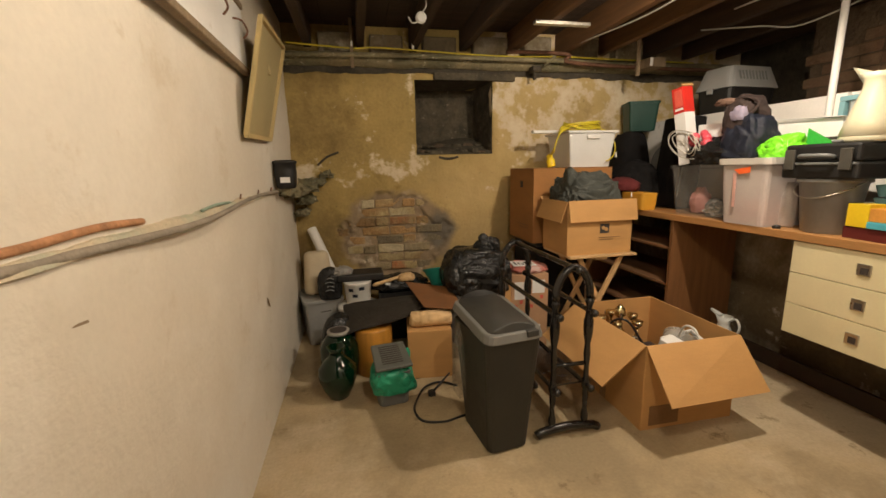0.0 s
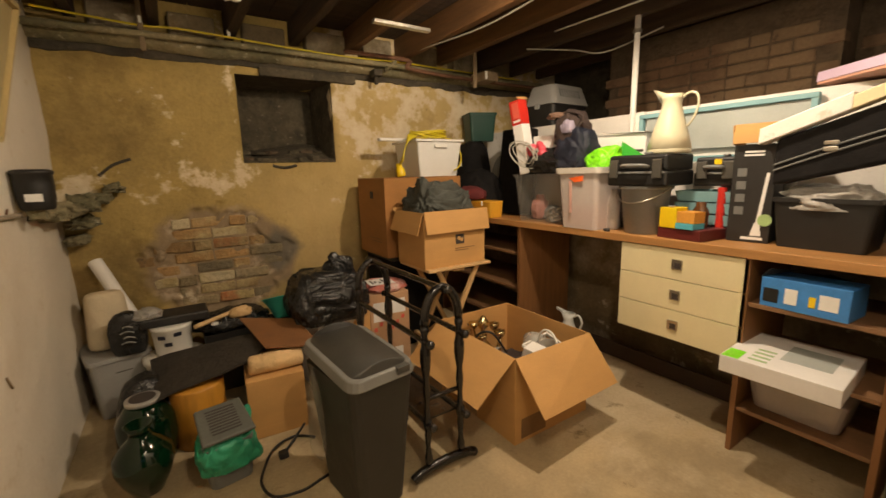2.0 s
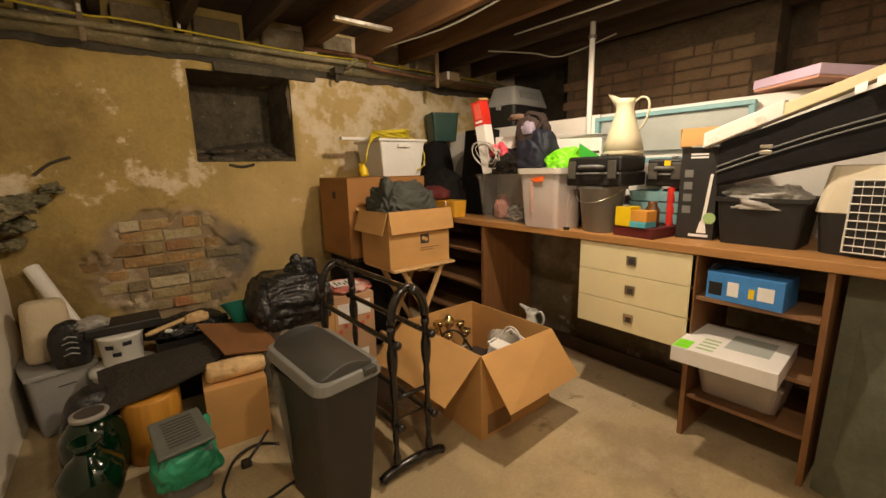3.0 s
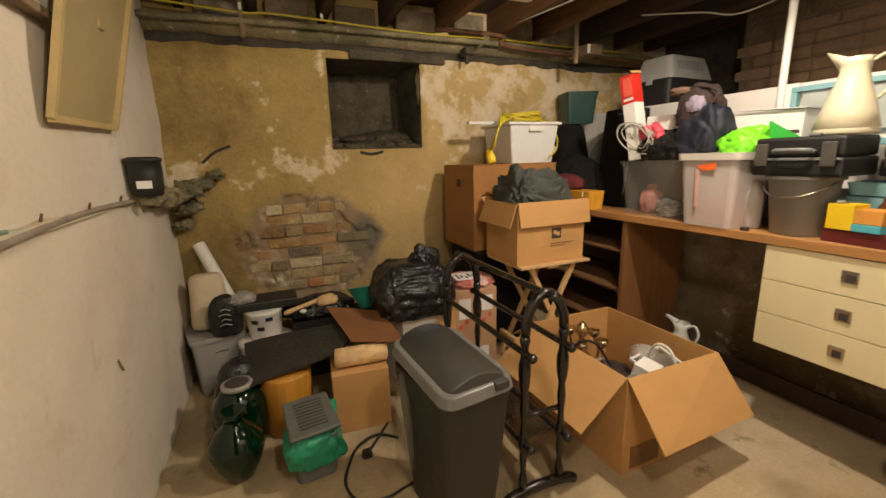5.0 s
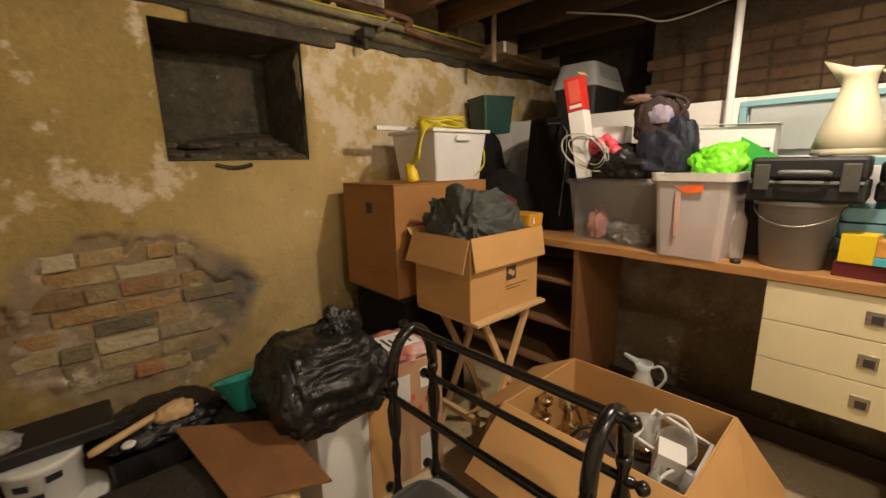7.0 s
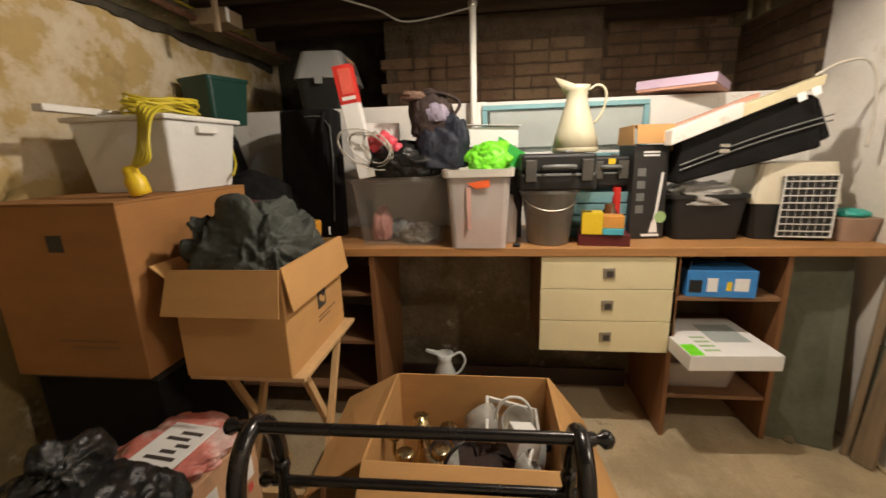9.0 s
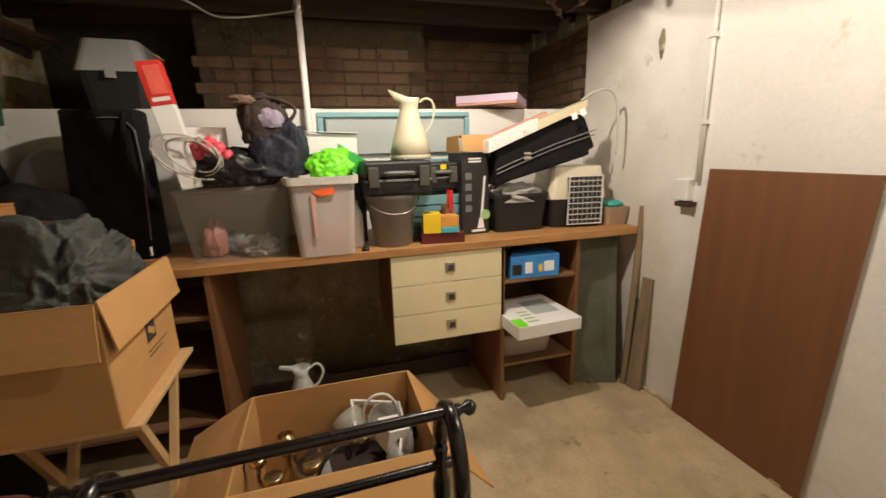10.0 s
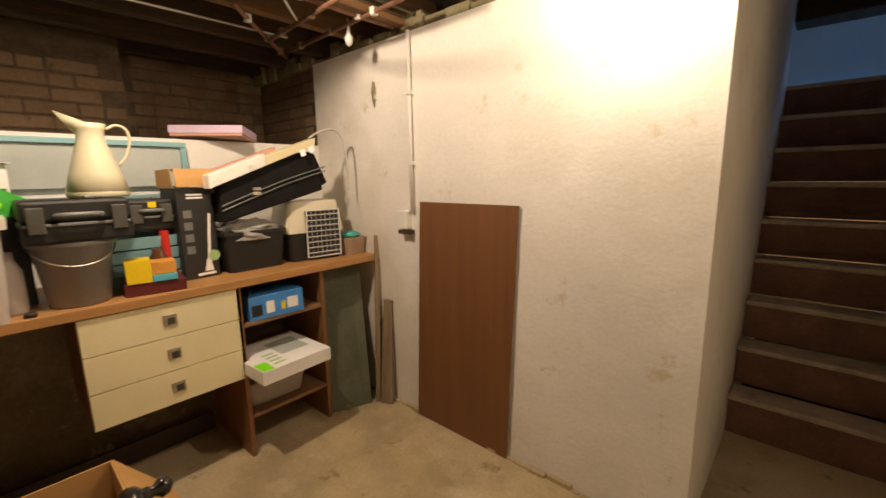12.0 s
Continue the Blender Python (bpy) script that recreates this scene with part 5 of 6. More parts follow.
t = thing("red_white_carton", (2.39, 2.555, 1.22), "tall narrow red and white carton leaning on the pile", "box", ry=-4, rx=-9, rz=8)
part("carton", boxes(((-0.045, -0.038, 0), (0.04, 0.038, 0.32))), PAPER, t, bevel=0.002)
part("red_top", boxes(((-0.0458, -0.0388, 0.3205), (0.0408, 0.0388, 0.475))), RED, t, "bright red printed upper part", bevel=0.002)
part("panel", boxes(((-0.0475, -0.033, 0.36), (-0.046, 0.020, 0.46))), mat("soft_red_print", (0.78, 0.13, 0.09), 0.5), t, "pinkish red printed panel")
part("stripe", boxes(((-0.0475, -0.033, 0.335), (-0.046, 0.025, 0.35))), PAPER, t, "white wording bar")
part("flap", plated((-0.05, -0.045, 0.476), (0.045, -0.045, 0.477), (0.05, -0.03, 0.495), (-0.045, -0.03, 0.492), 0.002), CARD, t)
t = thing("black_pile_bag", (2.45, 2.41, 1.215), "black polythene bag on the clear storage box", "bag")
part("bag", crumple((0.26, 0.40, 0.16), 41, 0.2, 2.6, 5), BLACK_BAG, t, smooth=True)
t = thing("pink_hand_weights", (2.40, 2.46, 1.31), "bright pink plastic toys in a tangle of white cable", "toys")
random.seed(21)
for i in range(5):
    a, c, h = -0.07 + 0.035 * i, 0.03 * math.sin(i * 2.1), 0.03 + 0.02 * (i % 3)
    part("piece", rod(bmesh.new(), (c - 0.04, a, h), (c - 0.02, a + 0.06, h + 0.05 * (i % 2)), [(0.014, 0), (0.026, 0.1), (0.026, 0.4), (0.016, 0.5), (0.024, 0.65), (0.02, 1)], 12), PINK, t, smooth=True)
t = thing("tangled_cable", (2.38, 2.50, 1.27), "tangle of pale grey cable over the pink toys", "cable")
for k in range(3):
    pts = []
    for i in range(16):
        a = i * 0.83 + k
        pts.append((-0.05 + 0.03 * math.sin(a * 1.3 + k), 0.02 * k + (0.07 + 0.025 * k) * math.cos(a), 0.07 + (0.06 + 0.015 * k) * math.sin(a * 1.05)))
    part("cable", tubes(pts, 0.003, 6, 4), CABLE_W, t, smooth=True)
t = thing("white_small_box", (2.52, 2.50, 1.37), "small white carton behind the pink toys", "box", rz=10)
part("carton", boxes(((-0.05, -0.07, 0), (0.08, 0.09, 0.09))), PAPER, t, bevel=0.002)
t = thing("brown_rucksack", (2.46, 2.28, 1.30), "brown and navy crumpled rucksack on the storage box", "rucksack")
part("upper", crumple((0.19, 0.20, 0.20), 51, 0.2, 1.8, 5, center=(0, -0.02, 0.09), squash=0.7), BROWN_CLOTH, t, "brown cloth upper part", smooth=True)
part("lower", crumple((0.23, 0.25, 0.24), 53, 0.2, 1.8, 5, center=(0, -0.06, -0.05), squash=0.7), NAVY, t, "navy cloth lower part", smooth=True)
part("strap", tubes([(-0.05, 0.03, 0.265), (-0.06, -0.06, 0.27), (-0.06, -0.13, 0.245), (-0.07, -0.15, 0.215), (-0.08, -0.12, 0.17)], 0.008, 6, 4), BROWN_CLOTH, t, smooth=True)
part("patch", crumple((0.07, 0.10, 0.08), 55, 0.2, 2, 4, center=(-0.07, -0.05, 0.15)), mat("lilac_grey_cloth", (0.30, 0.26, 0.34), 0.8), t, "lilac grey cloth", smooth=True)
part("flap", crumple((0.12, 0.12, 0.04), 57, 0.25, 2, 4, center=(-0.04, 0.06, 0.245)), mat("faded_brown_cloth", (0.17, 0.10, 0.07), 0.85, 0.1), t, "faded brown top flap", smooth=True)

# ---- boxes on the folding table ----
t = thing("folding_table", (1.60, 2.58, 0), "small folding pine table under the open cardboard box", "folding table")
part("top", boxes(((-0.01, -0.02, 0.648), (0.46, 0.36, 0.664))), PINE, t, bevel=0.003)
for y in (0.03, 0.31):
    part("leg", plated((0.03, y, 0.003), (0.06, y, 0.003), (0.39, y, 0.647), (0.36, y, 0.647), 0.02), PINE, t)
    part("leg", plated((0.40, y + 0.022, 0.003), (0.43, y + 0.022, 0.003), (0.10, y + 0.022, 0.647), (0.07, y + 0.022, 0.647), 0.02), PINE, t)
part("stretcher", boxes(((0.05, 0.05, 0.15), (0.075, 0.31, 0.175))), PINE, t)
part("rail", boxes(((0.18, 0.0, 0.63), (0.26, 0.34, 0.6475))), PINE, t)
bw, bd, bh = 0.455, 0.345, 0.30
t = thing("open_carton", (1.583, 2.595, 0.665), "open brown cardboard box with a printed logo on the table", "box")
carton_body(t, bw, bd, bh)
part("front_flap", plated((0.0, -0.006, bh + 0.045), (bw + 0.012, -0.012, bh + 0.045), (bw + 0.018, -0.028, bh - 0.085), (0.005, -0.026, bh - 0.085), 0.004), CARD, t, "folded down front flap")
part("front_lip", plated((0.0, -0.001, bh + 0.0005), (bw, -0.001, bh + 0.0005), (bw + 0.01, -0.008, bh + 0.048), (0.0, -0.006, bh + 0.048), -0.004), CARD, t)
part("side_flap", plated((-0.003, 0.0, bh + 0.04), (-0.003, bd, bh + 0.04), (-0.045, bd + 0.01, bh - 0.085), (-0.05, -0.01, bh - 0.085), 0.004), CARD, t, "drooping side flap")
part("side_lip", boxes(((0.0, 0.0, bh + 0.0005), (0.004, bd, bh + 0.042))), CARD, t)
part("side_lip", boxes(((bw - 0.004, 0, bh + 0.0005), (bw, bd, bh + 0.042))), CARD, t)
part("back_flap", plated((0.0, bd, bh + 0.0005), (bw, bd, bh + 0.0005), (bw, bd + 0.06, bh + 0.05), (0, bd + 0.06, bh + 0.05), 0.004), CARD, t)
part("logo", boxes(((0.225, -0.0022, 0.135), (0.29, -0.0006, 0.195))), INK, t, "square dark printed logo")
part("logo_mark", rod(rod(bmesh.new(), (0.248, -0.0036, 0.17), (0.248, -0.0024, 0.17), [(0.012, 0), (0.012, 1)], 12), (0.268, -0.0036, 0.16), (0.268, -0.0024, 0.16), [(0.012, 0), (0.012, 1)], 12), CARD, t, "pale printed loops")
for i in range(2):
    part("print_bar", boxes(((0.22, -0.0022, 0.105 - i * 0.014), (0.37 - i * 0.05, -0.0006, 0.110 - i * 0.014))), mat("brown_print", (0.22, 0.12, 0.05), 0.8) if i == 0 else bpy.data.materials["brown_print"], t, "faint illegible wording bar")
part("tear", boxes(((0.12, -0.0022, 0.262), (0.20, -0.0006, 0.268))), INK, t)
t = thing("charcoal_coat", (1.80, 2.77, 0.93), "charcoal waterproof coat heaped in the open cardboard box", "coat")
part("coat", crumple((0.425, 0.32, 0.25), 61, 0.34, 2.0, 6, flat=0.3, squash=0.6, peaks=(((-0.35, -0.1, 0.8), 0.15),)), CLOTH_GREY, t, smooth=True)
part("zip_tag", boxes(((0.235, -0.15, 0.09), (0.242, -0.146, 0.12))), PAPER, t)

t = thing("tall_carton", (1.545, 3.03, 0.67), "tall closed brown cardboard box by the damp wall", "box")
part("box_body", boxes(((0, 0, 0), (0.62, 0.46, 0.535))), SHADED_CARD, t, bevel=0.004)
part("top_flap", boxes(((0, 0, 0.536), (0.62, 0.228, 0.541))), SHADED_CARD, t)
part("top_flap", boxes(((0, 0.232, 0.536), (0.62, 0.46, 0.541))), SHADED_CARD, t)
part("logo", boxes(((-0.0015, 0.19, 0.40), (-0.0003, 0.24, 0.45))), INK, t, "square dark printed logo")
part("print_bar", boxes(((-0.0015, 0.08, 0.12), (-0.0003, 0.28, 0.125)), ((-0.0015, 0.08, 0.10), (-0.0003, 0.24, 0.105))), bpy.data.materials["brown_print"], t, "faint illegible wording bar")
t = thing("storage_chest", (1.56, 3.05, 0.0), "dark wooden chest standing under the tall carton", "chest")
part("chest", boxes(((0.03, 0, 0), (0.44, 0.44, 0.64))), BLACK_FABRIC, t, bevel=0.006)
part("lid", boxes(((0.02, -0.01, 0.6405), (0.45, 0.45, 0.669))), BLACK_PLASTIC, t, bevel=0.006)

t = thing("white_lidded_bin", (2.02, 3.25, 1.213), "white plastic storage bin on the tall carton", "storage bin", rz=-2)
part("tub", taper(0.31, 0.33, 0.365, 0.38, 0, 0.24, 0.004, 0.012), mat("offwhite_plastic", (0.70, 0.70, 0.68), 0.45, 0.04), t)
part("lid", boxes(((-0.20, -0.205, 0.241), (0.20, 0.205, 0.259))), WHITE_PLASTIC, t, bevel=0.006)
part("handle", boxes(((-0.05, -0.206, 0.20), (0.05, -0.19, 0.226))), WHITE_PLASTIC, t, bevel=0.004)
t = thing("white_lath", (1.86, 3.33, 1.474), "short white painted strip lying across the bin lid", "strip")
part("strip", boxes(((-0.2, -0.02, 0), (0.10, 0.02, 0.022))), WHITE_PAINT, t, bevel=0.003)
t = thing("yellow_extension_lead", (1.985, 3.20, 1.473), "coiled yellow extension lead on the white bin", "extension lead")
random.seed(8)
for k in range(5):
    pts = []
    for i in range(14):
        a = i * 0.75 + k * 1.1
        pts.append(((0.145 + 0.02 * math.sin(i + k)) * math.cos(a), (0.08 + 0.015 * math.cos(i * 2 + k)) * math.sin(a), 0.012 + 0.009 * k + 0.012 * (1 + math.sin(i * 1.7 + k))))
    part("cable", tubes(pts, 0.005, 6, 4), CABLE_Y, t, smooth=True)
for k in range(5):
    part("cable", tubes([(-0.12 - 0.01 * k, -0.06 - 0.02 * k, 0.02), (-0.19 - 0.012 * k, -0.08 - 0.02 * k, 0.03 - 0.012 * k), (-0.225 - 0.014 * k, -0.10 - 0.018 * k, -0.04 - 0.012 * k), (-0.26 - 0.008 * k, -0.11 - 0.015 * k, -0.12 - 0.008 * k), (-0.285, -0.10, -0.172)], 0.005, 6, 4), CABLE_Y, t, smooth=True)
part("cable", tubes([(0.12, 0.0, 0.02), (0.20, -0.05, 0.0), (0.24, -0.09, -0.09), (0.22, -0.12, -0.17), (0.17, -0.14, -0.21), (0.13, -0.16, -0.22)], 0.005, 6, 4), CABLE_Y, t, smooth=True)
part("socket", rod(bmesh.new(), (-0.275, -0.11, -0.255), (-0.29, -0.095, -0.165), [(0.028, 0), (0.030, 0.1), (0.030, 0.55), (0.022, 0.65), (0.022, 0.9), (0.012, 1)], 16), YELLOW, t, "bright yellow plug socket", smooth=True)

# ---- the towel rail, bin, open box ----
t = thing("towel_rail", (0, 0, 0), "black lacquered turned wooden towel rail standing on the floor", "towel rail")
POST = [(0.011, 0), (0.017, 0.02), (0.017, 0.06), (0.012, 0.09), (0.010, 0.14), (0.015, 0.22), (0.012, 0.27), (0.019, 0.29), (0.019, 0.34), (0.013, 0.37), (0.011, 0.45), (0.016, 0.56), (0.012, 0.64), (0.019, 0.70), (0.022, 0.76), (0.022, 0.82), (0.016, 0.86), (0.013, 0.93), (0.019, 0.97), (0.015, 1)]
for y, dx in ((1.835, 0.0), (2.47, -0.015)):
    for x in (1.122 + dx, 1.285 + dx):
        part("post", rod(bmesh.new(), (x, y, 0.055), (x, y, 0.66), POST, 16), BLACK_GLOSS, t, smooth=True)
    cx = 1.2035 + dx
    part("arch", tubes([(cx + 0.081 * math.cos(a), y, 0.665 + 0.135 * math.sin(a)) for a in [math.pi * i / 10 for i in range(11)]], 0.018, 10, 2), BLACK_GLOSS, t, smooth=True)
    part("foot", tubes([(cx - 0.155, y, 0.012), (cx - 0.12, y, 0.028), (cx, y, 0.040), (cx + 0.12, y, 0.028), (cx + 0.155, y, 0.012)], 0.020, 10, 3), BLACK_GLOSS, t, smooth=True)
RAIL = [(0.006, 0), (0.016, 0.01), (0.018, 0.025), (0.009, 0.04), (0.014, 0.05), (0.012, 0.08), (0.012, 0.92), (0.014, 0.95), (0.009, 0.96), (0.018, 0.975), (0.016, 0.99), (0.006, 1)]
for x, z in ((1.122, 0.595), (1.285, 0.60), (1.2035, 0.80), (1.122, 0.245), (1.285, 0.245)):
    part("rail", rod(bmesh.new(), (x, 1.775, z), (x - 0.015, 2.53, z), RAIL, 12), BLACK_GLOSS, t, smooth=True)
part("cross_bar", tubes([(1.12, 1.835, 0.35), (1.285, 1.835, 0.35)], 0.010, 8, 1), BLACK_GLOSS, t, smooth=True)
part("lower_shelf", plated((1.13, 1.86, 0.235), (1.275, 1.86, 0.235), (1.26, 2.45, 0.235), (1.115, 2.45, 0.235), 0.010), BLACK_GLOSS, t)

t = thing("waste_bin", (0.878, 1.932, 0), "tall charcoal plastic waste bin with a grey flip lid", "waste bin", rz=8)
part("body", taper(0.19, 0.29, 0.26, 0.375, 0.002, 0.535, 0, 0.03, bulge=0), BIN_BODY, t, bevel=0.004)
bm = taper(0.282, 0.412, 0.262, 0.392, 0.534, 0.572, 0.024, 0.05, 4)
for v in bm.verts:
    v.co.z += 0.10 * (v.co.y + 0.2)
part("rim", bm, BIN_RIM, t, "silver grey rim of the lid", bevel=0.006)
bm = taper(0.238, 0.372, 0.225, 0.36, 0.545, 0.566, 0, 0.04, 4)
bmesh.ops.subdivide_edges(bm, edges=bm.edges[:], cuts=3, use_grid_fill=True)
for v in bm.verts:
    if v.co.z > 0.558:
        v.co.z += 0.045 * (1 - (v.co.x / 0.12) ** 2) + 0.10 * (v.co.y + 0.2)
part("flip_lid", bm, BIN_LID, t, "dark grey domed flip lid", smooth=True)
part("catch", boxes(((0.045, -0.206, 0.548), (0.10, -0.17, 0.575))), BIN_LID, t, "dark push catch", bevel=0.004)
t = thing("bin_liner_bag", (0.722, 1.98, 0.20), "clear polythene bag hanging from the side of the waste bin", "bag")
part("bag", crumple((0.05, 0.14, 0.32), 71, 0.2, 2.4, 4), mat("clear_polythene", (0.45, 0.42, 0.35), 0.12, 0.1, alpha=0.14), t, smooth=True)

BX, BY, BW, BD, BH = 1.54, 1.77, 0.505, 0.615, 0.425
t = thing("big_open_carton", (BX, BY, 0.0), "large open cardboard box of glass and lamp fittings on the floor", "box")
carton_body(t, BW, BD, BH, CARD, th=0.006)
part("front_flap", plated((0.0, -0.002, BH + 0.001), (BW, -0.002, BH + 0.001), (BW + 0.025, -0.155, 0.215), (-0.005, -0.185, 0.23), 0.005), CARD, t, "front flap folded out and down")
part("side_flap", plated((-0.002, 0.005, BH + 0.001), (-0.002, BD, BH + 0.001), (-0.21, BD, 0.25), (-0.215, 0.0, 0.26), -0.005), CARD, t, "side flap folded out and down")
part("back_flap", plated((0.0, BD + 0.002, BH), (BW, BD + 0.002, BH), (BW, BD + 0.22, 0.30), (0, BD + 0.20, 0.28), -0.005), CARD, t, "back flap folded out and down")
part("tape", boxes(((-0.0018, 0.28, 0.004), (-0.0005, 0.33, BH))), TAPE, t, "glossy brown packing tape")
part("hand_hole", boxes(((0.19, BD - 0.0075, 0.345), (0.27, BD - 0.0062, 0.365))), INK, t, "dark hand hole")
part("base_print", boxes(((0.04, -0.0018, 0.02), (0.2, -0.0006, 0.12))), bpy.data.materials["brown_print"], t, "faded brown print panel")


def glass_shade(x, y, z, r, rot, m, name="glass_light_fitting", label="clear ribbed glass lamp shade in the box"):
    t = thing(name, (x, y, z), label, "lamp shade", "loose lamp shades", rx=rot[0], ry=rot[1])
    part("shade", lathe([(r * 0.35, 0), (r * 0.4, 0.01), (r * 0.9, r * 0.8), (r, r * 1.5), (r * 0.94, r * 1.5), (r * 0.8, r * 0.8)], 20), m, t, smooth=True)
    part("neck", lathe([(r * 0.34, -0.02), (r * 0.38, 0)], 14), BRASS, t)


SHADEGLASS = mat("cloudy_glass", (0.68, 0.68, 0.64), 0.1, 0.08, 10, 0.05, alpha=0.38)
glass_shade(BX + 0.14, BY + 0.15, 0.25, 0.06, (50, 20), SHADEGLASS)
glass_shade(BX + 0.33, BY + 0.22, 0.27, 0.07, (-30, 60), SHADEGLASS)
glass_shade(BX + 0.40, BY + 0.16, 0.26, 0.065, (20, -40), SHADEGLASS)
glass_shade(BX + 0.30, BY + 0.13, 0.24, 0.06, (100, 10), SHADEGLASS)
glass_shade(BX + 0.20, BY + 0.42, 0.24, 0.055, (80, 60), SHADEGLASS)
t = thing("brass_chandelier", (BX + 0.19, BY + 0.465, 0.12), "tarnished brass chandelier parts heaped in the box", "light fitting")
part("stem", lathe([(0.03, 0), (0.05, 0.03), (0.02, 0.07), (0.045, 0.12), (0.05, 0.15), (0.02, 0.19), (0.012, 0.25), (0.03, 0.27), (0.032, 0.30), (0.01, 0.33)], 20), BRASS, t, smooth=True)
for i in range(5):
    a = i * 1.2566
    part("arm", tubes([(0.03 * math.cos(a), 0.03 * math.sin(a), 0.12), (0.08 * math.cos(a), 0.08 * math.sin(a), 0.09), (0.115 * math.cos(a), 0.115 * math.sin(a), 0.15), (0.10 * math.cos(a + 0.2), 0.10 * math.sin(a + 0.2), 0.22)], 0.007, 8, 4), BRASS, t, smooth=True)
    part("cup", lathe([(0.012, 0), (0.028, 0.02), (0.03, 0.04), (0.024, 0.042)], 14, at=(0.10 * math.cos(a + 0.2), 0.10 * math.sin(a + 0.2), 0.22)), BRASS, t, smooth=True)
t = thing("white_cube_box", (BX + 0.20, BY + 0.07, 0.29), "small white cardboard cube with round holes in the big box", "box", rz=18, rx=12)
part("cube", boxes(((0, 0, 0), (0.10, 0.085, 0.08))), PAPER, t, bevel=0.003)
part("hole", rod(rod(bmesh.new(), (0.035, -0.0015, 0.045), (0.035, 0.001, 0.045), [(0.007, 0), (0.007, 1)], 12), (-0.0015, 0.04, 0.04), (0.001, 0.04, 0.04), [(0.008, 0), (0.008, 1)], 12), INK, t, "dark round hole")
t = thing("white_frame_rack", (BX + 0.29, BY + 0.05, 0.26), "white plastic frame lying inside the big box", "rack", rx=16, ry=-8)
for lo, hi in (((0, 0, 0), (0.19, 0.012, 0.02)), ((0, 0.20, 0), (0.19, 0.212, 0.02)), ((0, 0.0125, 0), (0.012, 0.1995, 0.02)), ((0.178, 0.0125, 0), (0.19, 0.1995, 0.02))):
    part("bar", boxes((lo, hi)), WHITE_PLASTIC, t, bevel=0.003)
for i, pp in enumerate(([(0.36, 0.21, 0.29), (0.36, 0.205, 0.37), (0.36, 0.17, 0.42), (0.36, 0.115, 0.42), (0.36, 0.08, 0.37), (0.36, 0.075, 0.30)], [(0.06, 0.40, 0.28), (0.07, 0.36, 0.40), (0.12, 0.30, 0.42), (0.20, 0.28, 0.30)], [(0.10, 0.12, 0.30), (0.16, 0.10, 0.34), (0.26, 0.08, 0.32), (0.34, 0.12, 0.30)])):
    t = thing("white_handle_hoop", (BX, BY, 0.0), "white plastic hoop and cable loop in the big box", "hoop")
    part("hoop", tubes(pp, 0.006, 8, 6), WHITE_PLASTIC if i != 1 else CABLE_K, t, smooth=True)
t = thing("box_packing", (BX + 0.25, BY + 0.30, 0.008), "crumpled brown packing and oddments filling the big box", "packing")
part("packing", crumple((0.46, 0.56, 0.22), 81, 0.22, 2.6, 5, flat=0.3, squash=0.7), BROWN_CLOTH, t, smooth=True)
t = thing("blue_small_carton", (BX + 0.10, BY + 0.285, 0.21), "small blue and red carton in the big box", "box", rz=-80)
part("carton", boxes(((0, 0, 0), (0.10, 0.05, 0.06))), mat("deep_blue", (0.03, 0.04, 0.32), 0.5), t, bevel=0.002)
part("red_end", boxes(((-0.11, 0, 0), (-0.001, 0.10, 0.05))), mat("brick_red", (0.28, 0.07, 0.04), 0.6), t, "brick red carton end", bevel=0.002)
t = thing("dark_bottle", (BX + 0.36, BY + 0.09, 0.22), "dark blue glass bottle lying in the big box", "bottle", rx=75)
part("bottle", lathe([(0.03, 0), (0.034, 0.01), (0.034, 0.10), (0.012, 0.14), (0.012, 0.17)], 16), mat("dark_blue_glass", (0.01, 0.02, 0.05), 0.08, 0.1, coat=0.5), t, smooth=True)

t = thing("white_porcelain_jug", (2.45, 2.235, 0.0), "white shaped jug on a box behind the open carton", "jug")
part("stand", boxes(((-0.07, -0.1, 0.0), (0.1, 0.1, 0.14))), BLACK_PLASTIC, t, bevel=0.004)
part("jug", lathe([(0.03, 0.141), (0.045, 0.16), (0.055, 0.20), (0.035, 0.25), (0.032, 0.27), (0.045, 0.31), (0.04, 0.31), (0.028, 0.27)], 20), mat("white_glaze", (0.66, 0.68, 0.66), 0.2, 0.03, coat=0.4), t, smooth=True)
part("spout", plated((-0.02, 0.03, 0.30), (0.02, 0.03, 0.30), (0.006, 0.10, 0.318), (-0.006, 0.10, 0.318), 0.012), bpy.data.materials["white_glaze"], t)
part("handle", tubes([(0, -0.035, 0.29), (0, -0.08, 0.315), (0, -0.105, 0.27), (0, -0.08, 0.21), (0, -0.045, 0.185)], 0.007, 8, 4), bpy.data.materials["white_glaze"], t, smooth=True)

t = thing("printed_carton", (1.27, 2.73, 0.0), "worn cardboard box with red print and labels by the towel rail", "box", rz=-6)
part("box_body", boxes(((0, 0, 0), (0.25, 0.30, 0.53))), mat("pale_cardboard", (0.50, 0.30, 0.17), 0.8, 0.1), t, bevel=0.004)
for lo, hi in (((0.02, -0.0018, 0.36), (0.09, -0.0006, 0.48)), ((0.14, -0.0018, 0.40), (0.225, -0.0006, 0.49)), ((0.13, -0.0018, 0.02), (0.2, -0.0006, 0.18))):
    part("label", boxes((lo, hi)), PAPER, t, "white shipping label")
for i in range(6):
    part("print", boxes(((0.02 + 0.035 * i, -0.003, 0.30 + 0.03 * (i % 3)), (0.04 + 0.035 * i, -0.002, 0.325 + 0.03 * (i % 3)))), mat("faded_red_print", (0.62, 0.10, 0.07), 0.7) if i == 0 else bpy.data.materials["faded_red_print"], t, "faded red print mark")
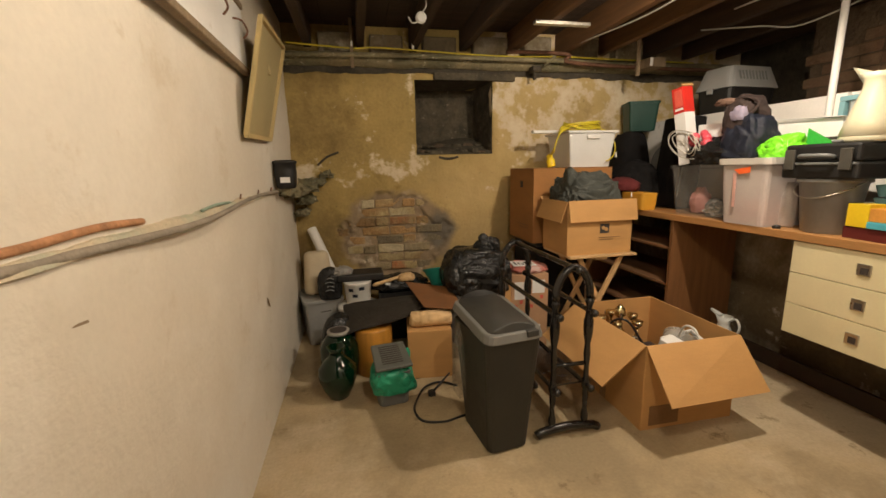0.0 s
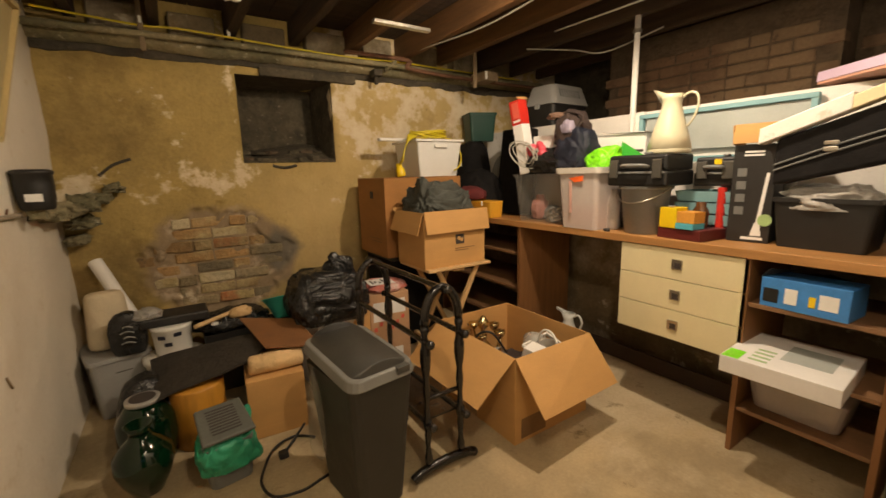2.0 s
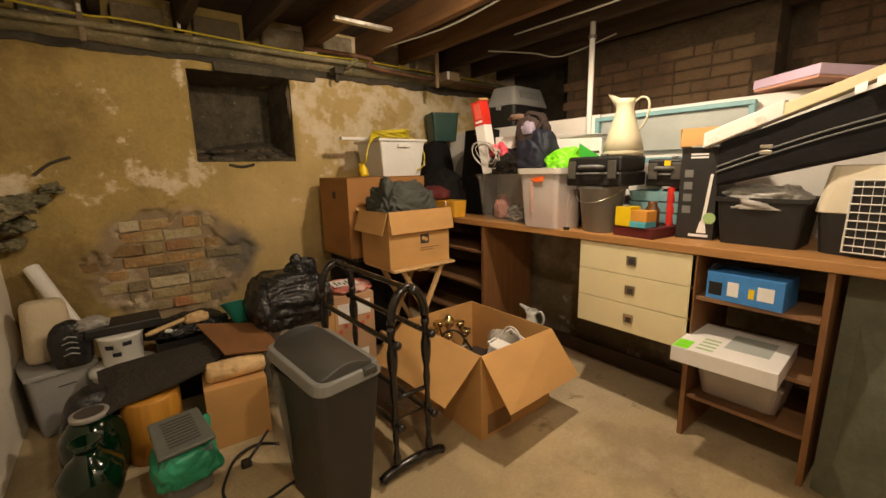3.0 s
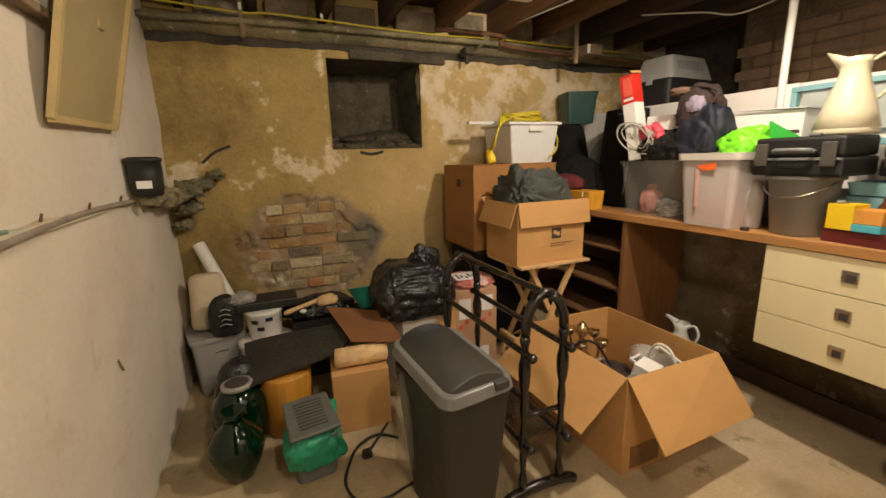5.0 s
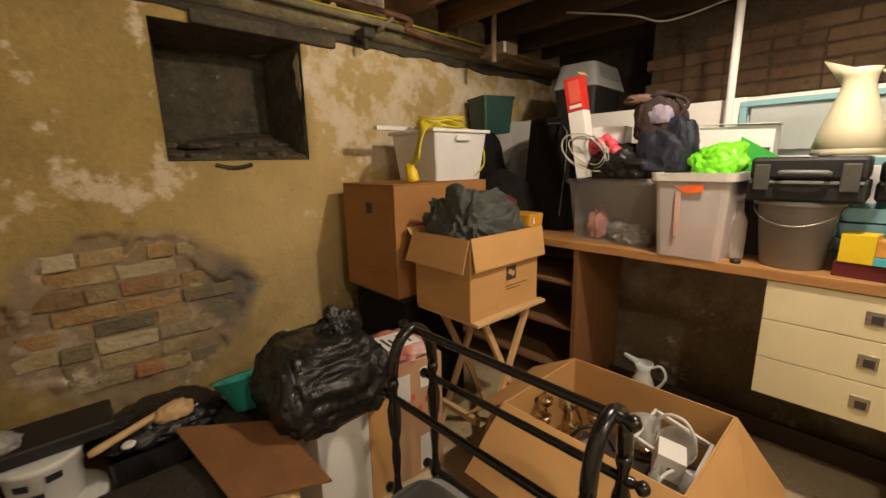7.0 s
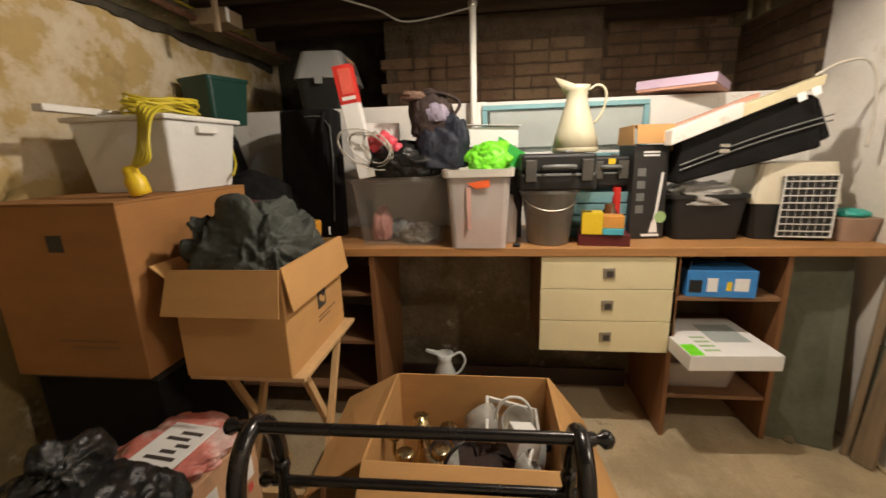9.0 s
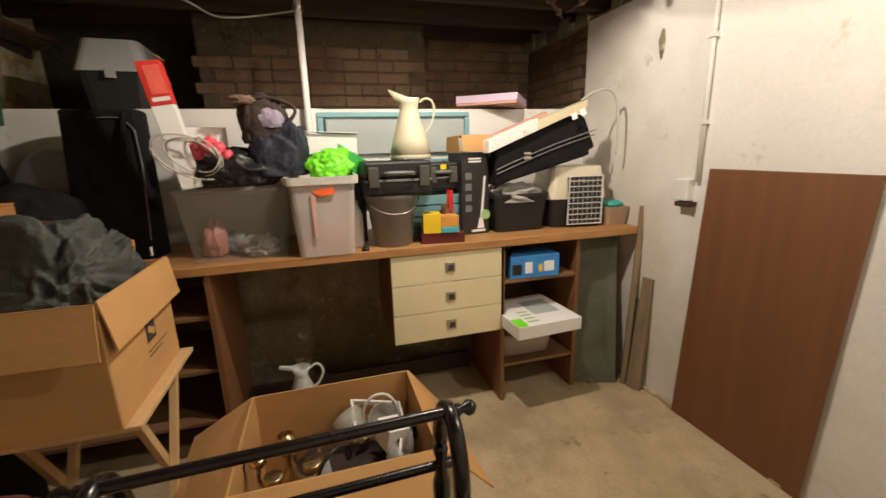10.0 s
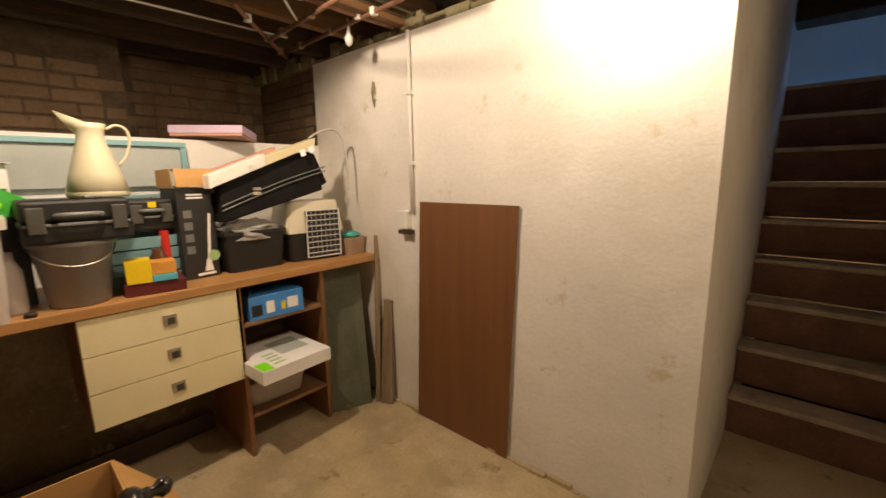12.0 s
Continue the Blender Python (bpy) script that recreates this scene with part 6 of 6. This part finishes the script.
part("top_paper", crumple((0.27, 0.30, 0.045), 91, 0.25, 2.4, 5, center=(0.12, 0.15, 0.529)), mat("pink_printed_paper", (0.62, 0.20, 0.16), 0.5, 0.2, 8, 0.1, second=(0.72, 0.62, 0.58)), t, "crumpled pink and white printed paper", smooth=True)
part("label", boxes(((0.03, 0.06, 0.5725), (0.19, 0.20, 0.576))), PAPER, t, "white label on top")
for i in range(5):
    part("print_bar", boxes(((0.05 + 0.024 * i, 0.08 + 0.02 * (i % 2), 0.5762), (0.062 + 0.024 * i, 0.17 - 0.025 * (i % 3), 0.577))), INK, t, "illegible dark wording bar")
t = thing("white_paper_bundle", (1.24, 2.84, 0.53), "crumpled white printed plastic bag beside the printed carton", "bag")
part("wrapping", crumple((0.09, 0.09, 0.10), 93, 0.2, 2.4, 4), GREY_BAG, t, smooth=True)
t = thing("stacked_brown_box", (1.16, 2.72, 0.0), "brown box in shade behind the towel rail", "box")
part("box_body", boxes(((0.0, 0.0, 0), (0.105, 0.2, 0.519))), CARD, t, bevel=0.004)

t = thing("white_carton", (0.95, 2.70, 0.0), "white cardboard box under the black refuse sack", "box", rz=6)
part("box_body", boxes(((0, 0, 0), (0.25, 0.34, 0.40))), PAPER, t, bevel=0.004)
part("lid_edge", boxes(((-0.003, -0.003, 0.401), (0.253, 0.343, 0.43))), PAPER, t, bevel=0.003)
t = thing("refuse_sack", (1.06, 2.86, 0.431), "knotted shiny black refuse sack on the white box", "refuse sack")
part("sack", crumple((0.45, 0.42, 0.28), 101, 0.17, 2.4, 6, flat=0.55, squash=0.62), BLACK_BAG, t, smooth=True)
part("knot", crumple((0.15, 0.12, 0.11), 109, 0.45, 1.8, 5, center=(0.08, 0.0, 0.235), peaks=(((-0.1, 0, 0.9), 0.45),)), BLACK_BAG, t, smooth=True)

# ---- the heap along the damp wall ----
t = thing("teal_bowl", (0.88, 3.10, 0.385), "teal plastic basin resting on the heap", "basin", rx=-20)
part("bowl", lathe([(0.07, 0), (0.075, 0.005), (0.10, 0.07), (0.13, 0.12), (0.14, 0.125), (0.125, 0.12), (0.07, 0.02)], 28), TEAL, t, smooth=True)
t = thing("basin_stand_box", (0.73, 3.0, 0.0), "dark box under the teal basin", "box")
part("box_body", boxes(((0, 0, 0), (0.21, 0.24, 0.38))), DARK_MAT, t, bevel=0.004)
t = thing("closed_carton", (0.545, 2.515, 0.0), "plain brown cardboard box on the floor of the heap", "box", rz=-6)
part("box_body", boxes(((0, 0, 0), (0.262, 0.36, 0.30))), CARD, t, bevel=0.005)
t = thing("peach_towel", (0.57, 2.53, 0.302), "rolled peach towel on the brown box", "towel", rz=-4)
part("towel", rod(bmesh.new(), (0.0, 0.06, 0.045), (0.25, 0.06, 0.045), [(0.03, 0), (0.046, 0.03), (0.047, 0.5), (0.046, 0.97), (0.03, 1)], 20), PEACH_CLOTH, t, smooth=True)
part("towel_fold", boxes(((-0.005, 0.05, 0.0), (0.25, 0.26, 0.035))), PEACH_CLOTH, t, bevel=0.012)
t = thing("amber_drum", (0.355, 2.69, 0.0), "amber varnished wooden drum under the dark mat", "drum")
part("drum", lathe([(0.11, 0), (0.115, 0.01), (0.115, 0.285), (0.11, 0.295)], 24), AMBER, t, smooth=True)
t = thing("dark_rubber_mat", (0, 0, 0), "dark ribbed mat draped over the drum and box", "mat")
bm = bmesh.new()
A = [Vector(p) for p in ((0.20, 2.60, 0.305), (0.60, 2.60, 0.375), (0.80, 2.88, 0.41), (0.17, 2.99, 0.35))]
g = {}
for i in range(25):
    for j in range(17):
        u, v = i / 24, j / 16
        p = A[0].lerp(A[1], u).lerp(A[3].lerp(A[2], u), v)
        p.z += 0.025 * math.sin(u * 3.1) * math.sin(v * 3) + 0.008 * noise.noise(Vector((u * 4, v * 4, 2))) - 0.05 * max(0, 0.12 - u) * 8 * 0.2
        g[i, j, 0], g[i, j, 1] = bm.verts.new(p), bm.verts.new(p - Vector((0, 0, 0.012)))
for i in range(24):
    for j in range(16):
        bm.faces.new((g[i, j, 0], g[i + 1, j, 0], g[i + 1, j + 1, 0], g[i, j + 1, 0]))
        bm.faces.new((g[i, j + 1, 1], g[i + 1, j + 1, 1], g[i + 1, j, 1], g[i, j, 1]))
for i in range(24):
    for j, s in ((0, 1), (16, -1)):
        q = (g[i, j, 0], g[i, j, 1], g[i + 1, j, 1], g[i + 1, j, 0])
        bm.faces.new(q if s > 0 else q[::-1])
for j in range(16):
    for i, s in ((0, -1), (24, 1)):
        q = (g[i, j, 0], g[i, j, 1], g[i, j + 1, 1], g[i, j + 1, 0])
        bm.faces.new(q if s > 0 else q[::-1])
part("mat_sheet", bm, DARK_MAT, t)
t = thing("rust_brown_board", (0, 0, 0), "rust-brown square board lying on the mat", "board")
part("board", plated((0.66, 2.60, 0.41), (0.90, 2.50, 0.40), (0.87, 2.84, 0.445), (0.60, 3.02, 0.455), 0.008), RUST_BOARD, t, bevel=0.002)
t = thing("dark_back_crate", (0.40, 3.12, 0.0), "dark crate of old tools by the wall", "crate")
part("crate", taper(0.30, 0.22, 0.34, 0.26, 0, 0.36, 0.006, 0.02), BLACK_PLASTIC, t).location = (0.19, 0.12, 0)
t = thing("dark_back_sheet", (0.42, 3.18, 0.362), "black polythene and oddments over the tool crate", "bag")
part("sack", crumple((0.44, 0.28, 0.10), 111, 0.2, 2.6, 5, center=(0.16, 0.06, 0)), BLACK_BAG, t, smooth=True)
t = thing("tool_roll", (0.50, 3.10, 0.43), "pale wooden tool handle and cream cloth on the black sheet", "tool")
part("handle", rod(bmesh.new(), (-0.12, 0.0, 0.0), (0.10, 0.05, 0.04), [(0.01, 0), (0.014, 0.1), (0.012, 0.9), (0.016, 1)], 10), PINE, t, smooth=True)
part("cloth", crumple((0.12, 0.07, 0.06), 113, 0.25, 2.4, 4, center=(0.12, 0.03, 0.01)), PINE, t, "cream cloth knot", smooth=True)
part("disc", lathe([(0.018, 0), (0.02, 0.006), (0.014, 0.012)], 14, at=(-0.02, -0.05, 0.01)), WHITE_PLASTIC, t)

t = thing("plaster_tub", (0.27, 3.16, 0.0), "white plastic tub of filler with blue print", "tub")
part("lower_tub", lathe([(0.115, 0), (0.125, 0.01), (0.135, 0.26), (0.146, 0.265), (0.146, 0.29), (0.12, 0.296)], 28), WHITE_PLASTIC, t, smooth=True)
t = thing("filler_pail", (0.275, 3.17, 0.297), "small white pail with dark blue lettering bands stacked on a tub", "pail")
part("pail", lathe([(0.08, 0), (0.085, 0.005), (0.095, 0.14), (0.1, 0.145), (0.1, 0.16), (0.09, 0.162)], 28), WHITE_PLASTIC, t, smooth=True)
for a0, z in ((-2.3, 0.10), (-1.5, 0.11), (-2.0, 0.06)):
    bm = bmesh.new()
    prev = None
    for i in range(5):
        a = a0 + i * 0.1
        r = 0.0885 + 0.0715 * (z - 0.005) * 0.9
        cur = (bm.verts.new((r * 1.02 * math.cos(a), r * 1.02 * math.sin(a), z)), bm.verts.new((r * 1.03 * math.cos(a), r * 1.03 * math.sin(a), z + 0.022)))
        if prev:
            bm.faces.new((prev[0], cur[0], cur[1], prev[1]))
        prev = cur
    part("print", bm, NAVY, t, "dark blue print")
t = thing("black_flat_box", (0.26, 3.20, 0.461), "black flat tray of paint tools on the pail", "tray")
part("tray", boxes(((-0.12, -0.08, 0), (0.20, 0.10, 0.05))), BLACK_PLASTIC, t, bevel=0.01)
part("cloth", crumple((0.14, 0.1, 0.06), 117, 0.3, 2.4, 4, center=(-0.08, -0.04, 0.05)), GREY_BAG, t, "white crumpled cloth", smooth=True)

t = thing("grey_crate", (-0.005, 3.33, 0.0), "grey lidded plastic crate on the floor by the wall", "crate", rz=14)
part("tub", taper(0.22, 0.30, 0.26, 0.34, 0.001, 0.31, 0, 0.02), GREY_PLASTIC, t)
part("lid", taper(0.285, 0.365, 0.28, 0.36, 0.311, 0.335, 0, 0.03), GREY_PLASTIC, t, bevel=0.003)
part("handle", boxes(((-0.03, -0.166, 0.24), (0.045, -0.150, 0.262))), INK, t, "dark handle slot", bevel=0.003)
t = thing("cream_bolster", (-0.01, 3.35, 0.336), "cream padded cushion standing on the grey crate", "cushion", rx=-7, rz=10)
part("cushion", taper(0.21, 0.20, 0.17, 0.17, 0.0, 0.31, 0, 0.06, 5), mat("cream_cloth", (0.62, 0.52, 0.36), 0.9, 0.06, 6, 0.3), t, smooth=True, bevel=0.03)
t = thing("paper_roll", (0, 0, 0), "white cardboard tube leaning in the corner", "tube")
part("roll", rod(bmesh.new(), (0.10, 3.40, 0.45), (-0.05, 3.56, 0.79), [(0.034, 0), (0.035, 0.01), (0.035, 0.99), (0.034, 1)], 18), WHITE_PAINT, t)
part("hollow", rod(bmesh.new(), (-0.0502, 3.5602, 0.7904), (-0.0506, 3.5606, 0.7915), [(0.028, 0), (0.028, 1)], 18), GREYWOOD, t, "hollow end of the tube")
t = thing("black_printed_bag", (0.085, 3.17, 0.336), "black shiny pouch with pale lettering marks on the crate", "pouch")
part("pouch", crumple((0.17, 0.08, 0.23), 123, 0.06, 1.6, 4, flat=0.7, squash=0.7), BLACK_BAG, t, smooth=True)
for i in range(4):
    part("mark", tubes([(-0.03 + 0.012 * (i % 2), -0.048, 0.07 + i * 0.028), (0.0, -0.052, 0.08 + i * 0.028), (0.03, -0.048, 0.068 + i * 0.028)], 0.003, 5, 3), GREY_PLASTIC, t, "pale curled print mark")

t = thing("green_glass_vase", (0.145, 2.42, 0.0), "large dark green glass vase with a narrow neck on the floor", "vase")
part("vase_body", lathe([(0.045, 0.002), (0.055, 0.01), (0.085, 0.07), (0.104, 0.13), (0.100, 0.18), (0.068, 0.22), (0.042, 0.245), (0.036, 0.262)], 36), GREENGLASS, t, smooth=True)
part("vase_lip", lathe([(0.036, 0.2625), (0.036, 0.275), (0.05, 0.30), (0.046, 0.30), (0.03, 0.27)], 36), GREENGLASS, t, smooth=True)
t = thing("glass_demijohn", (0.15, 2.64, 0.0), "second dark green glass jar with a pale rim behind the vase", "jar")
part("jar", lathe([(0.08, 0.002), (0.10, 0.02), (0.115, 0.12), (0.11, 0.21), (0.075, 0.27), (0.06, 0.285)], 32), GREENGLASS, t, smooth=True)
part("rim", lathe([(0.055, 0.286), (0.066, 0.288), (0.066, 0.305), (0.052, 0.306)], 28), GREY_BAG, t, "pale frosted rim", smooth=True)
part("opening", lathe([(0.050, 0.3063), (0.050, 0.3075)], 24), INK, t, "dark open mouth")
part("side_band", tubes([(0.118 * math.cos(a), 0.02, 0.15 + 0.13 * math.sin(a)) for a in [math.pi * (0.9 - 0.8 * i / 10) for i in range(11)]], 0.006, 6, 2), GREY_BAG, t, "pale wire band")
t = thing("black_lump_bag", (0.15, 2.78, 0.0), "black bag stuffed behind the glass jar", "bag")
part("bag", crumple((0.24, 0.2, 0.36), 127, 0.1, 2.0, 4, squash=0.75), BLACK_BAG, t, smooth=True)

t = thing("litter_bin", (0.43, 2.33, 0.0), "small grey plastic swing bin lined with a teal bag", "swing bin", rz=8)
part("body", taper(0.16, 0.13, 0.19, 0.17, 0.002, 0.19, 0, 0.03), MID_GREY, t)
part("liner", crumple((0.23, 0.205, 0.17), 131, 0.14, 3.2, 5, flat=0.4, center=(0, 0, 0.075), squash=0.7, peaks=(((0.9, 0.6, 0.75), 0.5), ((0.9, -0.6, -0.2), 0.3))), TEAL_BAG, t, "teal polythene liner", smooth=True)
part("lid", plated((-0.10, -0.095, 0.215), (0.10, -0.095, 0.215), (0.09, 0.09, 0.275), (-0.09, 0.09, 0.275), 0.018), mat("litter_grey", (0.11, 0.115, 0.10), 0.5), t, "grey sloping lid with slots", bevel=0.008)
for i in range(9):
    y = -0.065 + i * 0.015
    z = 0.215 + (y + 0.095) * 0.06 / 0.185 + 0.0185
    part("slot", plated((-0.055, y - 0.003, z - 0.001), (0.055, y - 0.003, z - 0.001), (0.055, y + 0.003, z + 0.001), (-0.055, y + 0.003, z + 0.001), 0.002), INK, t, "dark lid slot")
t = thing("black_floor_cable", (0, 0, 0), "black mains cable with a plug curled on the concrete floor", "cable")
part("cable", tubes([(0.80, 2.36, 0.01), (0.72, 2.42, 0.012), (0.62, 2.36, 0.03), (0.56, 2.28, 0.01), (0.53, 2.18, 0.008), (0.56, 2.08, 0.008), (0.66, 2.05, 0.008), (0.74, 2.07, 0.008), (0.82, 2.09, 0.008)], 0.006, 8, 6), CABLE_K, t, smooth=True)
part("cable", tubes([(0.64, 2.30, 0.02), (0.70, 2.34, 0.05), (0.77, 2.42, 0.06)], 0.006, 8, 6), CABLE_K, t, smooth=True)
part("plug", boxes(((0.625, 2.29, 0.002), (0.665, 2.33, 0.03))), CABLE_K, t, bevel=0.006)
t = thing("slate_tile", (0.98, 2.33, 0.0), "dark flat tray lying on the floor under the towel rail", "tray")
part("tray", boxes(((-0.05, -0.1, 0.001), (0.26, 0.2, 0.03))), BLACK_PLASTIC, t, bevel=0.006)

# ---- bricks, laid last ----
random.seed(17)
_c = {}


def brick_mesh(k, m):
    """One of a few worn brick shapes, sharing its mesh."""
    if (k, m.name) not in _c:
        bm = bmesh.new()
        r = random.Random(k)
        w, d, h = (0.212, 0.10, 0.064) if k % 4 else (0.102, 0.10, 0.064)
        for v in box(bm, (-w / 2, 0, -h / 2), (w / 2, d, h / 2)):
            v.co += Vector((r.uniform(-0.004, 0.004), r.uniform(-0.003, 0.003), r.uniform(-0.004, 0.004)))
        bmesh.ops.bevel(bm, geom=bm.edges[:], offset=0.006, segments=1, affect="EDGES")
        me = bpy.data.meshes.new("brick")
        bm.to_mesh(me)
        bm.free()
        me.materials.append(m)
        _c[k, m.name] = (me, w)
    return _c[k, m.name]


def lay(parent, m, x0, x1, z0, z1, place, keep=None):
    row, z = 0, z0 + 0.034
    while z < z1 - 0.02:
        x = x0 - (0.11 if row % 2 else 0.0)
        while x < x1:
            k = random.randrange(1, 9)
            me, w = brick_mesh(k, random.choice(m) if isinstance(m, tuple) else m)
            c = x + w / 2
            if x >= x0 - 0.06 and x + w <= x1 + 0.06 and (keep is None or keep(c, z)):
                ob = new("brick", me)
                ob.parent = parent
                ob.matrix_local = place(c, z, random.uniform(-0.006, 0.006))
            x += w + 0.008
        z += 0.075
        row += 1


lay(wall_north, (BRICK, BRICK_BROWN, BRICK_DARK, BRICK_BROWN, BRICK_PALE, BRICK_BROWN, BRICK_DARK), 0.12, 1.1, 0.40, 1.06, lambda u, z, j: pose(u, N + 0.014 + 1.6 * j, z, 0, random.uniform(-1.5, 1.5), j * 300), lambda u, z: in_patch(Vector((u, N, z))) < 0.95 and random.random() < (0.92 if u > 0.5 else 0.6))
pier, recess, side = (bpy.data.objects[n] for n in ("wall_pier", "wall_recess", "wall_side"))
lay(pier, BRICK_DUSTY, 1.30, 2.69, 1.56, 2.03, lambda u, z, j: pose(3.404 + 0.5 * j, u, z, 0, 0, -90), lambda u, z: z < 1.95 or random.random() < 0.5)
lay(recess, BRICK_DUSTY, S - 0.08, 1.30, 1.56, 2.2, lambda u, z, j: pose(3.713 + 0.5 * j, u, z, 0, 0, -90))
lay(side, BRICK_DUSTY, B + 0.02, 3.70, 1.56, 2.2, lambda u, z, j: pose(u, S - 0.049 + 0.5 * j, z, 0, 0, 180))
